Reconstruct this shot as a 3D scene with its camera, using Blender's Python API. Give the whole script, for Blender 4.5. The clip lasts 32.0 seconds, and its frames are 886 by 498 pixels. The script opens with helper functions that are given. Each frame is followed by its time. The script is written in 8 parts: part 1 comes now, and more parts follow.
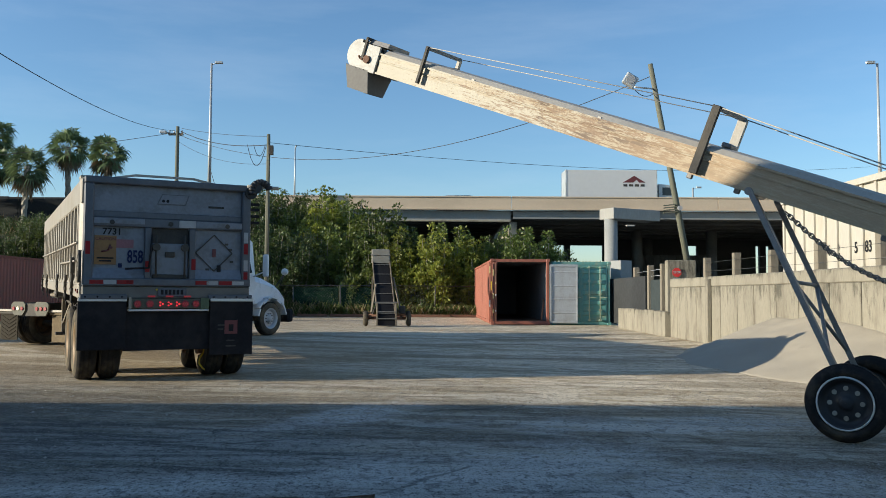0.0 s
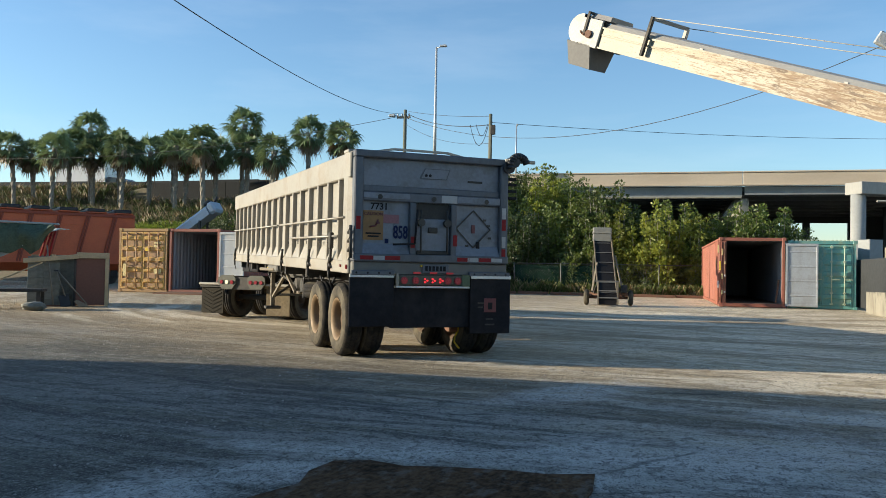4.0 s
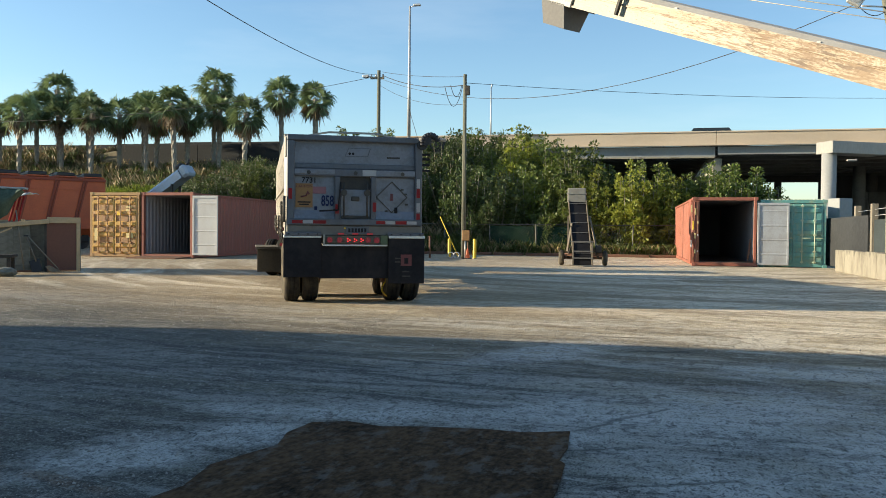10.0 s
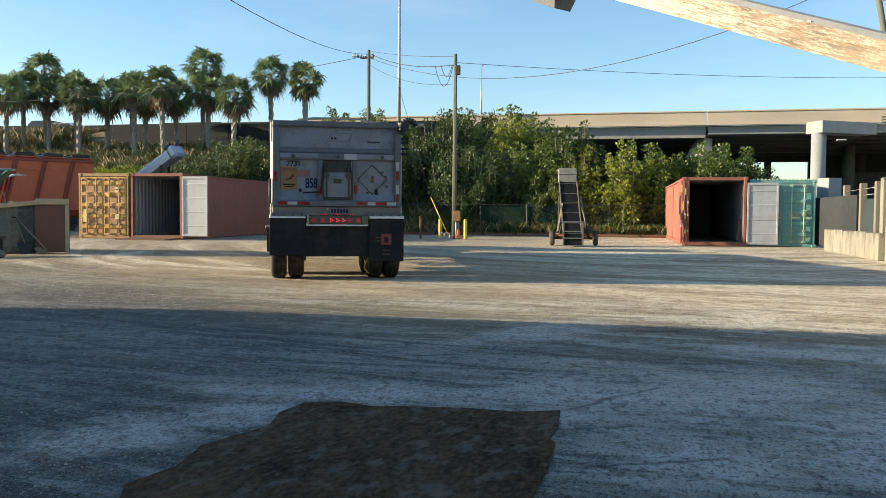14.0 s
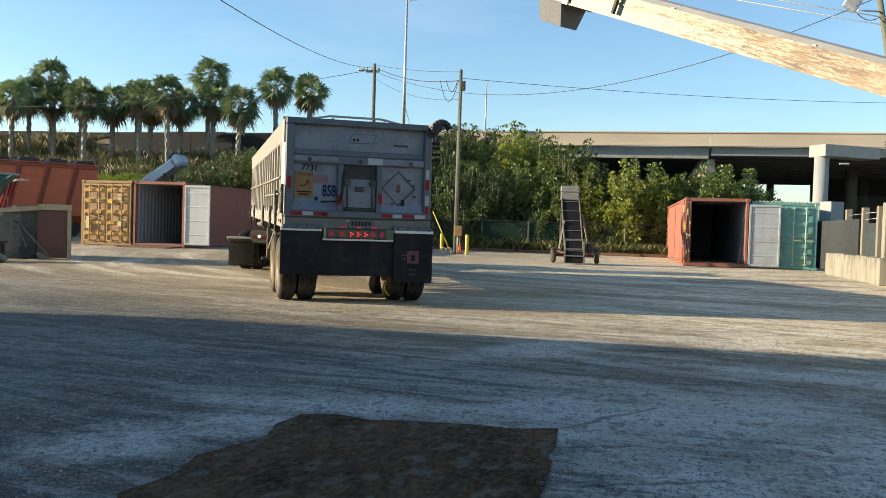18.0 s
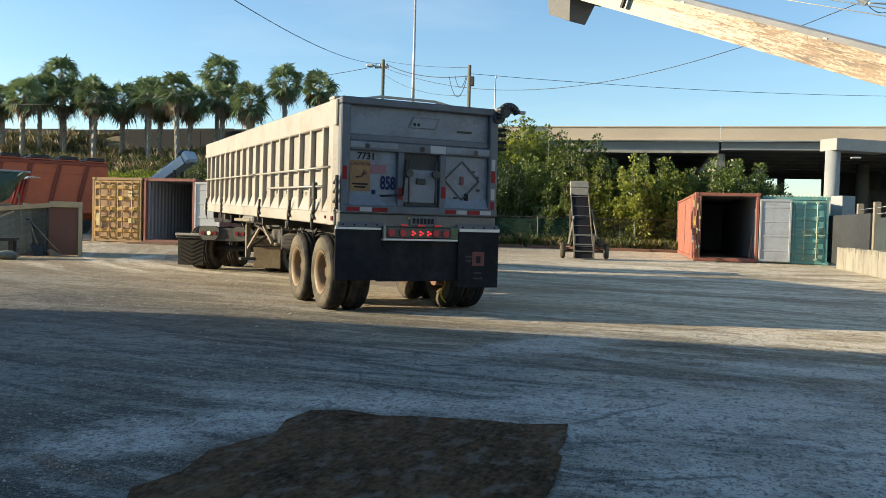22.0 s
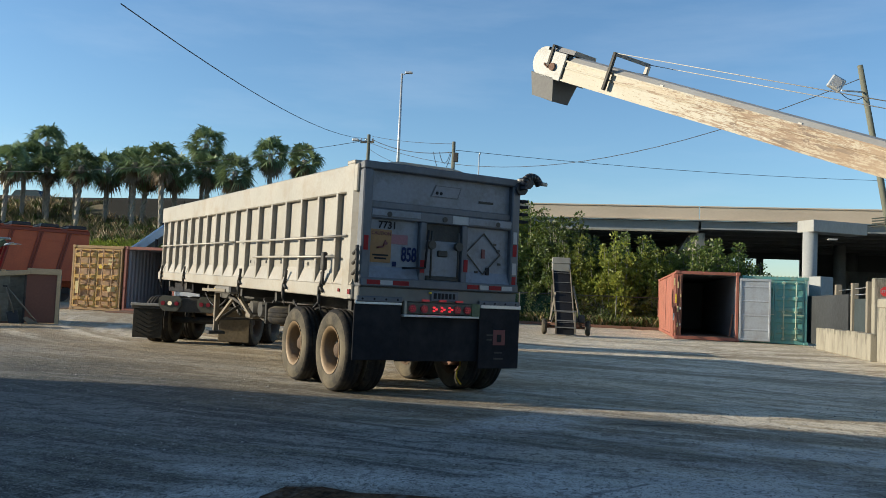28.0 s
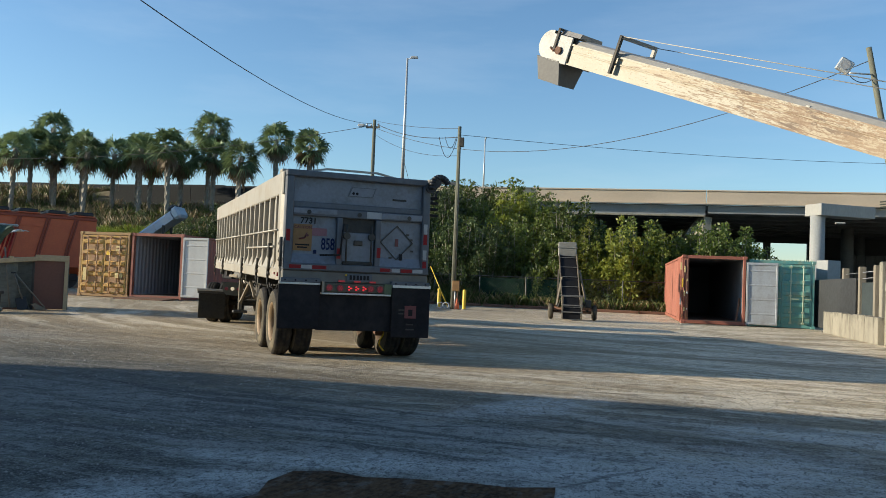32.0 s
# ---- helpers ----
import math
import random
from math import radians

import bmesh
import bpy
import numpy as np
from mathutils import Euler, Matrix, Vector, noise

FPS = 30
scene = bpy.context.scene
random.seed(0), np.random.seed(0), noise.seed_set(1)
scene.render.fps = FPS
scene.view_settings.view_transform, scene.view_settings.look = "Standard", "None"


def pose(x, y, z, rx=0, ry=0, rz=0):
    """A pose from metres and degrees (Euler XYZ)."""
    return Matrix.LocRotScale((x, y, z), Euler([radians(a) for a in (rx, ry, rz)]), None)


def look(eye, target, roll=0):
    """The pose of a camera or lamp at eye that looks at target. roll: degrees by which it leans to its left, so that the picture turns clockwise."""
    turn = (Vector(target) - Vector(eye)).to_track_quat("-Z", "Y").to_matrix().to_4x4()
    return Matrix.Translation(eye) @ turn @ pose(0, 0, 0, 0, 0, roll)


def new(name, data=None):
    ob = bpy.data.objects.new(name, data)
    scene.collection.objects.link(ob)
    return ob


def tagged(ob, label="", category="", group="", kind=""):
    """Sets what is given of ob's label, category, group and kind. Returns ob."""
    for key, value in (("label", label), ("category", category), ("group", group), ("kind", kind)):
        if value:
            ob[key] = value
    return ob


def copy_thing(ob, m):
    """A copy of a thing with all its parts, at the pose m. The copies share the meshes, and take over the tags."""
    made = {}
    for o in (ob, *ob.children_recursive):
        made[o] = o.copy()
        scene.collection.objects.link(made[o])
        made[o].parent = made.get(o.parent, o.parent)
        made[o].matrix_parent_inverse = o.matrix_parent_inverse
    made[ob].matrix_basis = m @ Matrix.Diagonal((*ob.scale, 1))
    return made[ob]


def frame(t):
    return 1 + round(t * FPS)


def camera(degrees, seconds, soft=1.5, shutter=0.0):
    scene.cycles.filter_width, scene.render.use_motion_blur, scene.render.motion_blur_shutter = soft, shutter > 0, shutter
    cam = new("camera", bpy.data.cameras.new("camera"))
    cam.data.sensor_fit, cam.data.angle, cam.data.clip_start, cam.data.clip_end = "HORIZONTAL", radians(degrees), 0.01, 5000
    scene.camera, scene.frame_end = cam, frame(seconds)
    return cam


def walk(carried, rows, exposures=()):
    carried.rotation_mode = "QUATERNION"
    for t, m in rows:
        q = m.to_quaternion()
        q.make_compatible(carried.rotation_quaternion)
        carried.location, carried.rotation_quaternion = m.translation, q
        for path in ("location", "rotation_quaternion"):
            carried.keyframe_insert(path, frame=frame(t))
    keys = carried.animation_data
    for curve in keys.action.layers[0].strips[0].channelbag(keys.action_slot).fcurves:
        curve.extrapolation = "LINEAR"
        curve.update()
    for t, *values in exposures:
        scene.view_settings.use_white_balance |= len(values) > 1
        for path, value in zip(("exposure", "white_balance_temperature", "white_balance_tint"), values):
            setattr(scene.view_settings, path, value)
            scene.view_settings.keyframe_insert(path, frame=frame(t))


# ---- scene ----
cam = camera(55.88, 32.0, soft=0.8)
EXPOSURES = [(0.0, 0.69, 5800, 6), (2.0, 0.76, 5900, 6), (3.5, 0.94, 6000, 6), (6.0, 0.99, 6300, 6), (10.0, 1.14, 6450, 6), (13.0, 1.21, 6400, 6), (16.5, 1.27, 6500, 6), (19.0, 1.21, 6400, 6), (25.0, 1.19, 6400, 6), (26.0, 1.09, 6200, 6), (26.5, 0.85, 5950, 6), (29.0, 0.72, 5850, 6), (32.0, 0.78, 5950, 6)]
PATH = [
    (0.0, pose(0, 0, 1.265, 93.10, -0.30, 0.00)),
    (0.5, pose(0, 0, 1.265, 92.98, -0.28, 0.17)),
    (1.0, pose(0, 0, 1.265, 92.10, -0.29, 0.43)),
    (1.5, pose(0, 0, 1.265, 90.82, -0.27, 0.54)),
    (2.0, pose(0, 0, 1.265, 90.64, -0.29, 0.65)),
    (2.5, pose(0, 0, 1.265, 91.25, -0.45, 4.16)),
    (3.0, pose(0, 0, 1.265, 91.75, -0.79, 11.64)),
    (3.5, pose(0, 0, 1.265, 91.64, -0.96, 15.16)),
    (5.5, pose(0, 0, 1.265, 90.61, -1.65, 14.11)),
    (6.0, pose(0, 0, 1.265, 90.06, -1.46, 14.09)),
    (6.5, pose(0, 0, 1.265, 89.87, -1.26, 14.02)),
    (7.0, pose(0, 0, 1.265, 89.89, -1.10, 13.94)),
    (7.5, pose(0, 0, 1.265, 89.75, -1.01, 13.89)),
    (8.0, pose(0, 0, 1.265, 89.51, -0.97, 13.87)),
    (8.5, pose(0, 0, 1.265, 89.22, -0.97, 13.71)),
    (9.0, pose(0, 0, 1.265, 89.21, -0.88, 13.46)),
    (9.5, pose(0, 0, 1.265, 89.27, -0.81, 13.34)),
    (10.0, pose(0, 0, 1.265, 88.82, -0.59, 13.35)),
    (10.5, pose(0, 0, 1.265, 88.27, -0.38, 13.47)),
    (11.0, pose(0, 0, 1.265, 88.18, -0.35, 13.49)),
    (11.5, pose(0, 0, 1.265, 88.12, -0.33, 13.39)),
    (12.0, pose(0, 0, 1.265, 88.20, -0.36, 13.22)),
    (12.5, pose(0, 0, 1.265, 88.18, -0.41, 13.09)),
    (13.0, pose(0, 0, 1.265, 87.88, -0.45, 12.93)),
    (13.5, pose(0, 0, 1.265, 87.62, -0.45, 12.79)),
    (15.5, pose(0, 0, 1.265, 87.24, -0.55, 12.34)),
    (16.0, pose(0, 0, 1.265, 87.06, -0.61, 11.92)),
    (16.5, pose(0, 0, 1.265, 86.94, -0.87, 11.64)),
    (17.0, pose(0, 0, 1.265, 87.71, -1.49, 12.22)),
    (17.5, pose(0, 0, 1.265, 88.55, -1.83, 12.71)),
    (18.0, pose(0, 0, 1.265, 88.49, -1.78, 12.84)),
    (18.5, pose(0, 0, 1.265, 88.62, -1.64, 12.92)),
    (19.0, pose(0, 0, 1.265, 88.90, -1.53, 13.08)),
    (19.5, pose(0, 0, 1.265, 88.54, -1.47, 13.31)),
    (20.0, pose(0, 0, 1.265, 88.23, -1.45, 13.38)),
    (20.5, pose(0, 0, 1.265, 88.18, -1.50, 13.35)),
    (21.0, pose(0, 0, 1.265, 88.18, -1.53, 13.35)),
    (21.5, pose(0, 0, 1.265, 88.25, -1.55, 13.44)),
    (22.0, pose(0, 0, 1.265, 88.18, -1.58, 13.47)),
    (22.5, pose(0, 0, 1.265, 87.94, -1.61, 13.43)),
    (23.0, pose(0, 0, 1.265, 87.75, -1.65, 13.44)),
    (23.5, pose(0, 0, 1.265, 87.50, -1.68, 13.43)),
    (24.0, pose(0, 0, 1.265, 87.38, -1.68, 13.33)),
    (24.5, pose(0, 0, 1.265, 87.26, -1.67, 13.34)),
    (25.0, pose(0, 0, 1.265, 87.26, -1.68, 13.31)),
    (25.5, pose(0, 0, 1.265, 88.15, -1.86, 13.11)),
    (26.0, pose(0, 0, 1.265, 91.62, -2.32, 12.47)),
    (26.5, pose(0, 0, 1.265, 94.58, -2.67, 12.01)),
    (28.5, pose(0, 0, 1.265, 92.87, -2.49, 12.35)),
    (29.0, pose(0, 0, 1.265, 92.74, -2.46, 12.43)),
    (29.5, pose(0, 0, 1.265, 92.80, -2.46, 12.43)),
    (30.0, pose(0, 0, 1.265, 92.80, -2.45, 12.60)),
    (30.5, pose(0, 0, 1.265, 92.70, -2.45, 12.60)),
    (31.0, pose(0, 0, 1.265, 92.54, -2.41, 12.60)),
    (31.5, pose(0, 0, 1.265, 92.37, -2.35, 12.65)),
    (32.0, pose(0, 0, 1.265, 92.26, -2.35, 12.67)),
]
walk(cam, PATH, EXPOSURES)

HAUL = [  # seconds, rear end x and y, heading, angle of the tractor, metres rolled
    (0.0, -3.96, 12.11, 27.9, 56.5, 0.00),
    (0.5, -3.84, 11.97, 29.4, 56.2, -0.17),
    (1.0, -3.73, 11.85, 31.0, 56.0, -0.33),
    (1.5, -3.61, 11.73, 32.6, 55.0, -0.50),
    (2.0, -3.46, 11.61, 34.4, 54.0, -0.68),
    (2.5, -3.33, 11.49, 36.0, 52.0, -0.85),
    (3.0, -3.25, 11.42, 36.5, 50.0, -0.95),
    (3.5, -3.22, 11.40, 37.0, 48.0, -0.99),
    (5.5, -3.19, 11.38, 36.8, 44.0, -1.03),
    (6.0, -3.21, 11.41, 36.7, 43.0, -0.99),
    (6.5, -3.25, 11.46, 36.5, 42.5, -0.93),
    (7.0, -3.34, 11.56, 35.8, 42.0, -0.79),
    (7.5, -3.62, 11.84, 33.0, 41.0, -0.40),
    (8.0, -3.90, 12.17, 30.0, 38.0, 0.02),
    (8.5, -4.11, 12.45, 28.1, 34.0, 0.37),
    (9.0, -4.32, 12.80, 27.0, 30.0, 0.78),
    (9.5, -4.56, 13.25, 26.4, 23.5, 1.28),
    (10.0, -4.81, 13.70, 25.4, 17.0, 1.80),
    (10.5, -5.00, 14.06, 24.5, 13.0, 2.21),
    (11.0, -5.16, 14.40, 24.3, 9.0, 2.58),
    (11.5, -5.23, 14.57, 24.4, 7.5, 2.77),
    (12.0, -5.25, 14.57, 23.8, 6.0, 2.78),
    (12.5, -5.26, 14.60, 23.9, 6.0, 2.80),
    (13.0, -5.25, 14.57, 23.7, 6.0, 2.78),
    (13.5, -5.25, 14.53, 23.4, 6.5, 2.74),
    (15.5, -5.01, 13.98, 23.5, 10.0, 2.14),
    (16.0, -4.83, 13.61, 24.1, 12.0, 1.72),
    (16.5, -4.70, 13.37, 24.9, 14.5, 1.46),
    (17.0, -4.55, 13.14, 26.4, 17.0, 1.19),
    (17.5, -4.39, 12.89, 27.6, 19.5, 0.89),
    (18.0, -4.25, 12.63, 28.2, 22.0, 0.60),
    (18.5, -4.10, 12.41, 29.1, 24.0, 0.33),
    (19.0, -3.93, 12.16, 30.1, 26.0, 0.02),
    (19.5, -3.77, 11.96, 31.6, 28.5, -0.23),
    (20.0, -3.62, 11.79, 32.7, 31.0, -0.45),
    (20.5, -3.47, 11.62, 34.0, 32.5, -0.67),
    (21.0, -3.32, 11.46, 35.2, 34.0, -0.89),
    (21.5, -3.16, 11.30, 36.6, 35.5, -1.12),
    (22.0, -2.98, 11.13, 37.9, 37.0, -1.36),
    (22.5, -2.80, 10.95, 39.1, 37.5, -1.61),
    (23.0, -2.63, 10.81, 40.3, 38.0, -1.83),
    (23.5, -2.50, 10.69, 41.1, 38.2, -2.00),
    (24.0, -2.42, 10.62, 41.7, 38.5, -2.11),
    (24.5, -2.38, 10.58, 41.9, 38.6, -2.16),
    (25.0, -2.35, 10.55, 42.1, 38.8, -2.21),
    (25.5, -2.27, 10.48, 42.6, 38.9, -2.32),
    (26.0, -2.17, 10.39, 43.2, 39.0, -2.45),
    (26.5, -2.13, 10.34, 43.4, 38.5, -2.52),
    (28.5, -2.38, 10.55, 42.1, 35.0, -2.19),
    (29.0, -2.51, 10.66, 41.4, 34.0, -2.02),
    (29.5, -2.75, 10.88, 40.1, 31.5, -1.69),
    (30.0, -3.11, 11.24, 38.3, 29.0, -1.19),
    (30.5, -3.42, 11.55, 36.5, 26.0, -0.76),
    (31.0, -3.70, 11.88, 35.2, 23.0, -0.32),
    (31.5, -3.96, 12.19, 34.1, 20.5, 0.08),
    (32.0, -4.19, 12.49, 32.9, 18.0, 0.46),
]

# ---- world, sun and exposure ----
SUN_AZ, SUN_EL = 12.5, 14.2
sun_from = Vector((-math.cos(radians(SUN_AZ)) * math.cos(radians(SUN_EL)), -math.sin(radians(SUN_AZ)) * math.cos(radians(SUN_EL)), math.sin(radians(SUN_EL))))
world = bpy.data.worlds.new("world")
scene.world = world
world.use_nodes = True
wn = world.node_tree.nodes
sky = wn.new("ShaderNodeTexSky")
sky.sky_type = "NISHITA"
sky.sun_disc = False
sky.sun_elevation = radians(SUN_EL)
sky.sun_rotation = math.atan2(sun_from.x, sun_from.y)
sky.air_density, sky.dust_density, sky.ozone_density = 1.05, 0.35, 3.0
wn["Background"].inputs["Strength"].default_value = 0.105
wl = world.node_tree.links
wco, wmp, wno, wmr, wmx = wn.new("ShaderNodeTexCoord"), wn.new("ShaderNodeMapping"), wn.new("ShaderNodeTexNoise"), wn.new("ShaderNodeMapRange"), wn.new("ShaderNodeMixRGB")
wmp.inputs["Rotation"].default_value = (0, 0.5, 0.3)
wmp.inputs["Scale"].default_value = (1.0, 2.2, 6.0)
wno.inputs["Scale"].default_value, wno.inputs["Detail"].default_value, wno.inputs["Roughness"].default_value = 2.2, 7, 0.58
wmr.inputs["From Min"].default_value, wmr.inputs["From Max"].default_value, wmr.inputs["To Max"].default_value = 0.50, 0.80, 0.14
wmx.inputs["Color2"].default_value = (5.2, 5.4, 5.7, 1)
wl.new(wco.outputs["Generated"], wmp.inputs["Vector"])
wl.new(wmp.outputs[0], wno.inputs["Vector"])
wl.new(wno.outputs["Fac"], wmr.inputs["Value"])
wl.new(wmr.outputs[0], wmx.inputs["Fac"])
wl.new(sky.outputs[0], wmx.inputs["Color1"])
wl.new(wmx.outputs[0], wn["Background"].inputs["Color"])
lamp = bpy.data.lights.new("sun", "SUN")
lamp.energy, lamp.angle, lamp.color = 4.6, radians(0.35), (1.0, 0.84, 0.62)
sun = new("sun", lamp)
sun.matrix_basis = look(sun_from * 100, (0, 0, 0))


# ---- materials ----
def mat(name, color, rough=0.6, metal=0.0, vary=0.15, scale=3.0, fine=40.0, bump=0.15, dirt=None, dirt_amount=0.4, dirt_scale=1.2,
        stretch=(1, 1, 1), spec=0.5, island=0.0, emit=0.0, grime_lo=0.45, grime_hi=0.7):
    m = bpy.data.materials.new(name)
    m.use_nodes = True
    n, l = m.node_tree.nodes, m.node_tree.links
    b = n["Principled BSDF"]
    co = n.new("ShaderNodeTexCoord")
    mp = n.new("ShaderNodeMapping")
    mp.inputs["Scale"].default_value = stretch
    l.new(co.outputs["Object"], mp.inputs["Vector"])
    big = n.new("ShaderNodeTexNoise")
    big.inputs["Scale"].default_value, big.inputs["Detail"].default_value = scale, 5
    small = n.new("ShaderNodeTexNoise")
    small.inputs["Scale"].default_value, small.inputs["Detail"].default_value = fine, 3
    for k in (big, small):
        l.new(mp.outputs[0], k.inputs["Vector"])
    add = n.new("ShaderNodeMath")
    add.operation = "ADD"
    l.new(big.outputs["Fac"], add.inputs[0])
    l.new(small.outputs["Fac"], add.inputs[1])
    mr = n.new("ShaderNodeMapRange")
    mr.inputs["From Min"].default_value, mr.inputs["From Max"].default_value = 0.6, 1.4
    mr.inputs["To Min"].default_value, mr.inputs["To Max"].default_value = 1 - vary, 1 + vary
    l.new(add.outputs[0], mr.inputs["Value"])
    hs = n.new("ShaderNodeHueSaturation")
    hs.inputs["Color"].default_value = (*color, 1)
    val = mr.outputs[0]
    if island:
        geo = n.new("ShaderNodeNewGeometry")
        oi = n.new("ShaderNodeObjectInfo")
        sm = n.new("ShaderNodeMath")
        sm.operation = "ADD"
        l.new(geo.outputs["Random Per Island"], sm.inputs[0])
        l.new(oi.outputs["Random"], sm.inputs[1])
        ir = n.new("ShaderNodeMapRange")
        ir.inputs["From Max"].default_value = 2.0
        ir.inputs["To Min"].default_value, ir.inputs["To Max"].default_value = 1 - island, 1 + island
        l.new(sm.outputs[0], ir.inputs["Value"])
        mu = n.new("ShaderNodeMath")
        mu.operation = "MULTIPLY"
        l.new(val, mu.inputs[0])
        l.new(ir.outputs[0], mu.inputs[1])
        val = mu.outputs[0]
    l.new(val, hs.inputs["Value"])
    out = hs.outputs[0]
    if dirt:
        dn = n.new("ShaderNodeTexNoise")
        dn.inputs["Scale"].default_value, dn.inputs["Detail"].default_value, dn.inputs["Roughness"].default_value = dirt_scale, 8, 0.68
        l.new(mp.outputs[0], dn.inputs["Vector"])
        dr = n.new("ShaderNodeMapRange")
        dr.inputs["From Min"].default_value, dr.inputs["From Max"].default_value = grime_lo, grime_hi
        dr.inputs["To Max"].default_value = dirt_amount
        l.new(dn.outputs["Fac"], dr.inputs["Value"])
        mx = n.new("ShaderNodeMixRGB")
        mx.inputs["Color2"].default_value = (*dirt, 1)
        l.new(dr.outputs[0], mx.inputs["Fac"])
        l.new(out, mx.inputs["Color1"])
        out = mx.outputs[0]
    l.new(out, b.inputs["Base Color"])
    rr = n.new("ShaderNodeMapRange")
    rr.inputs["To Min"].default_value, rr.inputs["To Max"].default_value = max(rough - 0.12, 0.02), min(rough + 0.12, 1)
    l.new(big.outputs["Fac"], rr.inputs["Value"])
    l.new(rr.outputs[0], b.inputs["Roughness"])
    b.inputs["Metallic"].default_value = metal
    b.inputs["Specular IOR Level"].default_value = spec
    if bump:
        bp = n.new("ShaderNodeBump")
        bp.inputs["Strength"].default_value, bp.inputs["Distance"].default_value = bump, 0.02
        l.new(small.outputs["Fac"], bp.inputs["Height"])
        l.new(bp.outputs[0], b.inputs["Normal"])
    if emit:
        b.inputs["Emission Color"].default_value = (*color, 1)
        b.inputs["Emission Strength"].default_value = emit
    return m


def leaf_mat(name, color, trans=0.35, island=0.35):
    m = mat(name, color, rough=0.5, vary=0.12, scale=0.6, fine=6, bump=0, island=island)
    n, l = m.node_tree.nodes, m.node_tree.links
    b = n["Principled BSDF"]
    tr = n.new("ShaderNodeBsdfTranslucent")
    src = b.inputs["Base Color"].links[0].from_socket
    l.new(src, tr.inputs["Color"])
    mix = n.new("ShaderNodeMixShader")
    mix.inputs[0].default_value = trans
    l.new(b.outputs[0], mix.inputs[1])
    l.new(tr.outputs[0], mix.inputs[2])
    l.new(mix.outputs[0], n["Material Output"].inputs["Surface"])
    return m


def ground_mat():
    """Dusty yard: pale limestone dust over darker worn asphalt, with wheel tracks that sweep across, toned paler where
    sunlit.
    """
    m = bpy.data.materials.new("yard_dust")
    m.use_nodes = True
    n, l = m.node_tree.nodes, m.node_tree.links
    b = n["Principled BSDF"]
    co = n.new("ShaderNodeTexCoord")

    def noise_at(scale, detail, rough, stretch, rot=0.0, warp=0.0):
        mp = n.new("ShaderNodeMapping")
        mp.inputs["Scale"].default_value = stretch
        mp.inputs["Rotation"].default_value = (0, 0, radians(rot))
        l.new(co.outputs["Object"], mp.inputs["Vector"])
        t = n.new("ShaderNodeTexNoise")
        t.inputs["Scale"].default_value, t.inputs["Detail"].default_value, t.inputs["Roughness"].default_value = scale, detail, rough
        t.inputs["Distortion"].default_value = warp
        l.new(mp.outputs[0], t.inputs["Vector"])
        return t.outputs["Fac"]

    def span(v, lo, hi, a=0.0, c=1.0):
        r = n.new("ShaderNodeMapRange")
        r.inputs["From Min"].default_value, r.inputs["From Max"].default_value = lo, hi
        r.inputs["To Min"].default_value, r.inputs["To Max"].default_value = a, c
        l.new(v, r.inputs["Value"])
        return r.outputs[0]

    def math2(op, a, c):
        k = n.new("ShaderNodeMath")
        k.operation = op
        l.new(a, k.inputs[0])
        if isinstance(c, (int, float)):
            k.inputs[1].default_value = c
        else:
            l.new(c, k.inputs[1])
        return k.outputs[0]

    def mix(f, a, c):
        k = n.new("ShaderNodeMixRGB")
        l.new(f, k.inputs["Fac"])
        for name, v in (("Color1", a), ("Color2", c)):
            if isinstance(v, tuple):
                k.inputs[name].default_value = (*v, 1)
            else:
                l.new(v, k.inputs[name])
        return k.outputs[0]

    sep = n.new("ShaderNodeSeparateXYZ")
    l.new(co.outputs["Object"], sep.inputs[0])
    X, Y = sep.outputs["X"], sep.outputs["Y"]

    def rings(cx, cy, scale, along, warp, detail=9, rough=0.72):
        """Noise drawn out along circles round a point, as turning wheels leave it."""
        dx, dy = math2("ADD", X, -cx), math2("ADD", Y, -cy)
        rad = math2("SQRT", math2("ADD", math2("MULTIPLY", dx, dx), math2("MULTIPLY", dy, dy)), 0.0)
        ang = math2("ARCTAN2", dy, dx)
        cb = n.new("ShaderNodeCombineXYZ")
        l.new(math2("MULTIPLY", rad, scale), cb.inputs[0])
        l.new(math2("MULTIPLY", ang, along), cb.inputs[1])
        t = n.new("ShaderNodeTexNoise")
        t.inputs["Scale"].default_value, t.inputs["Detail"].default_value, t.inputs["Roughness"].default_value = 1.0, detail, rough
        t.inputs["Distortion"].default_value = warp
        l.new(cb.outputs[0], t.inputs["Vector"])
        return t.outputs["Fac"]

    def spot(cx, cy, rx, ry, turn, edge):
        """One soft patch with a ragged rim."""
        mp = n.new("ShaderNodeMapping")
        mp.vector_type = "TEXTURE"
        mp.inputs["Location"].default_value = (cx, cy, 0)
        mp.inputs["Rotation"].default_value = (0, 0, radians(turn))
        mp.inputs["Scale"].default_value = (rx, ry, 1)
        l.new(co.outputs["Object"], mp.inputs["Vector"])
        ln = n.new("ShaderNodeVectorMath")
        ln.operation = "LENGTH"
        l.new(mp.outputs[0], ln.inputs[0])
        return span(math2("ADD", ln.outputs["Value"], math2("MULTIPLY", math2("ADD", edge, -0.5), 3.2)), 0.45, 1.15, 1.0, 0.0)

    patch = noise_at(0.23, 8, 0.66, (1, 1.3, 1), 10, 0.4)
    blotch = noise_at(1.7, 10, 0.78, (0.7, 1.0, 1), 0, 0.5)
    mottle = noise_at(5.0, 7, 0.78, (1.0, 0.75, 1), 0, 0.4)
    speck = noise_at(24.0, 5, 0.72, (1.2, 0.8, 1), 0, 0.3)
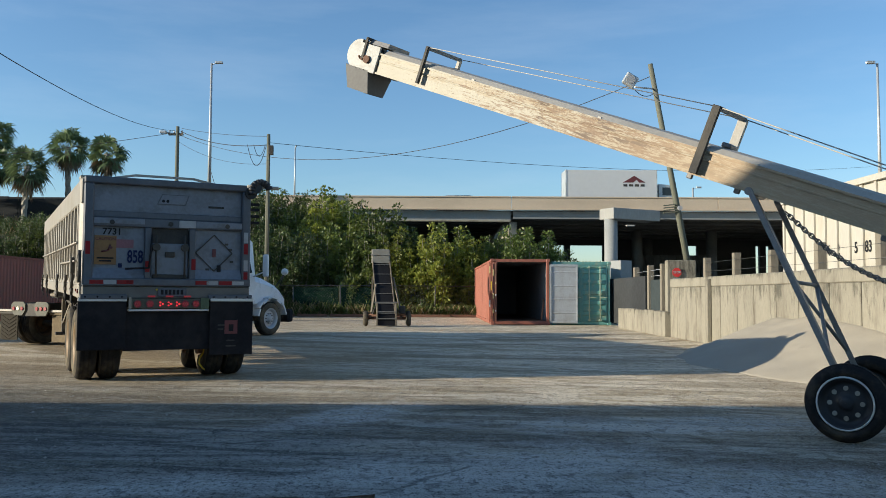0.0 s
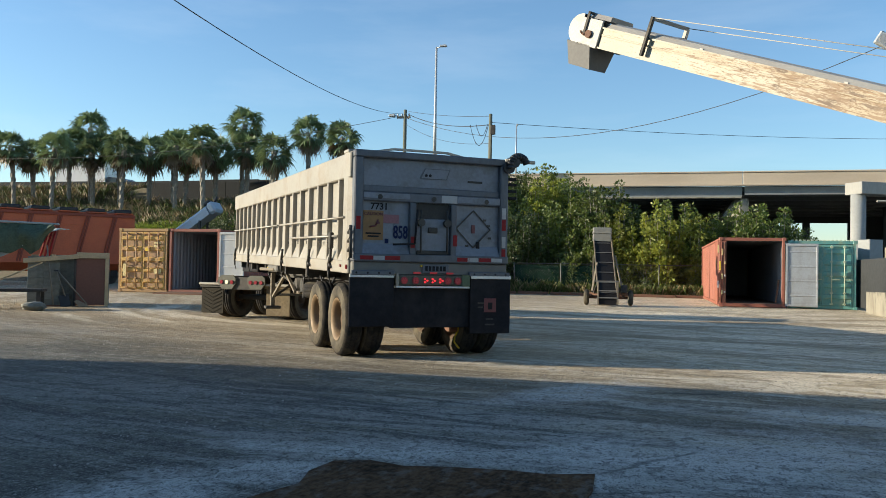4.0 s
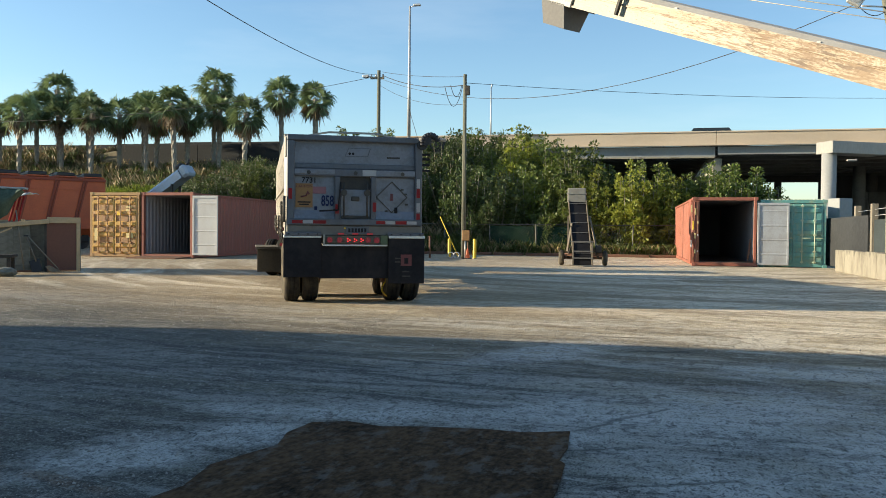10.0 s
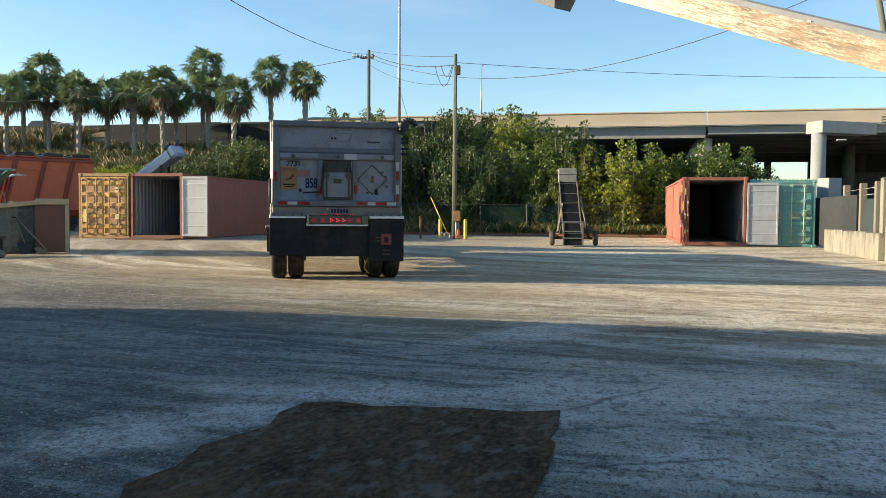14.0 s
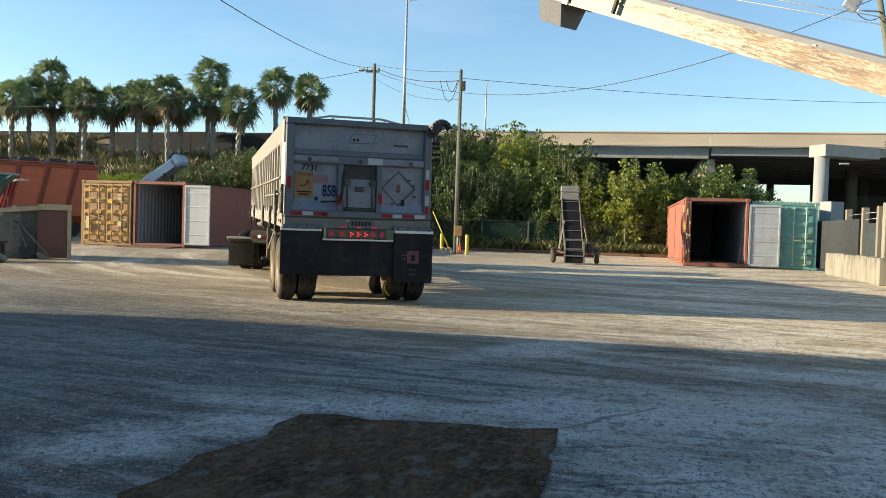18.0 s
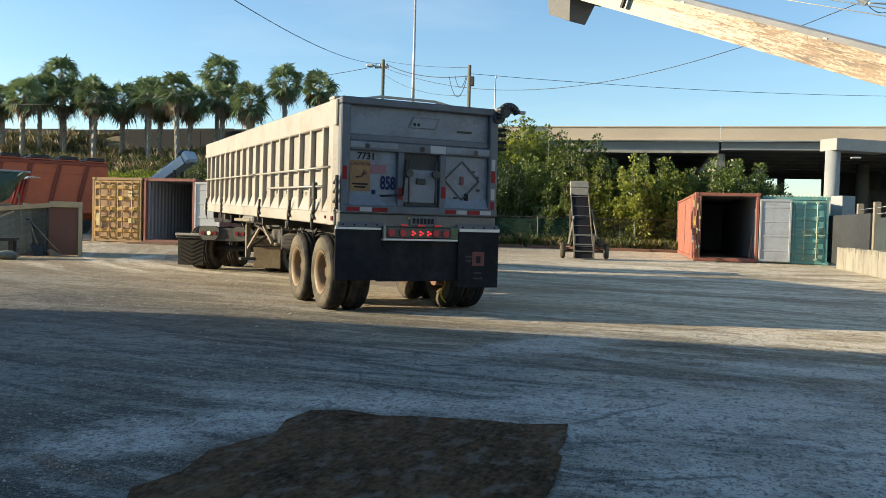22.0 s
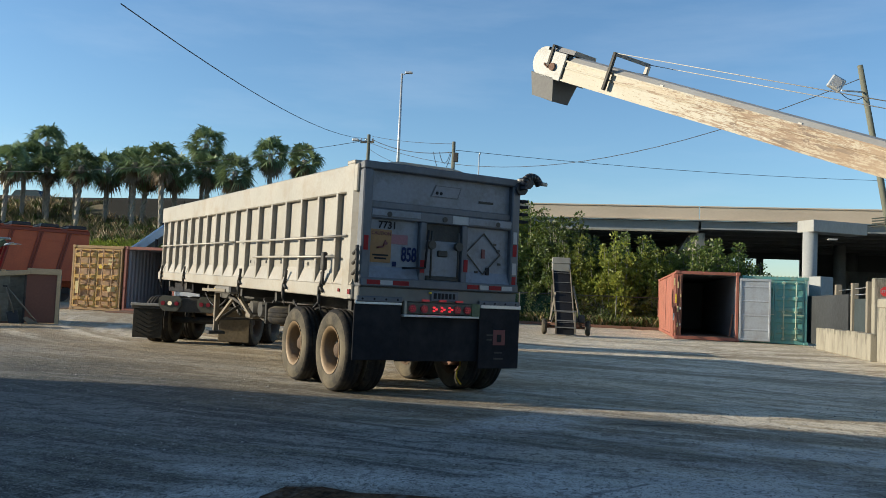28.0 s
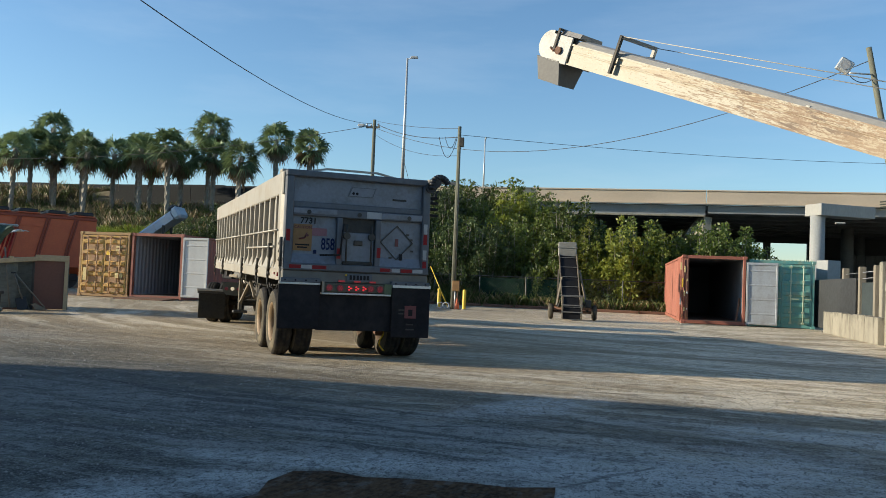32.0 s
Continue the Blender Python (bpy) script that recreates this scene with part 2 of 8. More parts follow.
    grit = noise_at(70.0, 3, 0.70, (1.2, 0.7, 1))
    turnA = rings(1.0, 46.0, 0.62, 4.5, 0.7, 8, 0.66)
    turnB = rings(-3.0, 52.0, 1.4, 9.0, 0.9, 8, 0.68)
    turnC = rings(9.0, 26.0, 1.1, 3.6, 1.0, 8, 0.66)
    ruts = rings(6.0, 44.0, 3.2, 11.0, 1.1, 7, 0.70)
    lines = rings(-6.0, 60.0, 7.0, 14.0, 0.6, 5, 0.62)
    # from worn dark asphalt beside the sheds to pale crushed limestone further out, and to the right; sunlight adds to
    # the pale end
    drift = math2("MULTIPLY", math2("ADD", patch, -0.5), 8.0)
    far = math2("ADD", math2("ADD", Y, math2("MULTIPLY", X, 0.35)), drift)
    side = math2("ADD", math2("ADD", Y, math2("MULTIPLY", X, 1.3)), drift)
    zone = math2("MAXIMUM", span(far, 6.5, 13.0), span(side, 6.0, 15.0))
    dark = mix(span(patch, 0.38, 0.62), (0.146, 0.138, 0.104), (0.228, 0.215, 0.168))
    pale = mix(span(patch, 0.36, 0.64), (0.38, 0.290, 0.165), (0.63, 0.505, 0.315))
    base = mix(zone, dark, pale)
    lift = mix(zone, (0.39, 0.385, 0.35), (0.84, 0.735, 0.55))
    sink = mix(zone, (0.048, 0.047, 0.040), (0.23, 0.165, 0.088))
    right = span(X, -2.0, 1.5)
    base = mix(math2("MULTIPLY", span(turnA, 0.52, 0.57), 0.65), base, lift)
    base = mix(math2("MULTIPLY", span(turnA, 0.46, 0.41), 0.60), base, sink)
    base = mix(math2("MULTIPLY", span(turnB, 0.54, 0.59), 0.65), base, sink)
    base = mix(math2("MULTIPLY", span(turnB, 0.45, 0.40), 0.60), base, lift)
    base = mix(math2("MULTIPLY", math2("MULTIPLY", span(turnC, 0.53, 0.58), right), 0.85), base, lift)
    base = mix(math2("MULTIPLY", math2("MULTIPLY", span(turnC, 0.48, 0.43), right), 0.85), base, sink)
    base = mix(math2("MULTIPLY", span(ruts, 0.55, 0.60), 0.75), base, sink)
    base = mix(math2("MULTIPLY", span(ruts, 0.44, 0.38), 0.55), base, lift)
    base = mix(math2("MULTIPLY", math2("MULTIPLY", span(lines, 0.58, 0.63), span(patch, 0.42, 0.56)), 0.75), base, sink)
    # sunlit brightness put into the colour, outwards from about the shadow edge
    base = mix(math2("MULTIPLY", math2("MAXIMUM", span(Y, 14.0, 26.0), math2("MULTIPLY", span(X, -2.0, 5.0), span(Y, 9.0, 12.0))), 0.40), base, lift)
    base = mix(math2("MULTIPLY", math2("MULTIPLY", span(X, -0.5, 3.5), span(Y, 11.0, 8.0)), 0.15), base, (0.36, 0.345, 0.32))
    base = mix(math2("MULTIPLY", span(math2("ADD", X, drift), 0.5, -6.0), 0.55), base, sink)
    swirl = rings(3.0, 36.0, 0.75, 2.2, 0.7, 7, 0.60)
    mid = math2("MULTIPLY", span(Y, 13.0, 17.0), span(Y, 32.0, 27.0))
    base = mix(math2("MULTIPLY", math2("MULTIPLY", span(swirl, 0.52, 0.58), mid), 0.80), base, sink)
    base = mix(math2("MULTIPLY", math2("MULTIPLY", span(swirl, 0.45, 0.39), mid), 0.65), base, lift)
    # whitish limestone dust swept round the plate, and a rusty stain
    dusty = None
    for q in ((-2.80, 4.15, 0.75, 0.40, 55), (-2.35, 4.75, 0.70, 0.42, 40), (-1.75, 5.55, 1.15, 0.34, 12), (-0.62, 5.95, 0.85, 0.50, 40),
              (-0.95, 8.8, 1.35, 0.50, 60), (0.7, 6.3, 1.7, 0.75, 35), (1.9, 5.3, 1.6, 0.9, 30), (2.3, 8.3, 2.0, 0.5, 8), (0.35, 4.5, 0.5, 0.6, 20)):
        v = spot(*q, blotch)
        dusty = v if dusty is None else math2("MAXIMUM", dusty, v)
    base = mix(math2("MULTIPLY", dusty, span(mottle, 0.40, 0.56, 0.12, 0.85)), base, (0.62, 0.61, 0.57))
    base = mix(math2("MULTIPLY", spot(-2.85, 3.62, 0.5, 0.07, -17, mottle), 0.6), base, (0.16, 0.10, 0.06))
    pit = mix(zone, (0.016, 0.016, 0.016), (0.17, 0.13, 0.085))
    base = mix(math2("MULTIPLY", span(mottle, 0.53, 0.58), 0.62), base, sink)
    base = mix(math2("MULTIPLY", span(mottle, 0.46, 0.40), 0.20), base, lift)
    base = mix(math2("MULTIPLY", span(speck, 0.55, 0.60), 0.70), base, pit)
    base = mix(math2("MULTIPLY", span(speck, 0.45, 0.39), 0.35), base, lift)
    base = mix(math2("MULTIPLY", span(grit, 0.55, 0.60), 0.50), base, pit)
    base = mix(math2("MULTIPLY", span(grit, 0.44, 0.38), 0.40), base, lift)
    # open cracks
    crack = None
    for x0, y0, x1, y1, w in ((-0.37, 4.84, 0.10, 5.10, 0.014), (-0.30, 4.15, 0.55, 4.53, 0.016), (-0.42, 5.34, 0.25, 6.30, 0.016), (-0.15, 9.2, 0.6, 9.35, 0.03), (-1.9, 7.1, -1.3, 7.35, 0.02)):
        mp = n.new("ShaderNodeMapping")
        mp.vector_type = "TEXTURE"
        k = math.hypot(x1 - x0, y1 - y0)
        mp.inputs["Location"].default_value = (x0, y0, 0)
        mp.inputs["Rotation"].default_value = (0, 0, math.atan2(y1 - y0, x1 - x0))
        l.new(co.outputs["Object"], mp.inputs["Vector"])
        sp = n.new("ShaderNodeSeparateXYZ")
        l.new(mp.outputs[0], sp.inputs[0])
        off = math2("ADD", sp.outputs["Y"], math2("MULTIPLY", math2("ADD", blotch, -0.5), 0.35))
        line = math2("MULTIPLY", span(math2("ABSOLUTE", off, 0.0), w, w * 1.8, 1.0, 0.0), math2("MULTIPLY", span(sp.outputs["X"], 0.0, 0.08), span(sp.outputs["X"], k, k - 0.1)))
        crack = line if crack is None else math2("MAXIMUM", crack, line)
    base = mix(math2("MULTIPLY", crack, 0.55), base, (0.03, 0.028, 0.025))
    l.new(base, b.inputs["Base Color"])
    b.inputs["Roughness"].default_value = 0.82
    b.inputs["Specular IOR Level"].default_value = 0.22
    h = math2("ADD", math2("ADD", math2("MULTIPLY", speck, -1.0), math2("MULTIPLY", mottle, -1.2)), math2("ADD", math2("ADD", math2("MULTIPLY", ruts, -3.0), math2("MULTIPLY", lines, -0.8)), math2("MULTIPLY", grit, -0.3)))
    bp = n.new("ShaderNodeBump")
    bp.inputs["Strength"].default_value, bp.inputs["Distance"].default_value = 0.6, 0.030
    l.new(h, bp.inputs["Height"])
    l.new(bp.outputs[0], b.inputs["Normal"])
    return m


def flaking_mat():
    """Cream paint that flakes off in small streaks, the more the nearer to the legs."""
    m = mat("flaking_cream_paint", (0.44, 0.395, 0.30), 0.6, 0, 0.08, 2.0, 30, 0.2)
    n, l = m.node_tree.nodes, m.node_tree.links
    b = n["Principled BSDF"]
    co = n.new("ShaderNodeTexCoord")
    sep = n.new("ShaderNodeSeparateXYZ")
    l.new(co.outputs["Object"], sep.inputs[0])
    worn = n.new("ShaderNodeMapRange")
    worn.inputs["From Min"].default_value, worn.inputs["From Max"].default_value = 4.4, 2.2
    worn.inputs["To Min"].default_value, worn.inputs["To Max"].default_value = -0.08, 0.04
    l.new(sep.outputs["Y"], worn.inputs["Value"])
    col = b.inputs["Base Color"].links[0].from_socket
    for scale, size, lo, amount, tint in ((1.0, (3.0, 0.9, 8.0), 0.50, 0.50, (0.36, 0.265, 0.15)), (1.0, (16.0, 3.6, 34.0), 0.52, 0.85, (0.22, 0.135, 0.07)),
                                          (1.0, (30.0, 11.0, 60.0), 0.54, 0.85, (0.20, 0.125, 0.07)), (1.0, (7.0, 2.6, 12.0), 0.60, 0.9, (0.13, 0.085, 0.055))):
        mp = n.new("ShaderNodeMapping")
        mp.inputs["Scale"].default_value = size
        l.new(co.outputs["Object"], mp.inputs["Vector"])
        t = n.new("ShaderNodeTexNoise")
        t.inputs["Scale"].default_value, t.inputs["Detail"].default_value, t.inputs["Roughness"].default_value = scale, 7, 0.72
        t.inputs["Distortion"].default_value = 0.25
        l.new(mp.outputs[0], t.inputs["Vector"])
        ad = n.new("ShaderNodeMath")
        l.new(t.outputs["Fac"], ad.inputs[0])
        l.new(worn.outputs[0], ad.inputs[1])
        r = n.new("ShaderNodeMapRange")
        r.inputs["From Min"].default_value, r.inputs["From Max"].default_value = lo, lo + 0.05
        r.inputs["To Max"].default_value = amount
        l.new(ad.outputs[0], r.inputs["Value"])
        mx = n.new("ShaderNodeMixRGB")
        mx.inputs["Color2"].default_value = (*tint, 1)
        l.new(r.outputs[0], mx.inputs["Fac"])
        l.new(col, mx.inputs["Color1"])
        col = mx.outputs[0]
    plain = n.new("ShaderNodeMapRange")
    plain.inputs["From Min"].default_value, plain.inputs["From Max"].default_value = 1.6, 0.1
    plain.inputs["To Max"].default_value = 0.8
    l.new(sep.outputs["Y"], plain.inputs["Value"])
    mx = n.new("ShaderNodeMixRGB")
    mx.inputs["Color2"].default_value = (0.43, 0.32, 0.195, 1)
    l.new(plain.outputs[0], mx.inputs["Fac"])
    l.new(col, mx.inputs["Color1"])
    l.new(mx.outputs[0], b.inputs["Base Color"])
    return m


def mould_mat():
    """Cast concrete with dark mould that hangs from its top edge in ragged drips."""
    m = mat("mouldy_concrete", (0.255, 0.232, 0.178), 0.85, 0, 0.18, 1.3, 30, 0.25, dirt=(0.13, 0.11, 0.08), dirt_amount=0.8, dirt_scale=2.2, stretch=(1, 1, 0.3), grime_lo=0.50, grime_hi=0.68)
    n, l = m.node_tree.nodes, m.node_tree.links
    b = n["Principled BSDF"]
    co = n.new("ShaderNodeTexCoord")
    sep = n.new("ShaderNodeSeparateXYZ")
    l.new(co.outputs["Generated"], sep.inputs[0])
    mp = n.new("ShaderNodeMapping")
    mp.inputs["Scale"].default_value = (5.0, 5.0, 1.3)
    l.new(co.outputs["Object"], mp.inputs["Vector"])
    t = n.new("ShaderNodeTexNoise")
    t.inputs["Scale"].default_value, t.inputs["Detail"].default_value, t.inputs["Roughness"].default_value = 1.0, 9, 0.75
    l.new(mp.outputs[0], t.inputs["Vector"])
    ad = n.new("ShaderNodeMath")
    ad.operation = "MULTIPLY_ADD"
    l.new(sep.outputs["Z"], ad.inputs[0])
    ad.inputs[1].default_value = 0.30
    l.new(t.outputs["Fac"], ad.inputs[2])
    r = n.new("ShaderNodeMapRange")
    r.inputs["From Min"].default_value, r.inputs["From Max"].default_value, r.inputs["To Max"].default_value = 0.74, 0.88, 0.8
    l.new(ad.outputs[0], r.inputs["Value"])
    mx = n.new("ShaderNodeMixRGB")
    mx.inputs["Color2"].default_value = (0.06, 0.055, 0.04, 1)
    l.new(r.outputs[0], mx.inputs["Fac"])
    l.new(b.inputs["Base Color"].links[0].from_socket, mx.inputs["Color1"])
    l.new(mx.outputs[0], b.inputs["Base Color"])
    return m


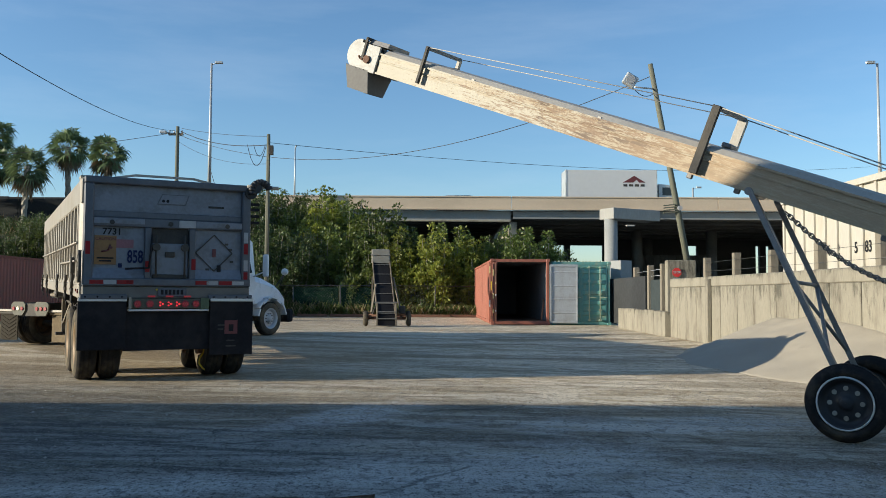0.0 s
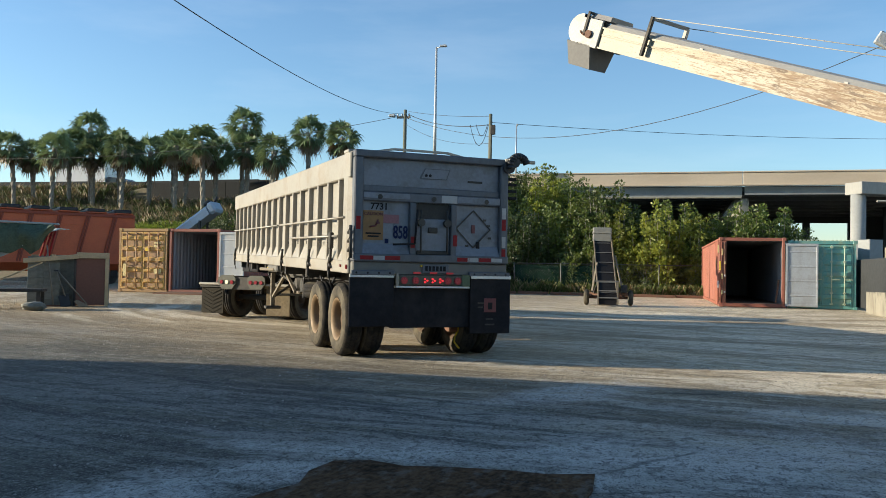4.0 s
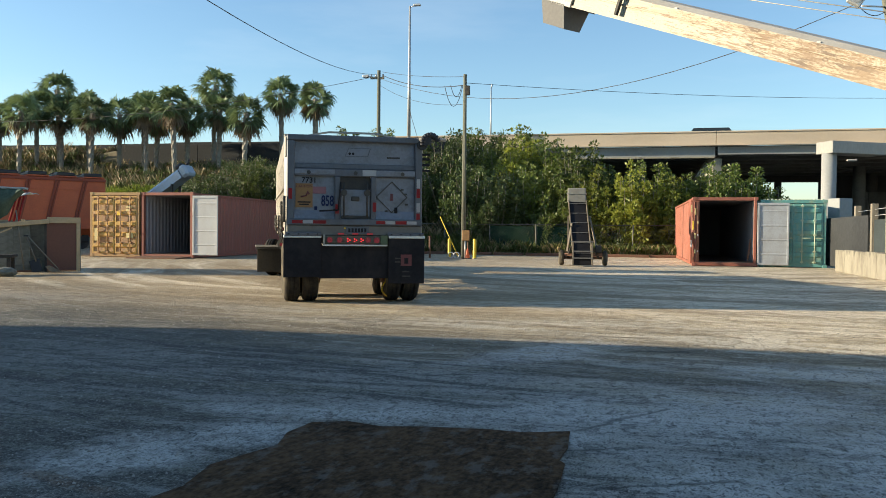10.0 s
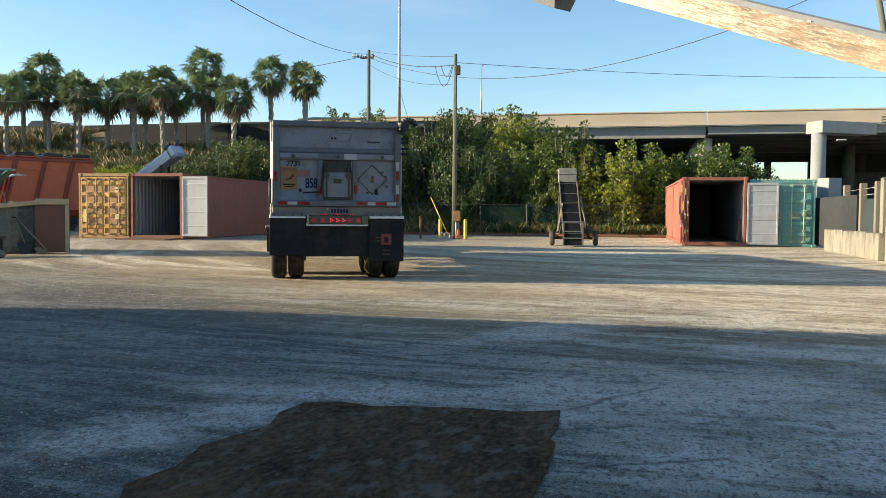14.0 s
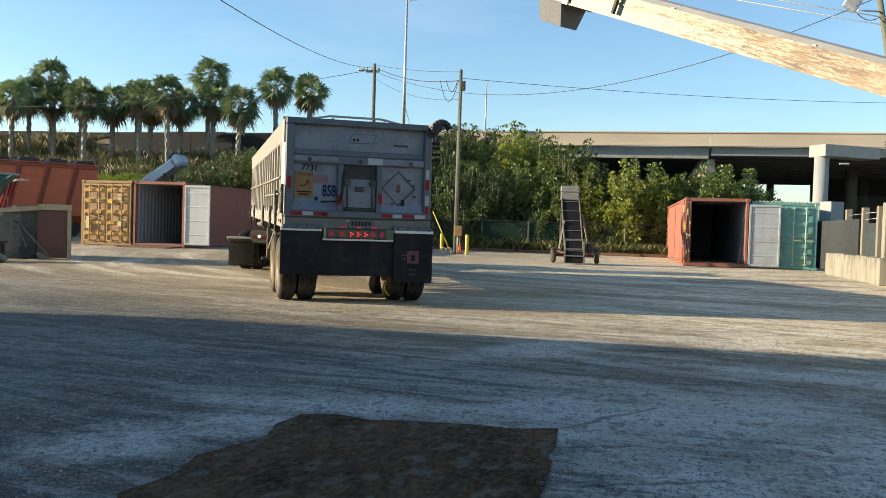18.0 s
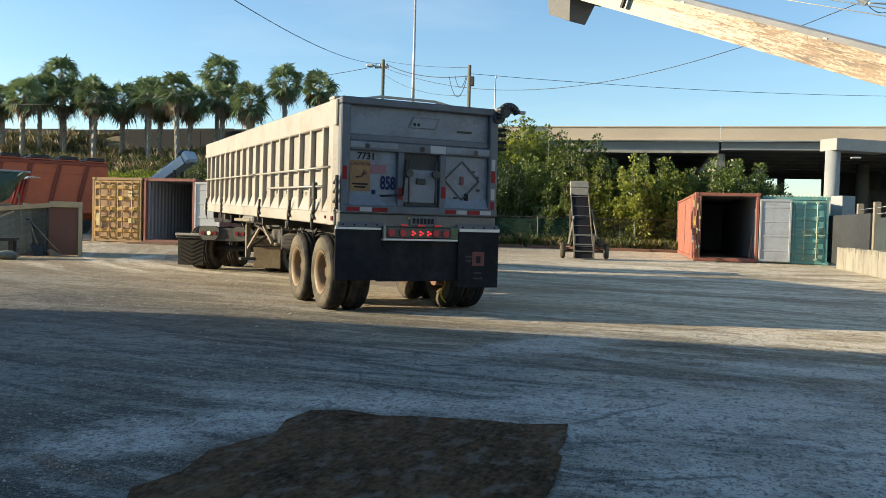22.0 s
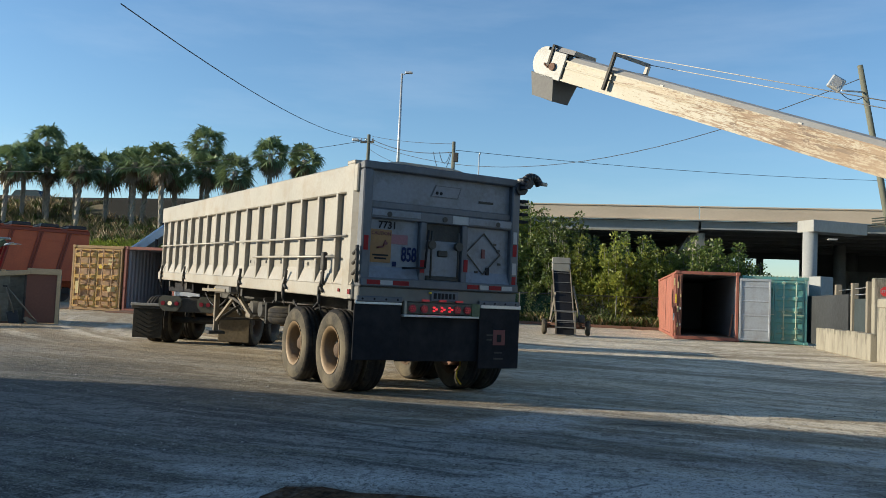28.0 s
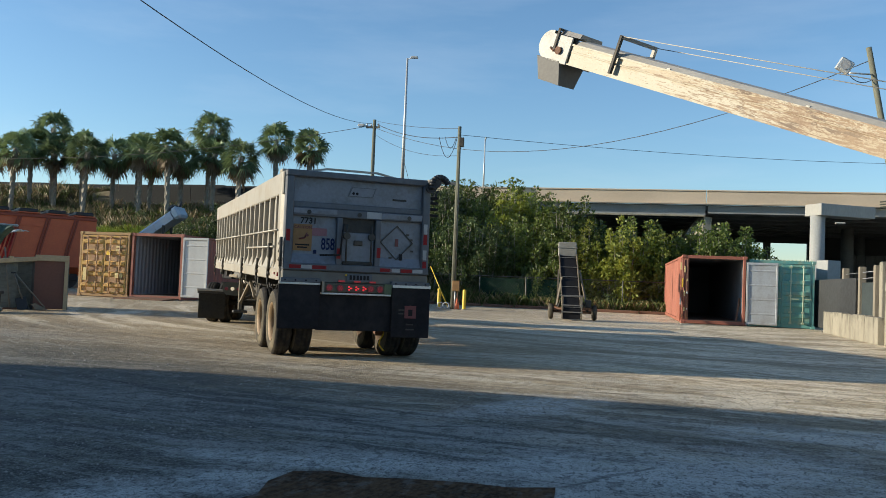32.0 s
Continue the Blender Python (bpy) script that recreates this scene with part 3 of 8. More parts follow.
M = dict(
    mould=mould_mat(),
    # stained concrete, darkened further to hold the shade under the deck
    soffit=mat("stained_shaded_soffit", (0.14, 0.14, 0.135), 0.9, 0, 0.2, 0.4, 8, 0.15, dirt=(0.06, 0.06, 0.058), dirt_amount=0.7, dirt_scale=0.3),
    dark_soil=mat("dark_shade_soil", (0.05, 0.045, 0.036), 0.95, 0, 0.3, 0.6, 9, 0.4),
    yard=ground_mat(),
    alu=mat("weathered_aluminium", (0.62, 0.62, 0.60), 0.42, 0.55, 0.10, 1.6, 30, 0.08, dirt=(0.36, 0.33, 0.28), dirt_amount=0.5, dirt_scale=1.4),
    alu_side=mat("dusty_white_aluminium", (0.305, 0.281, 0.236), 0.5, 0.15, 0.10, 1.2, 26, 0.06, dirt=(0.24, 0.195, 0.135), dirt_amount=0.75, dirt_scale=1.6, grime_lo=0.48, grime_hi=0.66),
    # tailgate tones darker and bluer than the sides, to carry its shade
    alu_rear=mat("shaded_tailgate_aluminium", (0.104, 0.112, 0.130), 0.5, 0.2, 0.18, 1.3, 22, 0.06, dirt=(0.06, 0.058, 0.056), dirt_amount=0.65, dirt_scale=2.6, stretch=(1, 1, 0.5)),
    alu_panel=mat("shaded_dented_panel", (0.180, 0.192, 0.222), 0.5, 0.15, 0.16, 1.6, 22, 0.08, dirt=(0.10, 0.10, 0.10), dirt_amount=0.75, dirt_scale=3.0, grime_lo=0.48, grime_hi=0.66),
    sticker=mat("faded_red_sticker", (0.22, 0.10, 0.115), 0.6),
    lens_dim=mat("dim_red_lens", (0.26, 0.02, 0.03), 0.3, 0, 0.05, bump=0),
    fence_wire=mat("dull_fence_wire", (0.10, 0.10, 0.095), 0.6, 0.3, 0.1),
    alu_bay=mat("pale_mill_sheet", (0.295, 0.275, 0.234), 0.5, 0.15, 0.12, 1.2, 26, 0.06, dirt=(0.23, 0.20, 0.15), dirt_amount=0.5, dirt_scale=0.9),
    steel=mat("dusty_frame_steel", (0.05, 0.048, 0.045), 0.7, 0.2, 0.25, 2, 30, 0.2, dirt=(0.145, 0.125, 0.095), dirt_amount=0.55, spec=0.25),
    rubber=mat("tyre_rubber", (0.03, 0.029, 0.028), 0.85, 0, 0.2, 3, 50, 0.25, dirt=(0.185, 0.155, 0.105), dirt_amount=0.8, dirt_scale=2.5, grime_lo=0.30, grime_hi=0.66, spec=0.12),
    tread=mat("dark_tyre_tread", (0.022, 0.021, 0.021), 0.85, 0, 0.25, 3, 50, 0.3, dirt=(0.11, 0.09, 0.06), dirt_amount=0.6, dirt_scale=4, spec=0.12),
    flap=mat("mudflap_rubber", (0.016, 0.016, 0.019), 0.8, 0, 0.25, 1.5, 20, 0.1, dirt=(0.06, 0.055, 0.05), dirt_amount=0.5, spec=0.12),
    rim_tan=mat("dusty_wheel_rim", (0.20, 0.132, 0.066), 0.6, 0.15, 0.25, 4, 40, 0.1, dirt=(0.12, 0.08, 0.045), dirt_amount=0.6, dirt_scale=4),
    rim_white=mat("grey_painted_rim", (0.50, 0.50, 0.50), 0.5, 0.3, 0.15, 4, 40, 0.1),
    black=mat("black_plastic", (0.014, 0.014, 0.016), 0.5, 0, 0.2),
    tractor=mat("white_tractor_paint", (0.72, 0.73, 0.74), 0.28, 0, 0.05, 2, 20, 0.02, dirt=(0.4, 0.38, 0.34), dirt_amount=0.25),
    glass=mat("dark_cab_glass", (0.02, 0.025, 0.03), 0.08, 0, 0.05, bump=0),
    red=mat("red_reflector", (0.24, 0.018, 0.02), 0.7, 0, 0.15, bump=0.05, dirt=(0.12, 0.05, 0.045), dirt_amount=0.5, dirt_scale=5, spec=0.15),
    white=mat("white_reflector", (0.36, 0.36, 0.365), 0.5, 0, 0.1, bump=0.05, dirt=(0.2, 0.19, 0.175), dirt_amount=0.5, dirt_scale=5),
    lamp_red=mat("red_lamp_lens", (0.16, 0.012, 0.014), 0.25, 0, 0.05, bump=0),
    lamp_on=mat("lit_red_lamp", (1.0, 0.04, 0.05), 0.3, 0, 0.02, bump=0, emit=0.42),
    lamp_white=mat("lit_white_lamp", (0.8, 0.66, 0.42), 0.3, 0, 0.02, bump=0, emit=0.35),
    yellow=mat("yellow_paint", (0.75, 0.50, 0.03), 0.5, 0, 0.12),
    sign_yellow=mat("faded_orange_sign", (0.25, 0.135, 0.045), 0.6, 0, 0.2, 4, 20, dirt=(0.14, 0.07, 0.035), dirt_amount=0.6, dirt_scale=5),
    blue_ink=mat("dark_blue_ink", (0.012, 0.02, 0.07), 0.8, bump=0, spec=0.15),
    ink=mat("black_ink", (0.02, 0.02, 0.022), 0.8, bump=0, spec=0.15),
    concrete=mat("weathered_concrete", (0.31, 0.28, 0.215), 0.85, 0, 0.18, 1.3, 30, 0.25, dirt=(0.11, 0.095, 0.07), dirt_amount=0.85, dirt_scale=2.2, stretch=(1, 1, 0.3), grime_lo=0.50, grime_hi=0.68),
    bridge_tan=mat("tan_painted_parapet", (0.58, 0.465, 0.335), 0.8, 0, 0.06, 0.25, 6, 0.1, dirt=(0.38, 0.30, 0.21), dirt_amount=0.4, dirt_scale=0.15, stretch=(1, 1, 2)),
    bridge_grey=mat("grey_bridge_concrete", (0.29, 0.295, 0.285), 0.85, 0, 0.1, 0.4, 8, 0.15, dirt=(0.2, 0.2, 0.19), dirt_amount=0.5, dirt_scale=0.3),
    boom_paint=flaking_mat(),
    boom_cover=mat("dull_galvanised_cover", (0.40, 0.375, 0.33), 0.6, 0.1, 0.12, 2, 26, 0.1, dirt=(0.28, 0.23, 0.17), dirt_amount=0.4),
    flap_tan=mat("dusty_tan_flap", (0.19, 0.15, 0.095), 0.9, 0, 0.3, 2, 20, 0.15, dirt=(0.11, 0.085, 0.055), dirt_amount=0.7, dirt_scale=2.2, spec=0.1),
    olive=mat("olive_light_box", (0.085, 0.082, 0.058), 0.7, 0, 0.2, 3, 30, 0.1),
    green_reflector=mat("dull_green_reflector", (0.07, 0.10, 0.05), 0.5, 0, 0.2),
    lamp_faint=mat("faint_red_lens", (0.40, 0.025, 0.03), 0.35, 0, 0.1, bump=0, emit=0.15),
    head_cream=mat("chalky_head_paint", (0.44, 0.425, 0.385), 0.6, 0, 0.10, 2, 26, 0.1, dirt=(0.26, 0.22, 0.165), dirt_amount=0.5, dirt_scale=4.0, grime_lo=0.52, grime_hi=0.68),
    leg_steel=mat("grey_leg_steel", (0.22, 0.21, 0.20), 0.55, 0.3, 0.2, 3, 30, 0.15),
    sand=mat("pale_sand", (0.37, 0.325, 0.25), 0.95, 0, 0.12, 1.5, 90, 0.45),
    wood=mat("grey_weathered_wood", (0.20, 0.175, 0.132), 0.85, 0, 0.2, 2, 30, 0.3, stretch=(1, 1, 0.2)),
    c_red=mat("faded_red_container", (0.30, 0.102, 0.066), 0.6, 0, 0.16, 0.8, 16, 0.1, dirt=(0.18, 0.07, 0.04), dirt_amount=0.8, dirt_scale=1.6, grime_lo=0.44, grime_hi=0.66),
    c_maroon=mat("brown_red_container", (0.275, 0.092, 0.062), 0.6, 0, 0.14, 0.8, 16, 0.1, dirt=(0.22, 0.105, 0.06), dirt_amount=0.6),
    c_teal=mat("teal_container", (0.13, 0.32, 0.29), 0.5, 0, 0.14, 0.8, 16, 0.1, dirt=(0.30, 0.33, 0.22), dirt_amount=0.65, dirt_scale=2.2, grime_lo=0.50, grime_hi=0.64),
    c_tealbar=mat("pale_green_bars", (0.40, 0.46, 0.33), 0.55, 0, 0.12),
    c_yellow=mat("mustard_container", (0.52, 0.31, 0.07), 0.65, 0, 0.14, 0.8, 16, 0.1, dirt=(0.40, 0.22, 0.13), dirt_amount=0.7, dirt_scale=5.0, grime_lo=0.46, grime_hi=0.62),
    sticker_cream=mat("faded_cream_sticker", (0.62, 0.50, 0.22), 0.6, 0, 0.2),
    c_mauve=mat("faded_mauve_panel", (0.35, 0.20, 0.10), 0.65, 0, 0.16, 1.5, 16, 0.1, dirt=(0.42, 0.26, 0.08), dirt_amount=0.8, dirt_scale=3.0, grime_lo=0.44, grime_hi=0.62),
    c_bluegrey=mat("dusty_blue_grey_door", (0.36, 0.38, 0.40), 0.55, 0, 0.12, 0.8, 16, 0.1, dirt=(0.24, 0.23, 0.21), dirt_amount=0.6, dirt_scale=2.5),
    screen_grey=mat("grey_green_screen", (0.046, 0.056, 0.057), 0.85, 0, 0.25, 2, 30, 0.1, spec=0.1),
    c_ylwframe=mat("brown_faded_frame", (0.34, 0.20, 0.085), 0.65, 0, 0.16, 1.5, 16, 0.1, dirt=(0.40, 0.25, 0.08), dirt_amount=0.6, dirt_scale=3.0),
    c_ylwbar=mat("brownish_yellow_bars", (0.40, 0.24, 0.10), 0.6, 0, 0.15, dirt=(0.25, 0.12, 0.08), dirt_amount=0.6),
    c_grey=mat("pale_grey_door", (0.53, 0.53, 0.51), 0.55, 0, 0.08, 0.8, 16, 0.1, dirt=(0.34, 0.31, 0.27), dirt_amount=0.4),
    c_in=mat("grey_container_inside", (0.21, 0.22, 0.245), 0.6, 0, 0.12, 0.8, 16, 0.1),
    c_dark=mat("dark_container_inside", (0.19, 0.19, 0.20), 0.7, 0, 0.12, 0.8, 16, 0.1),
    c_floor=mat("worn_container_floor", (0.16, 0.10, 0.07), 0.8, 0, 0.2),
    rust=mat("rusty_steel", (0.17, 0.085, 0.05), 0.8, 0.1, 0.3, 1.2, 14, 0.3, dirt=(0.09, 0.06, 0.045), dirt_amount=0.7),
    orange=mat("orange_hopper_paint", (0.52, 0.115, 0.038), 0.55, 0, 0.15, 0.6, 12, 0.1, dirt=(0.34, 0.07, 0.03), dirt_amount=0.6),
    cable=mat("black_cable", (0.02, 0.02, 0.02), 0.6, bump=0),
    galv=mat("galvanised_pole", (0.45, 0.46, 0.46), 0.45, 0.4, 0.08),
    grass=leaf_mat("dry_green_grass", (0.105, 0.11, 0.042), 0.3, 0.5),
    straw_pale=leaf_mat("pale_straw_stalks", (0.36, 0.275, 0.14), 0.3, 0.5),
    grass_dry=leaf_mat("straw_grass", (0.19, 0.138, 0.068), 0.3, 0.5),
    leaf=leaf_mat("shrub_leaves", (0.115, 0.148, 0.03), 0.4, 0.65),
    leaf2=leaf_mat("yellow_green_leaves", (0.205, 0.225, 0.034), 0.42, 0.6),
    leaf_bright=leaf_mat("bright_yellow_green_grass", (0.30, 0.34, 0.05), 0.4, 0.4),
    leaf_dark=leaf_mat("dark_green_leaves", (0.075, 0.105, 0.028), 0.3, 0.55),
    palm=leaf_mat("palm_fronds", (0.145, 0.195, 0.085), 0.3, 0.55),
    palm_dead=leaf_mat("dead_palm_fronds", (0.20, 0.145, 0.085), 0.2, 0.4),
    bark=mat("palm_bark", (0.27, 0.24, 0.19), 0.9, 0, 0.45, 2, 14, 0.5, stretch=(1, 1, 3)),
    soil=mat("slope_soil", (0.17, 0.13, 0.075), 0.95, 0, 0.35, 0.35, 5, 0.4, dirt=(0.11, 0.12, 0.045), dirt_amount=0.7, dirt_scale=0.35),
    shade_wall=mat("shade_and_joint_dark", (0.075, 0.073, 0.07), 0.9, 0, 0.2, 0.3, 6, 0.2),
    white_box=mat("white_box_panel", (0.60, 0.60, 0.59), 0.4, 0, 0.04),
    rail_white=mat("dirty_white_car_panel", (0.45, 0.425, 0.36), 0.6, 0, 0.08, 0.6, 14, 0.1, dirt=(0.36, 0.29, 0.2), dirt_amount=0.55, stretch=(1, 1, 0.35)),
    tarp=mat("dark_olive_tarp", (0.075, 0.105, 0.075), 0.75, 0, 0.35, 2, 20, 0.3, spec=0.15),
    plate=mat("rusty_plate", (0.072, 0.043, 0.022), 0.9, 0, 0.95, 2.2, 34, 0.8, dirt=(0.15, 0.135, 0.115), dirt_amount=0.5, dirt_scale=8.0, grime_lo=0.53, grime_hi=0.62, spec=0.06, stretch=(1.0, 0.5, 1)),
    gear_tan=mat("dusty_landing_gear", (0.16, 0.132, 0.092), 0.7, 0.1, 0.2, 3, 30, 0.1),
    wall_dark=mat("near_black_panel", (0.028, 0.030, 0.031), 0.95, 0, 0.4, 0.6, 8, 0.3),
    pole_wood=mat("dark_weathered_pole", (0.125, 0.125, 0.09), 0.9, 0, 0.25, 2, 30, 0.3, stretch=(1, 1, 0.15)),
    cap_grey=mat("pale_bearing_concrete", (0.33, 0.32, 0.29), 0.85, 0, 0.12, 0.6, 8, 0.15, dirt=(0.24, 0.24, 0.23), dirt_amount=0.5, dirt_scale=0.8, stretch=(1, 1, 0.4)),
    belt=mat("worn_black_belt", (0.018, 0.018, 0.02), 0.9, 0, 0.3, 2, 20, 0.2, spec=0.08),
    cheek=mat("grey_spout_sheet", (0.155, 0.15, 0.14), 0.7, 0.1, 0.15, 3, 26, 0.1, spec=0.2),
    screen_green=mat("dark_green_screen", (0.012, 0.035, 0.02), 0.85, 0, 0.3, 2, 20, 0.1, spec=0.1),
    # hull orange darkened to put the ribs' shading into their colour
    orange_dark=mat("shaded_hopper_rib", (0.24, 0.045, 0.018), 0.6, 0, 0.15, 0.6, 12, 0.1),
    flap_dusty=mat("dusty_tractor_flap", (0.045, 0.039, 0.029), 0.85, 0, 0.3, 2, 20, 0.1, dirt=(0.03, 0.028, 0.024), dirt_amount=0.6, dirt_scale=2, spec=0.1),
    sill_grey=mat("dirty_beige_sill", (0.15, 0.142, 0.125), 0.6, 0.1, 0.15, 1.5, 20, 0.06, dirt=(0.07, 0.06, 0.05), dirt_amount=0.6, dirt_scale=2.5),
    # rusty brown, taken darker for the shade deep inside the rims
    rim_dark=mat("rusty_shaded_disc", (0.075, 0.045, 0.024), 0.8, 0.1, 0.3, 4, 30, 0.1),
    pebble=mat("limestone_chips", (0.34, 0.32, 0.285), 0.9, 0, 0.2, 3, 40, 0, island=0.6, spec=0.1),
    asphalt=mat("asphalt", (0.06, 0.06, 0.06), 0.9, 0, 0.2),
    brick_wall=mat("building_wall", (0.45, 0.44, 0.42), 0.8),
    stop_red=mat("red_sign_face", (0.55, 0.03, 0.03), 0.4),
    car_dark=mat("dark_car_paint", (0.02, 0.022, 0.028), 0.25),
    car_silver=mat("silver_car_paint", (0.45, 0.46, 0.47), 0.3, 0.4),
    ledge=mat("brick_red_logo", (0.12, 0.028, 0.03), 0.5, bump=0),
)


# ---- mesh helpers ----
def add_box(bm, x0, x1, y0, y1, z0, z1, m=None, bevel=0.0):
    g = bmesh.ops.create_cube(bm, size=1.0)
    vs = g["verts"]
    for v in vs:
        v.co = Vector((x0 + (v.co.x + 0.5) * (x1 - x0), y0 + (v.co.y + 0.5) * (y1 - y0), z0 + (v.co.z + 0.5) * (z1 - z0)))
    if bevel:
        es = {e for v in vs for e in v.link_edges}
        r = bmesh.ops.bevel(bm, geom=list(es), offset=bevel, segments=1, affect="EDGES")
        vs = list({v for f in r["faces"] for v in f.verts} | {v for v in vs if v.is_valid})
    if m is not None:
        bmesh.ops.transform(bm, matrix=m, verts=vs)
    return vs


def add_cyl(bm, a, b, r, r2=None, n=12, caps=True):
    """A rod from a to b."""
    a, b = Vector(a), Vector(b)
    d = b - a
    g = bmesh.ops.create_cone(bm, cap_ends=caps, segments=n, radius1=r, radius2=r if r2 is None else r2, depth=d.length)
    q = d.to_track_quat("Z", "Y").to_matrix().to_4x4()
    bmesh.ops.transform(bm, matrix=Matrix.Translation((a + b) / 2) @ q, verts=g["verts"])
    for v in g["verts"]:
        for f in v.link_faces:
            f.smooth = len(f.verts) == 4
    return g["verts"]


def add_beam(bm, a, b, w, h, up=(0, 0, 1)):
    """A square bar from a to b, w wide and h high."""
    a, b = Vector(a), Vector(b)
    y = (b - a).normalized()
    x = y.cross(Vector(up)).normalized()
    z = x.cross(y)
    m = Matrix((x, y, z)).transposed().to_4x4()
    m.translation = a
    return add_box(bm, -w / 2, w / 2, 0, (b - a).length, -h / 2, h / 2, m)


def add_lathe(bm, prof, n=28, axis="X", at=(0, 0, 0), closed=False):
    """Rings of (along the axis, radius)."""
    rings = []
    for u, r in prof:
        ring = []
        for i in range(n):
            a = 2 * math.pi * i / n
            p = {"X": (u, r * math.cos(a), r * math.sin(a)), "Z": (r * math.cos(a), r * math.sin(a), u), "Y": (r * math.cos(a), u, r * math.sin(a))}[axis]
            ring.append(bm.verts.new(Vector(p) + Vector(at)))
        rings.append(ring)
    pairs = list(zip(rings, rings[1:]))
    if closed:
        pairs.append((rings[-1], rings[0]))
    for p, q in pairs:
        for i in range(n):
            f = bm.faces.new((p[i], p[(i + 1) % n], q[(i + 1) % n], q[i]))
            f.smooth = True


def add_prism(bm, outline, y0, y1):
    """An outline of (x, z), drawn out from y0 to y1."""
    a = [bm.verts.new((x, y0, z)) for x, z in outline]
    b = [bm.verts.new((x, y1, z)) for x, z in outline]
    k = len(outline)
    bm.faces.new(a)
    bm.faces.new(b[::-1])
    for i in range(k):
        bm.faces.new((a[i], b[i], b[(i + 1) % k], a[(i + 1) % k]))
    return a + b


def finish(bm, name, material):
    bmesh.ops.recalc_face_normals(bm, faces=bm.faces)
    me = bpy.data.meshes.new(name)
    bm.to_mesh(me)
    bm.free()
    for k in (material if isinstance(material, (list, tuple)) else [material]):
        me.materials.append(M[k])
    return me


def part(name, bm, material, parent, label=""):
    ob = new(name, finish(bm, name, material))
    ob.parent = parent
    return tagged(ob, label)


def thing(name, label, category, m=None, group="", kind=""):
    ob = new(name)
    if m is not None:
        ob.matrix_basis = m
    return tagged(ob, label, category, group, kind)


def solid(name, bm, material, label="", category="", kind="", group="", m=None):
    ob = new(name, finish(bm, name, material))
    if m is not None:
        ob.matrix_basis = m
    return tagged(ob, label, category, group, kind)


def BM():
    return bmesh.new()


def box_part(name, material, parent, x0, x1, y0, y1, z0, z1, bevel=0.0, label=""):
    bm = BM()
    add_box(bm, x0, x1, y0, y1, z0, z1, bevel=bevel)
    return part(name, bm, material, parent, label)


def rod_part(name, material, parent, a, b, r, label="", n=10):
    bm = BM()
    add_cyl(bm, a, b, r, n=n)
    return part(name, bm, material, parent, label)


def beam_part(name, material, parent, a, b, w, h, label=""):
    bm = BM()
    add_beam(bm, a, b, w, h)
    return part(name, bm, material, parent, label)


def share(name, src, parent, m):
    """One more piece on the mesh of src."""
    ob = new(name, src.data)
    ob.parent = parent
    ob.matrix_basis = m
    return ob


def writing(name, text, size, material, parent, m, squeeze=1.0):
    cu = bpy.data.curves.new(name, "FONT")
    cu.body, cu.size, cu.align_x, cu.align_y, cu.extrude = text, size, "CENTER", "CENTER", 0.002
    cu.offset = size * 0.018
    tmp = bpy.data.objects.new("tmp", cu)
    me = bpy.data.meshes.new_from_object(tmp)
    bpy.data.objects.remove(tmp)
    me.materials.append(M[material])
    ob = new(name, me)
    ob.parent = parent
    ob.matrix_basis = m @ Matrix.Diagonal((squeeze, 1, 1, 1))
    return ob

# ---- ground and large structure ----
bm = BM()
add_box(bm, -2500, 2500, -300, 4000, -0.5, 0)
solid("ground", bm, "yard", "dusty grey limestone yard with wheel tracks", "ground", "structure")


def slope_height(x, y):
    prof = ((46, 0), (48, 0.9), (53, 3.9), (60, 5.7), (66.9, 6.75), (67.4, 8.4), (100, 8.4))
    open_prof = ((46, 0), (48, 0.9), (53, 3.9), (60, 6.0), (66, 7.7), (70, 8.6), (100, 8.4))
    walled = float(np.interp(x, (-50, -46.5), (0, 1)))
    z = walled * float(np.interp(y, [p[0] for p in prof], [p[1] for p in prof])) + (1 - walled) * float(np.interp(y, [p[0] for p in open_prof], [p[1] for p in open_prof]))
    end = float(np.interp(x, (-14, -2), (1, 0)))
    z *= end * end * (3 - 2 * end)
    return z + (0.35 * noise.noise(Vector((x * 0.22, y * 0.22, 3))) + 0.12 * noise.noise(Vector((x * 0.9, y * 0.9, 7)))) * min(1, z)


def embankment():
    xs = [-900, -500, -300, -200, -150] + list(np.arange(-110, 1, 1.5))
    ys = list(np.arange(46, 66.0, 1.2)) + [66.4, 66.9, 67.4, 69, 70.5, 100]
    verts = [(x, y, slope_height(x, y) - 0.02) for x in xs for y in ys]
    k = len(ys)
    faces = [(i * k + j, (i + 1) * k + j, (i + 1) * k + j + 1, i * k + j + 1) for i in range(len(xs) - 1) for j in range(k - 1)]
    me = bpy.data.meshes.new("embankment")
    me.from_pydata(verts, [], faces)
    me.materials.append(M["soil"])
    for p in me.polygons:
        p.use_smooth = True
    tagged(new("embankment", me), "overgrown road embankment of dry grass and soil", "embankment", kind="structure")


embankment()


def retaining_wall():
    w = thing("wall_road", "dark retaining wall below the road", "wall", kind="structure")
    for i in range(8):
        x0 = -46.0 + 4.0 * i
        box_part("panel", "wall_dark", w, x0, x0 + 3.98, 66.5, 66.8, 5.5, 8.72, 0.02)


retaining_wall()


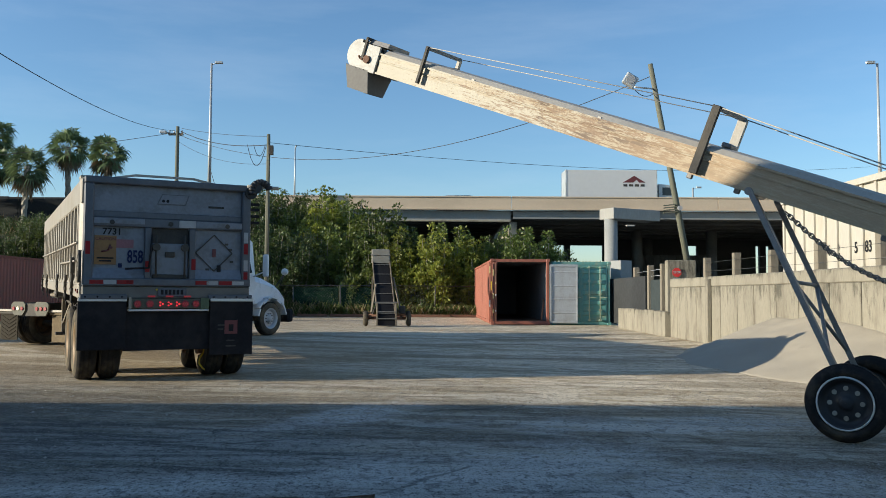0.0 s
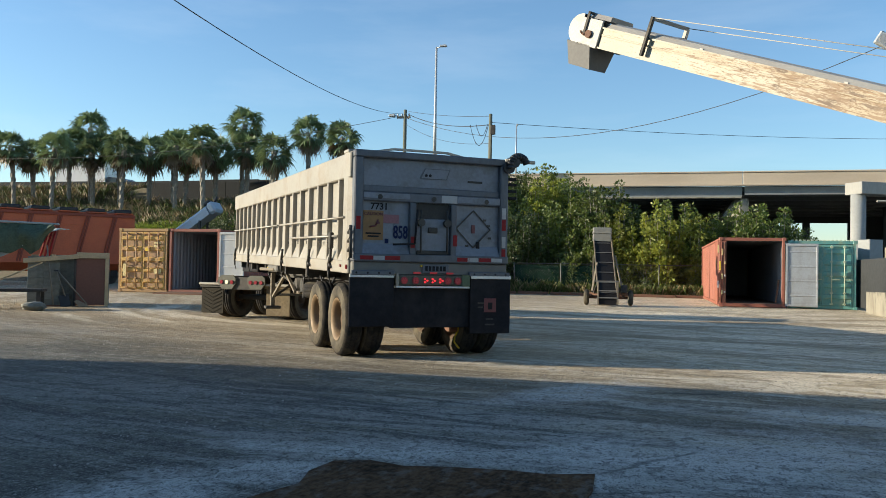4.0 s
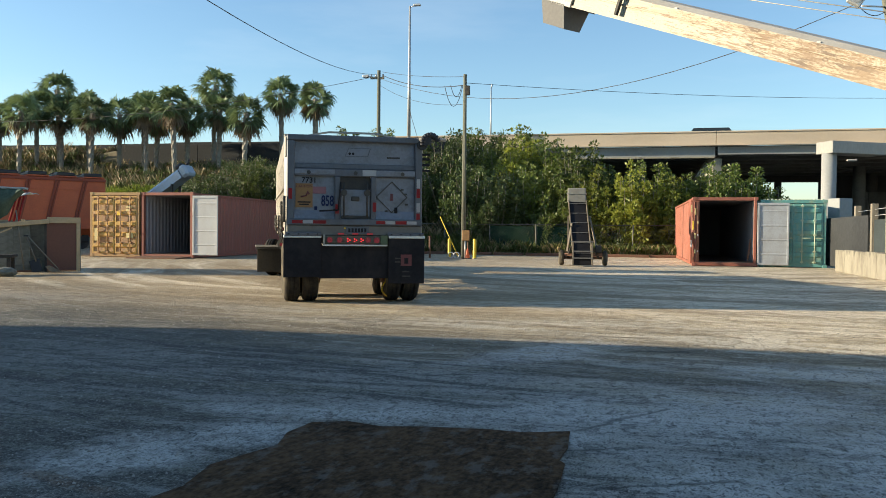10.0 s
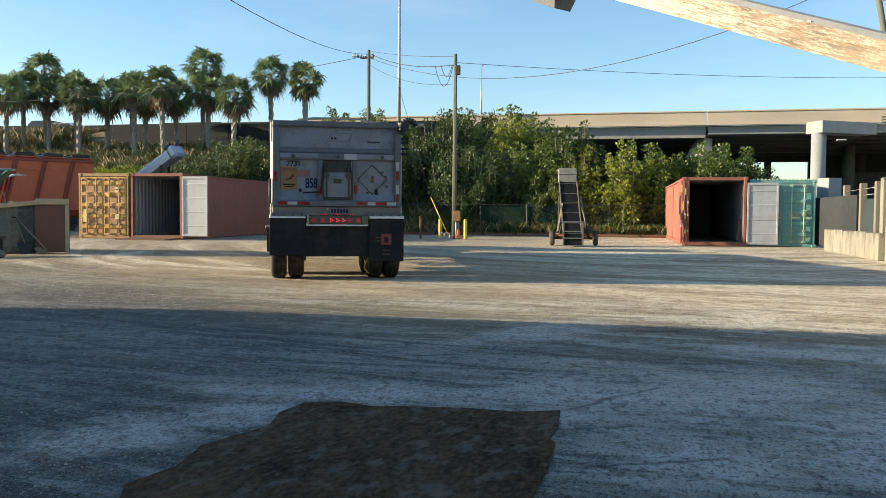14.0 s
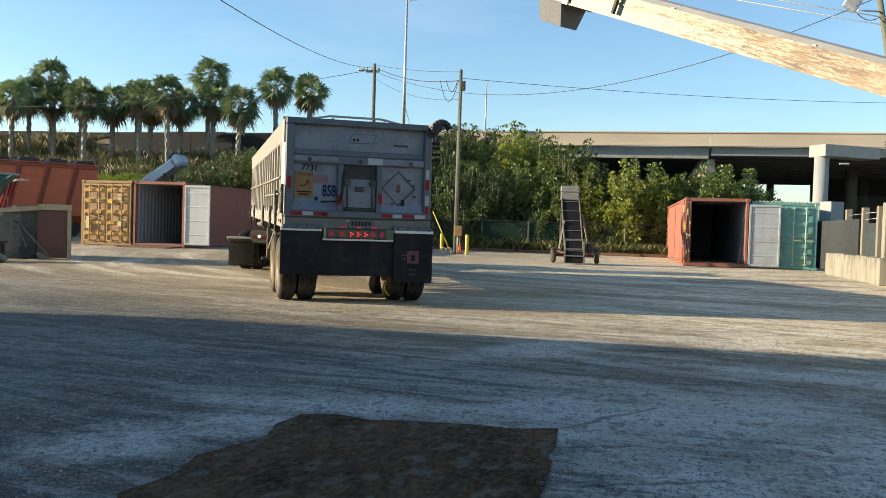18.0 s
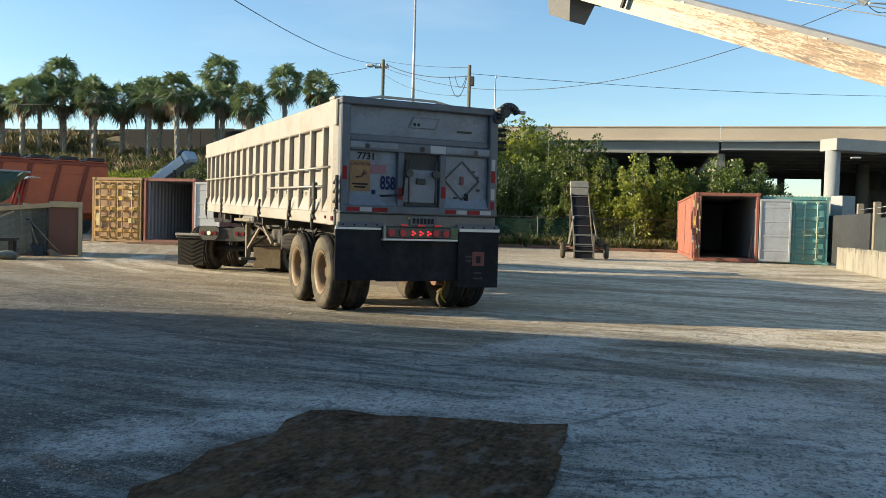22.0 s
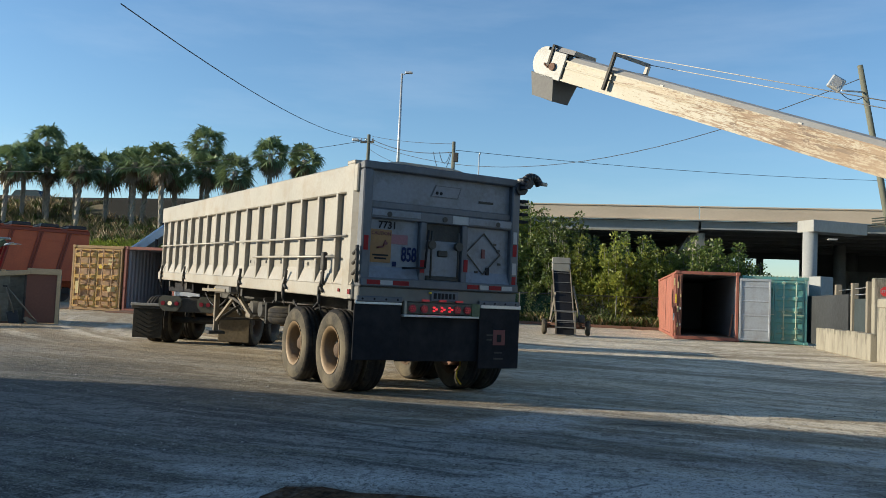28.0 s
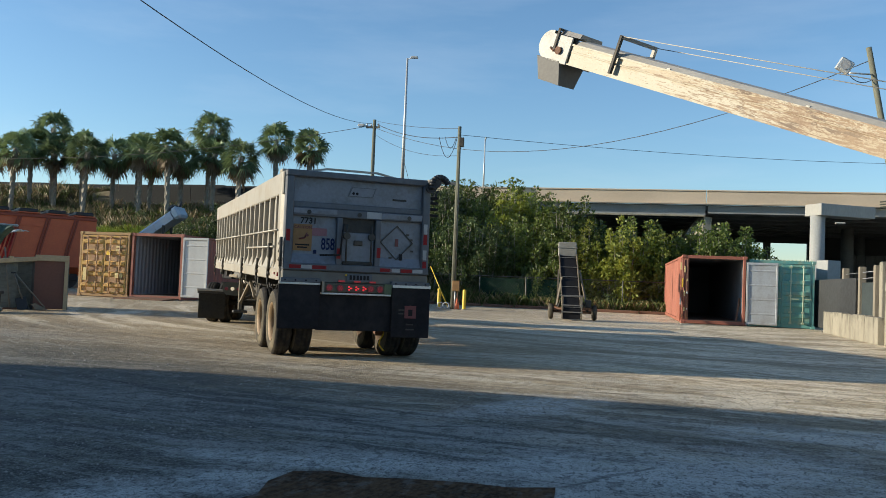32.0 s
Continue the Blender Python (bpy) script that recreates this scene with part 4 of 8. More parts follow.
def pebbles():
    """Loose stones on the near yard."""
    rng = random.Random(77)
    vs, fs = [], []
    for i in range(5000):
        y = 2.4 + 10.0 * rng.random() ** 1.6
        x = rng.uniform(-0.75, 0.62) * (y + 1.0)
        if -2.3 < x < -0.3 and y < 5.35:
            continue
        r = 0.0035 + 0.009 * rng.random() ** 3 * (0.6 + 0.07 * y)
        k = len(vs)
        a = rng.uniform(0, 6.28)
        c, s2 = math.cos(a) * r, math.sin(a) * r
        q = rng.uniform(0.7, 1.4)
        vs += [(x + c * q, y + s2 * q, 0), (x - s2, y + c, 0), (x - c * q, y - s2 * q, 0), (x + s2, y - c, 0), (x + c * 0.3, y + s2 * 0.3, r * rng.uniform(0.7, 1.2)), (x - c * 0.4, y - s2 * 0.4, r * rng.uniform(0.6, 1.1))]
        fs += [(k, k + 1, k + 4), (k + 1, k + 2, k + 5), (k + 1, k + 5, k + 4), (k + 2, k + 3, k + 5), (k + 3, k, k + 4), (k + 3, k + 4, k + 5)]
    me = bpy.data.meshes.new("pebbles")
    me.from_pydata(vs, [], fs)
    me.materials.append(M["pebble"])
    tagged(new("pebbles", me), "loose grey limestone chips strewn on the yard", "pebbles", kind="stuff")


pebbles()


def bridge():
    b = thing("road_bridge", "concrete highway bridge with a tan parapet", "bridge", kind="structure")
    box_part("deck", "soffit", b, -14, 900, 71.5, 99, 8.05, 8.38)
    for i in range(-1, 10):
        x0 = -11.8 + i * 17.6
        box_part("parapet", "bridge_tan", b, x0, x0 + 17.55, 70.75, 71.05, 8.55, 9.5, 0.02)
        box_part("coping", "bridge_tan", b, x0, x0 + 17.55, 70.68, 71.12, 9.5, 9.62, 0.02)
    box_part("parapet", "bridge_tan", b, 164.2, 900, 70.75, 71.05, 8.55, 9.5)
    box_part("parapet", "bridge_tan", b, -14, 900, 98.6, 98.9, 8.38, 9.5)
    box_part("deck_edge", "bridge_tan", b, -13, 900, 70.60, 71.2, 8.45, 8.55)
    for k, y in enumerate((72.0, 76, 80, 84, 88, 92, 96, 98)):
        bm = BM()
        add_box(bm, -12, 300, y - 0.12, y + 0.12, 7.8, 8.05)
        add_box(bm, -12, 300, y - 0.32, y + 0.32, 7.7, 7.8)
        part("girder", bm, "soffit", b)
    # hammerhead piers, skewed to the deck
    for x in (4.9, 40.0, 75):
        bm = BM()
        top = [(x + 0.30, 72.6), (x + 0.75, 71.5), (x + 1.40, 71.6), (x + 1.40, 97), (x + 0.30, 97)]
        low = [(x - 0.60, 72.8), (x + 0.70, 71.5), (x + 1.40, 71.6), (x + 1.40, 97), (x - 0.60, 97)]
        vt = [bm.verts.new((p, q, 7.47)) for p, q in top]
        vl = [bm.verts.new((p, q, 6.05)) for p, q in low]
        bm.faces.new(vt)
        bm.faces.new(vl[::-1])
        for i in range(5):
            bm.faces.new((vt[i], vt[(i + 1) % 5], vl[(i + 1) % 5], vl[i]))
        part("pier_cap", bm, "concrete", b)
        for y in (76, 85.5, 95):
            rod_part("column", "bridge_grey", b, (x + 0.7, y, 0), (x + 0.7, y, 6.1), 0.42, n=20)
    # left bottom flange toned warmer as if lit, and a drop in the girder depth at the joint
    box_part("edge_girder", "bridge_grey", b, -12, 5.75, 71.22, 71.5, 7.60, 8.44)
    box_part("edge_flange", "concrete", b, -12, 5.75, 71.1, 71.75, 7.48, 7.60)
    box_part("edge_girder", "bridge_grey", b, 5.95, 300, 71.22, 71.5, 7.86, 8.44)
    box_part("edge_flange", "bridge_grey", b, 5.95, 300, 71.1, 71.75, 7.75, 7.86)
    # the pier that stands clear of the deck, its cap set askew
    rod_part("column", "bridge_grey", b, (13.62, 67.7, 0), (13.62, 67.7, 7.42), 0.53, n=24)
    bm = BM()
    add_box(bm, -0.46, 4.6, -0.87, 0.87, 7.40, 8.30, pose(13.62, 67.7, 0, 0, 0, 30), 0.03)
    part("column_cap", bm, "cap_grey", b, "pale concrete cap set askew on the column")
    box_part("under_lamp", "cap_grey", b, 14.7, 15.4, 66.9, 67.2, 6.78, 6.92, 0.05)
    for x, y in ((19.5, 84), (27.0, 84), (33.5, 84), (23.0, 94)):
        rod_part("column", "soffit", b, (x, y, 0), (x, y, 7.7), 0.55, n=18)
    # closing walls under the far edge, coloured dark for the shade there, with gaps to the sky
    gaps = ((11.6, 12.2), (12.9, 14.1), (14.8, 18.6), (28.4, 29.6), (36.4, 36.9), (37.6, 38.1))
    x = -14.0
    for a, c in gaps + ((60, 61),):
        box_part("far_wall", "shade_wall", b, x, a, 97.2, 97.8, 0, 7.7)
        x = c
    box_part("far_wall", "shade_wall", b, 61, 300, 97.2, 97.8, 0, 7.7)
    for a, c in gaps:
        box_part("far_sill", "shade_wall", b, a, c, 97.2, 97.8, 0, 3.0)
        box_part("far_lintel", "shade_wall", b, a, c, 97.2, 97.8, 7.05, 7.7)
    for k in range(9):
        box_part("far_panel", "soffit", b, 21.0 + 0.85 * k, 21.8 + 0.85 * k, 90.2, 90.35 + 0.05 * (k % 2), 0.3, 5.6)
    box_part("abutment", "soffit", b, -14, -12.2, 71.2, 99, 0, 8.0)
    # dark sheet added on the ground to deepen the shade below the deck
    bm = BM()
    add_box(bm, -12, 300, 69.5, 110, 0.004, 0.03)
    solid("ground_under_bridge", bm, "dark_soil", "dark ground sheet under the bridge, toned for its shade", "ground", "structure")
    bm = BM()
    add_box(bm, -900, 900, 71.2, 98.6, 8.385, 8.42)
    solid("road", bm, "asphalt", "dark asphalt highway on the embankment and bridge", "road", "structure")
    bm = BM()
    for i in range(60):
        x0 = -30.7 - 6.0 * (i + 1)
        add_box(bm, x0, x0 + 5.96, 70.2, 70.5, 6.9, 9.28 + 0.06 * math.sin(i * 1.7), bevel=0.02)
    solid("wall_embankment", bm, "wall_dark", "dark panel wall along the embankment road", "wall", "structure")


bridge()


def street_light(x, y, z0, top, arm=1, r=0.17):
    s = thing("street_lamp", "tall galvanised street light pole beside the highway", "street lamp", pose(x, y, z0), "highway lights")
    bm = BM()
    add_cyl(bm, (0, 0, 0), (0, 0, top - z0), r, r * 0.5, 12)
    part("pole", bm, "galv", s)
    bm = BM()
    add_cyl(bm, (0, 0, top - z0 - 0.1), (arm * 0.5, -0.1, top - z0), 0.04, 0.04, 8)
    part("arm", bm, "galv", s)
    box_part("lamp_head", "galv", s, arm * 0.35, arm * 0.95, -0.28, 0.04, top - z0 - 0.05, top - z0 + 0.12, 0.03)


street_light(-19.3, 68.4, 7.8, 20.3)
street_light(-12.8, 71.4, 8.4, 13.9, 0.15, 0.09)
street_light(36.9, 70.2, 8.3, 21.1, -1)
street_light(29.5, 98.3, 8.4, 14.0)


def concrete_walls():
    w = thing("wall_low", "low stained concrete wall beside the containers", "wall", kind="structure")
    for i in range(5):
        y0 = 25.5 + i * 1.35
        box_part("panel", "mould", w, 6.75, 6.98, y0, y0 + 1.335, 0, 0.77 + 0.02 * (i % 2), 0.015)
    w = thing("wall_tall", "tall cast concrete retaining wall with vertical joints", "wall", kind="structure")
    widths = (0.75, 0.9, 1.0, 1.1, 0.85, 1.2, 1.05, 1.25, 1.1, 1.3, 1.15, 1.2, 1.3, 1.25, 1.2, 1.3)
    y1 = 25.48
    for i, k in enumerate(widths):
        y0 = y1 - k
        box_part("panel", "mould", w, 6.92, 7.25, y0 + 0.045, y1, 0, 1.50, 0.012)
        box_part("joint_fill", "shade_wall", w, 6.965, 7.2, y0 - 0.02, y0 + 0.04, 0, 1.44)
        y1 = y0
    box_part("cap", "mould", w, 6.915, 7.27, y1, 25.485, 1.503, 1.76, 0.02)
    box_part("pilaster", "mould", w, 6.80, 6.92, 21.55, 21.75, 0, 1.7, 0.02)
    box_part("end_panel", "concrete", w, 7.27, 8.1, 25.2, 25.42, 0, 1.72, 0.02)
    s = thing("concrete_upright", "tall concrete panel that carries a stop sign", "panel", pose(7.35, 27.4, 0))
    box_part("slab", "mould", s, 0, 0.95, 0, 0.3, 0, 2.42, 0.02)
    # dark screen with posts behind the low wall
    f = thing("screen_fence", "dark green screen fence between wooden posts", "fence")
    for y in (31.75, 29.6, 27.85):
        box_part("post", "wood", f, 7.25, 7.45, y - 0.1, y + 0.1, 0, 2.32, 0.01)
    box_part("screen", "screen_grey", f, 7.32, 7.36, 27.95, 29.5, 0.1, 1.8)
    box_part("screen", "wall_dark", f, 7.19, 7.23, 29.72, 36.0, 0.1, 1.95)
    for z in (1.95, 2.15):
        rod_part("wire", "galv", f, (7.34, 27.85, z), (7.34, 31.75, z - 0.04), 0.008, n=6)
    f = thing("post_fence", "grey wooden posts with wire on the concrete wall", "fence")
    ys = [24.0 - 2.4 * i for i in range(6)]
    for i, y in enumerate(ys):
        box_part("post", "wood", f, 7.5, 7.68, y - 0.09, y + 0.09, 0, 2.35 + 0.03 * math.sin(i * 2.1), 0.01)
    for z in (1.95, 2.2):
        rod_part("wire", "fence_wire", f, (7.49, ys[0], z), (7.49, ys[-1], z - 0.03), 0.004, n=6)
    box_part("backfill", "bridge_grey", thing("utility_cabinet", "grey concrete utility block beside the teal container", "block", pose(7.75, 37.5, 0, 0, 0, 33)), 0, 0.70, -0.32, 0.32, 0, 2.82, 0.02)


concrete_walls()


def stop_sign():
    s = thing("stop_sign", "red octagonal stop sign on the concrete panel", "sign", pose(7.66, 27.38, 2.02))
    bm = BM()
    r = 0.155
    add_prism(bm, [(r * math.cos(radians(22.5 + 45 * i)), r * math.sin(radians(22.5 + 45 * i))) for i in range(8)], -0.02, 0)
    part("face", bm, "stop_red", s)
    writing("lettering", "STOP", 0.105, "white", s, pose(0, -0.024, 0, 90))
    box_part("border_plate", "white", s, -0.12, 0.12, -0.012, 0.0, -0.22, -0.18)


stop_sign()


# unseen building, its outline fitted to the shadow over the near yard
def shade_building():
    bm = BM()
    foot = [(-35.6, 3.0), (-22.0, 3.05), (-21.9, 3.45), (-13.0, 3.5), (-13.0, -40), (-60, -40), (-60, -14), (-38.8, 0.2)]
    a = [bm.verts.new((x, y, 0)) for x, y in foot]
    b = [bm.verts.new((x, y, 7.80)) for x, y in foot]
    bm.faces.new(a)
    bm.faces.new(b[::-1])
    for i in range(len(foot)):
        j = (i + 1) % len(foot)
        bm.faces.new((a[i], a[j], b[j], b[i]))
    solid("warehouse_wall", bm, "brick_wall", "plain grey unseen building block that shades the near yard", "building", "structure")
    # second block, added out of view to shade the lower part of the shrubs
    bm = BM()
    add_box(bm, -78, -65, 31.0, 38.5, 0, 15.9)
    solid("warehouse_wall", bm, "brick_wall", "plain grey unseen block added to shade the low shrubs", "building", "structure")


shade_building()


# ---- shipping containers ----
def corrugated(bm, length, z0, z1, x, step=0.28, depth=0.036, flip=1):
    """A trapezoid-ribbed sheet along y at x."""
    pts = []
    y = 0.0
    while y < length - 1e-6:
        for dy, o in ((0, 0), (0.07, 0), (0.14, depth), (0.21, depth)):
            if y + dy <= length:
                pts.append((x + flip * o, y + dy))
        y += step
    pts.append((x, length))
    lo = [bm.verts.new((px, py, z0)) for px, py in pts]
    hi = [bm.verts.new((px, py, z1)) for px, py in pts]
    for i in range(len(pts) - 1):
        bm.faces.new((lo[i], lo[i + 1], hi[i + 1], hi[i]))


def door_leaf(name, parent, m, width, height, panel, bar, bars=True, inner=False, label="", field=None):
    """A door leaf in its own space: hinge at x = 0, leaf to +x, front to -y."""
    bm = BM()
    add_box(bm, 0, width, 0, 0.03, 0, height)
    ob = part(name, bm, field or panel, parent, label)
    ob.matrix_basis = m
    for z in (0.02, height - 0.10):
        box_part("door_edge", panel, ob, 0.0, width, -0.032, 0.0, z, z + 0.08, 0.006)
    for x in (0.0, width - 0.07):
        box_part("door_edge", panel, ob, x, x + 0.07, -0.034, 0.0, 0.1, height - 0.1, 0.006)
    k = 4 if inner else 5
    for i in range(k):
        z = 0.1 + (height - 0.2) * (i + 0.6) / k
        bm = BM()
        o, d = (0.035, 0.014) if inner else (0.11, 0.045)
        add_prism(bm, [(-0.0, -o), (-d, -o * 0.55), (-d, o * 0.55), (0.0, o)], 0.07, width - 0.07)
        bmesh.ops.transform(bm, matrix=Matrix(((0, 1, 0, 0), (1, 0, 0, 0), (0, 0, 1, z), (0, 0, 0, 1))), verts=bm.verts)
        part("door_rib", bm, panel, ob)
    if bars:
        for x in (width * 0.30, width * 0.72):
            bm = BM()
            add_cyl(bm, (x, -0.085, 0.03), (x, -0.085, height - 0.03), 0.022, n=8)
            for z in (0.08, 0.5, height * 0.48, height * 0.72, height - 0.1):
                add_box(bm, x - 0.05, x + 0.05, -0.105, 0.0, z - 0.03, z + 0.03)
            add_box(bm, x - 0.02, x + 0.30, -0.12, -0.09, 1.0, 1.04)
            part("locking_bar", bm, bar, ob)
    return ob


def container(label, m, L, body, inside, ajar, bar="c_grey", H=2.86):
    """Front at y = 0, x from 0 to 2.44."""
    W = 2.44
    c = thing("shipping_container", label, "container", m, "shipping containers")
    for name, x in (("side_wall", 0.04), ("side_wall", W - 0.076)):
        bm = BM()
        corrugated(bm, L - 0.3, 0.16, H - 0.1, x)
        ob = part(name, bm, body, c)
        ob.location.y = 0.15
        md = ob.modifiers.new("thick", "SOLIDIFY")
        md.thickness = 0.004
    for x in (0.10, W - 0.104):
        bm = BM()
        corrugated(bm, L - 0.3, 0.16, H - 0.1, x)
        ob = part("inner_lining", bm, inside, c)
        ob.location.y = 0.15
    box_part("end_wall", body, c, 0.08, W - 0.08, L - 0.08, L - 0.04, 0.16, H - 0.1)
    box_part("inner_end", inside, c, 0.12, W - 0.12, L - 0.14, L - 0.1, 0.17, H - 0.12)
    box_part("roof", body, c, 0.03, W - 0.03, 0.1, L - 0.1, H - 0.07, H - 0.03)
    box_part("ceiling_lining", inside, c, 0.1, W - 0.1, 0.15, L - 0.15, H - 0.13, H - 0.1)
    box_part("floor_board", "c_floor", c, 0.06, W - 0.06, 0.08, L - 0.08, 0.12, 0.17)
    for x in (0, W - 0.10):
        for y in (0, L - 0.14):
            box_part("corner_post", body, c, x, x + 0.10, y, y + 0.14, 0.1, H - 0.1, 0.01)
            for z in (0, H - 0.12):
                box_part("corner_casting", body, c, x - 0.01, x + 0.15, y - 0.012, y + 0.165, z, z + 0.125, 0.012)
    for y in (0.0, L - 0.12):
        box_part("header", body, c, 0.1, W - 0.1, y + 0.005, y + 0.115, H - 0.13, H - 0.005, 0.008)
        box_part("sill", body, c, 0.1, W - 0.1, y + 0.005, y + 0.115, 0.02, 0.15, 0.008)
    for x in (0.0, W - 0.08):
        box_part("bottom_rail", body, c, x, x + 0.08, 0.14, L - 0.14, 0.03, 0.16)
        box_part("top_rail", body, c, x + 0.005, x + 0.075, 0.14, L - 0.14, H - 0.1, H - 0.02)
    if not ajar:
        for k, x in enumerate((0.11, 1.225)):
            door_leaf("door", c, pose(x, 0.03, 0.14), 1.105, H - 0.28, "c_yellow" if body == "c_ylwframe" else body, bar, field="c_mauve" if body == "c_ylwframe" else None)
    return c


red = container("faded red steel shipping container with open doors", pose(2.0, 35.0, 0, 0, 0, 1.0), 12.19, "c_red", "c_dark", True, H=2.76)
door_leaf("door", red, pose(-0.03, 0.06, 0.10, 0, 0, 91), 1.15, 2.52, "c_red", "c_grey", label="rusty red door folded back along the side")
door_leaf("door", red, pose(2.47, -0.02, 0.07, 0, 0, -2), 1.17, 2.47, "c_bluegrey", "c_grey", bars=False, inner=True, label="pale grey inner face of the open door")
teal = container("teal green shipping container with closed doors", pose(4.58, 35.15, 0, 0, 0, 0.6), 12.19, "c_teal", "c_in", False, "c_tealbar", H=2.66)
ylw = container("mustard yellow shipping container with closed doors", pose(-23.9, 32.6, 0, 0, 0, 0.5), 6.06, "c_ylwframe", "c_in", False, "c_ylwbar")
opn = container("maroon shipping container standing open and empty", pose(-21.35, 32.65, 0, 0, 0, 0.8), 12.19, "c_maroon", "c_in", True)
door_leaf("door", opn, pose(2.47, -0.02, 0.14, 0, 0, 1), 1.17, 2.58, "c_grey", "c_grey", bars=False, inner=True, label="off-white inner face of the open door")
door_leaf("door", opn, pose(-0.03, 0.06, 0.14, 0, 0, 91), 1.15, 2.58, "c_maroon", "c_grey")
for x0, z0, w, h, k in ((1.36, 1.85, 0.22, 0.15, "yellow"), (0.24, 0.72, 0.24, 0.55, "sticker_cream"), (1.82, 0.85, 0.36, 0.22, "sticker_cream"), (1.80, 2.02, 0.22, 0.10, "sticker_cream"), (1.80, 2.18, 0.34, 0.08, "sticker_cream")):
    box_part("sticker", k, ylw, x0, x0 + w, -0.030, -0.022, z0, z0 + h)
tooth = box_part("roof_rib", "c_tealbar", teal, 0.12, 0.19, 0.0, 0.16, 2.655, 2.70, 0.01)
for i in range(1, 16):
    share("roof_rib", tooth, teal, pose(0.145 * i, 0, 0))
# edge of the folded door: two rods, keepers and worn stickers
box_part("door_jamb", "c_red", red, 0.11, 0.26, -0.01, 0.05, 0.14, 2.62, 0.008)
for x in (-0.03, 0.07, 0.20):
    rod_part("lock_rod", "rust" if x > 0.1 else "c_red", red, (x, -0.035, 0.2), (x, -0.035, 2.58), 0.020, n=8)
for x, z, h, k in ((-0.05, 2.15, 0.30, "sticker_cream"), (0.02, 1.45, 0.36, "yellow"), (0.10, 2.05, 0.26, "sticker_cream"), (0.20, 1.70, 0.10, "sticker_cream"), (0.10, 1.10, 0.22, "sticker_cream"), (-0.05, 0.75, 0.28, "c_grey"), (0.20, 1.20, 0.08, "c_grey"), (0.10, 0.50, 0.16, "sticker_cream"), (0.02, 0.25, 0.12, "rust"), (0.20, 0.55, 0.08, "c_grey")):
    box_part("keeper", k, red, x - 0.025, x + 0.03, -0.062, -0.052, z, z + h, 0.004)
beam_part("dunnage_bar", "rust", red, (2.15, 0.25, 0.2), (2.30, 0.6, 1.1), 0.06, 0.04)
bm = BM()
add_box(bm, 0, 2.3, -1.3, 0, 0, 0.05, pose(0, 0, 0, 1.5, 0, 0))
solid("loading_ramp", bm, "rust", "rusty steel ramp plate before the open container", "ramp", m=pose(-21.25, 32.6, 0.03, 0, 0, 0.8))


# ---- the dump trailer and its tractor ----
def tyre_wheel(name, parent, m, r=0.525, w=0.27, rim="rim_tan", dual=False, face=-1, label="", rim_r=0.30):
    """A wheel on an axle along x; face says which way its open side looks."""
    hub = part(name, _tyre(r, w, rim_r), ("rubber", "tread"), parent, label)
    hub.matrix_basis = m
    bm = BM()
    s = face
    h = w / 2
    deep = 0.10 if name == "steer_wheel" else 0.19
    add_lathe(bm, [(s * (h - 0.005), rim_r + 0.01), (s * (h - 0.008), rim_r - 0.012), (s * (h - 0.03), rim_r - 0.028), (s * (h - 0.05), rim_r - 0.05), (s * (h - deep), rim_r - 0.06)], 28)
    part("rim", bm, rim, hub)
    bm = BM()
    add_lathe(bm, [(s * (h - deep), rim_r - 0.06), (s * (h - deep - 0.005), 0.19), (s * (h - deep + 0.02), 0.13), (s * (h - deep + 0.07), 0.10), (s * (h - deep + 0.10), 0.075), (s * (h - deep + 0.10), 0.001)], 28)
    part("rim_disc", bm, "rim_white" if name == "steer_wheel" else "rim_dark", hub)
    nut = None
    for i in range(10):
        q = pose(0, 0.145 * math.cos(i * math.pi / 5), 0.145 * math.sin(i * math.pi / 5))
        if nut is None:
            nut = rod_part("wheel_nut", "steel", hub, (s * (h - deep - 0.01), 0, 0), (s * (h - deep + 0.05), 0, 0), 0.014, n=6)
            nut.matrix_basis = q
        else:
            share("wheel_nut", nut, hub, q)
    return hub


def _tyre(r, w, rim_r):
    bm = BM()
    h = w / 2
    add_lathe(bm, [(-h + 0.02, rim_r), (-h, rim_r + 0.04), (-h - 0.012, (r + rim_r) / 2), (-h + 0.01, r - 0.04), (-h + 0.04, r - 0.008), (-h + 0.075, r), (-0.045, r), (-0.04, r - 0.012), (-0.03, r - 0.012), (-0.025, r),
                   (0.025, r), (0.03, r - 0.012), (0.04, r - 0.012), (0.045, r), (h - 0.075, r), (h - 0.04, r - 0.008), (h - 0.01, r - 0.04), (h + 0.012, (r + rim_r) / 2), (h, rim_r + 0.04), (h - 0.02, rim_r)], 40, closed=True)
    for f in bm.faces:
        c = f.calc_center_median()
        f.material_index = 1 if math.hypot(c.y, c.z) > r - 0.03 else 0
    return bm


WHEELS = []
trailer = thing("dump_trailer", "long ribbed aluminium dump trailer with black mudflaps, dusty", "trailer")
TL = 11.3


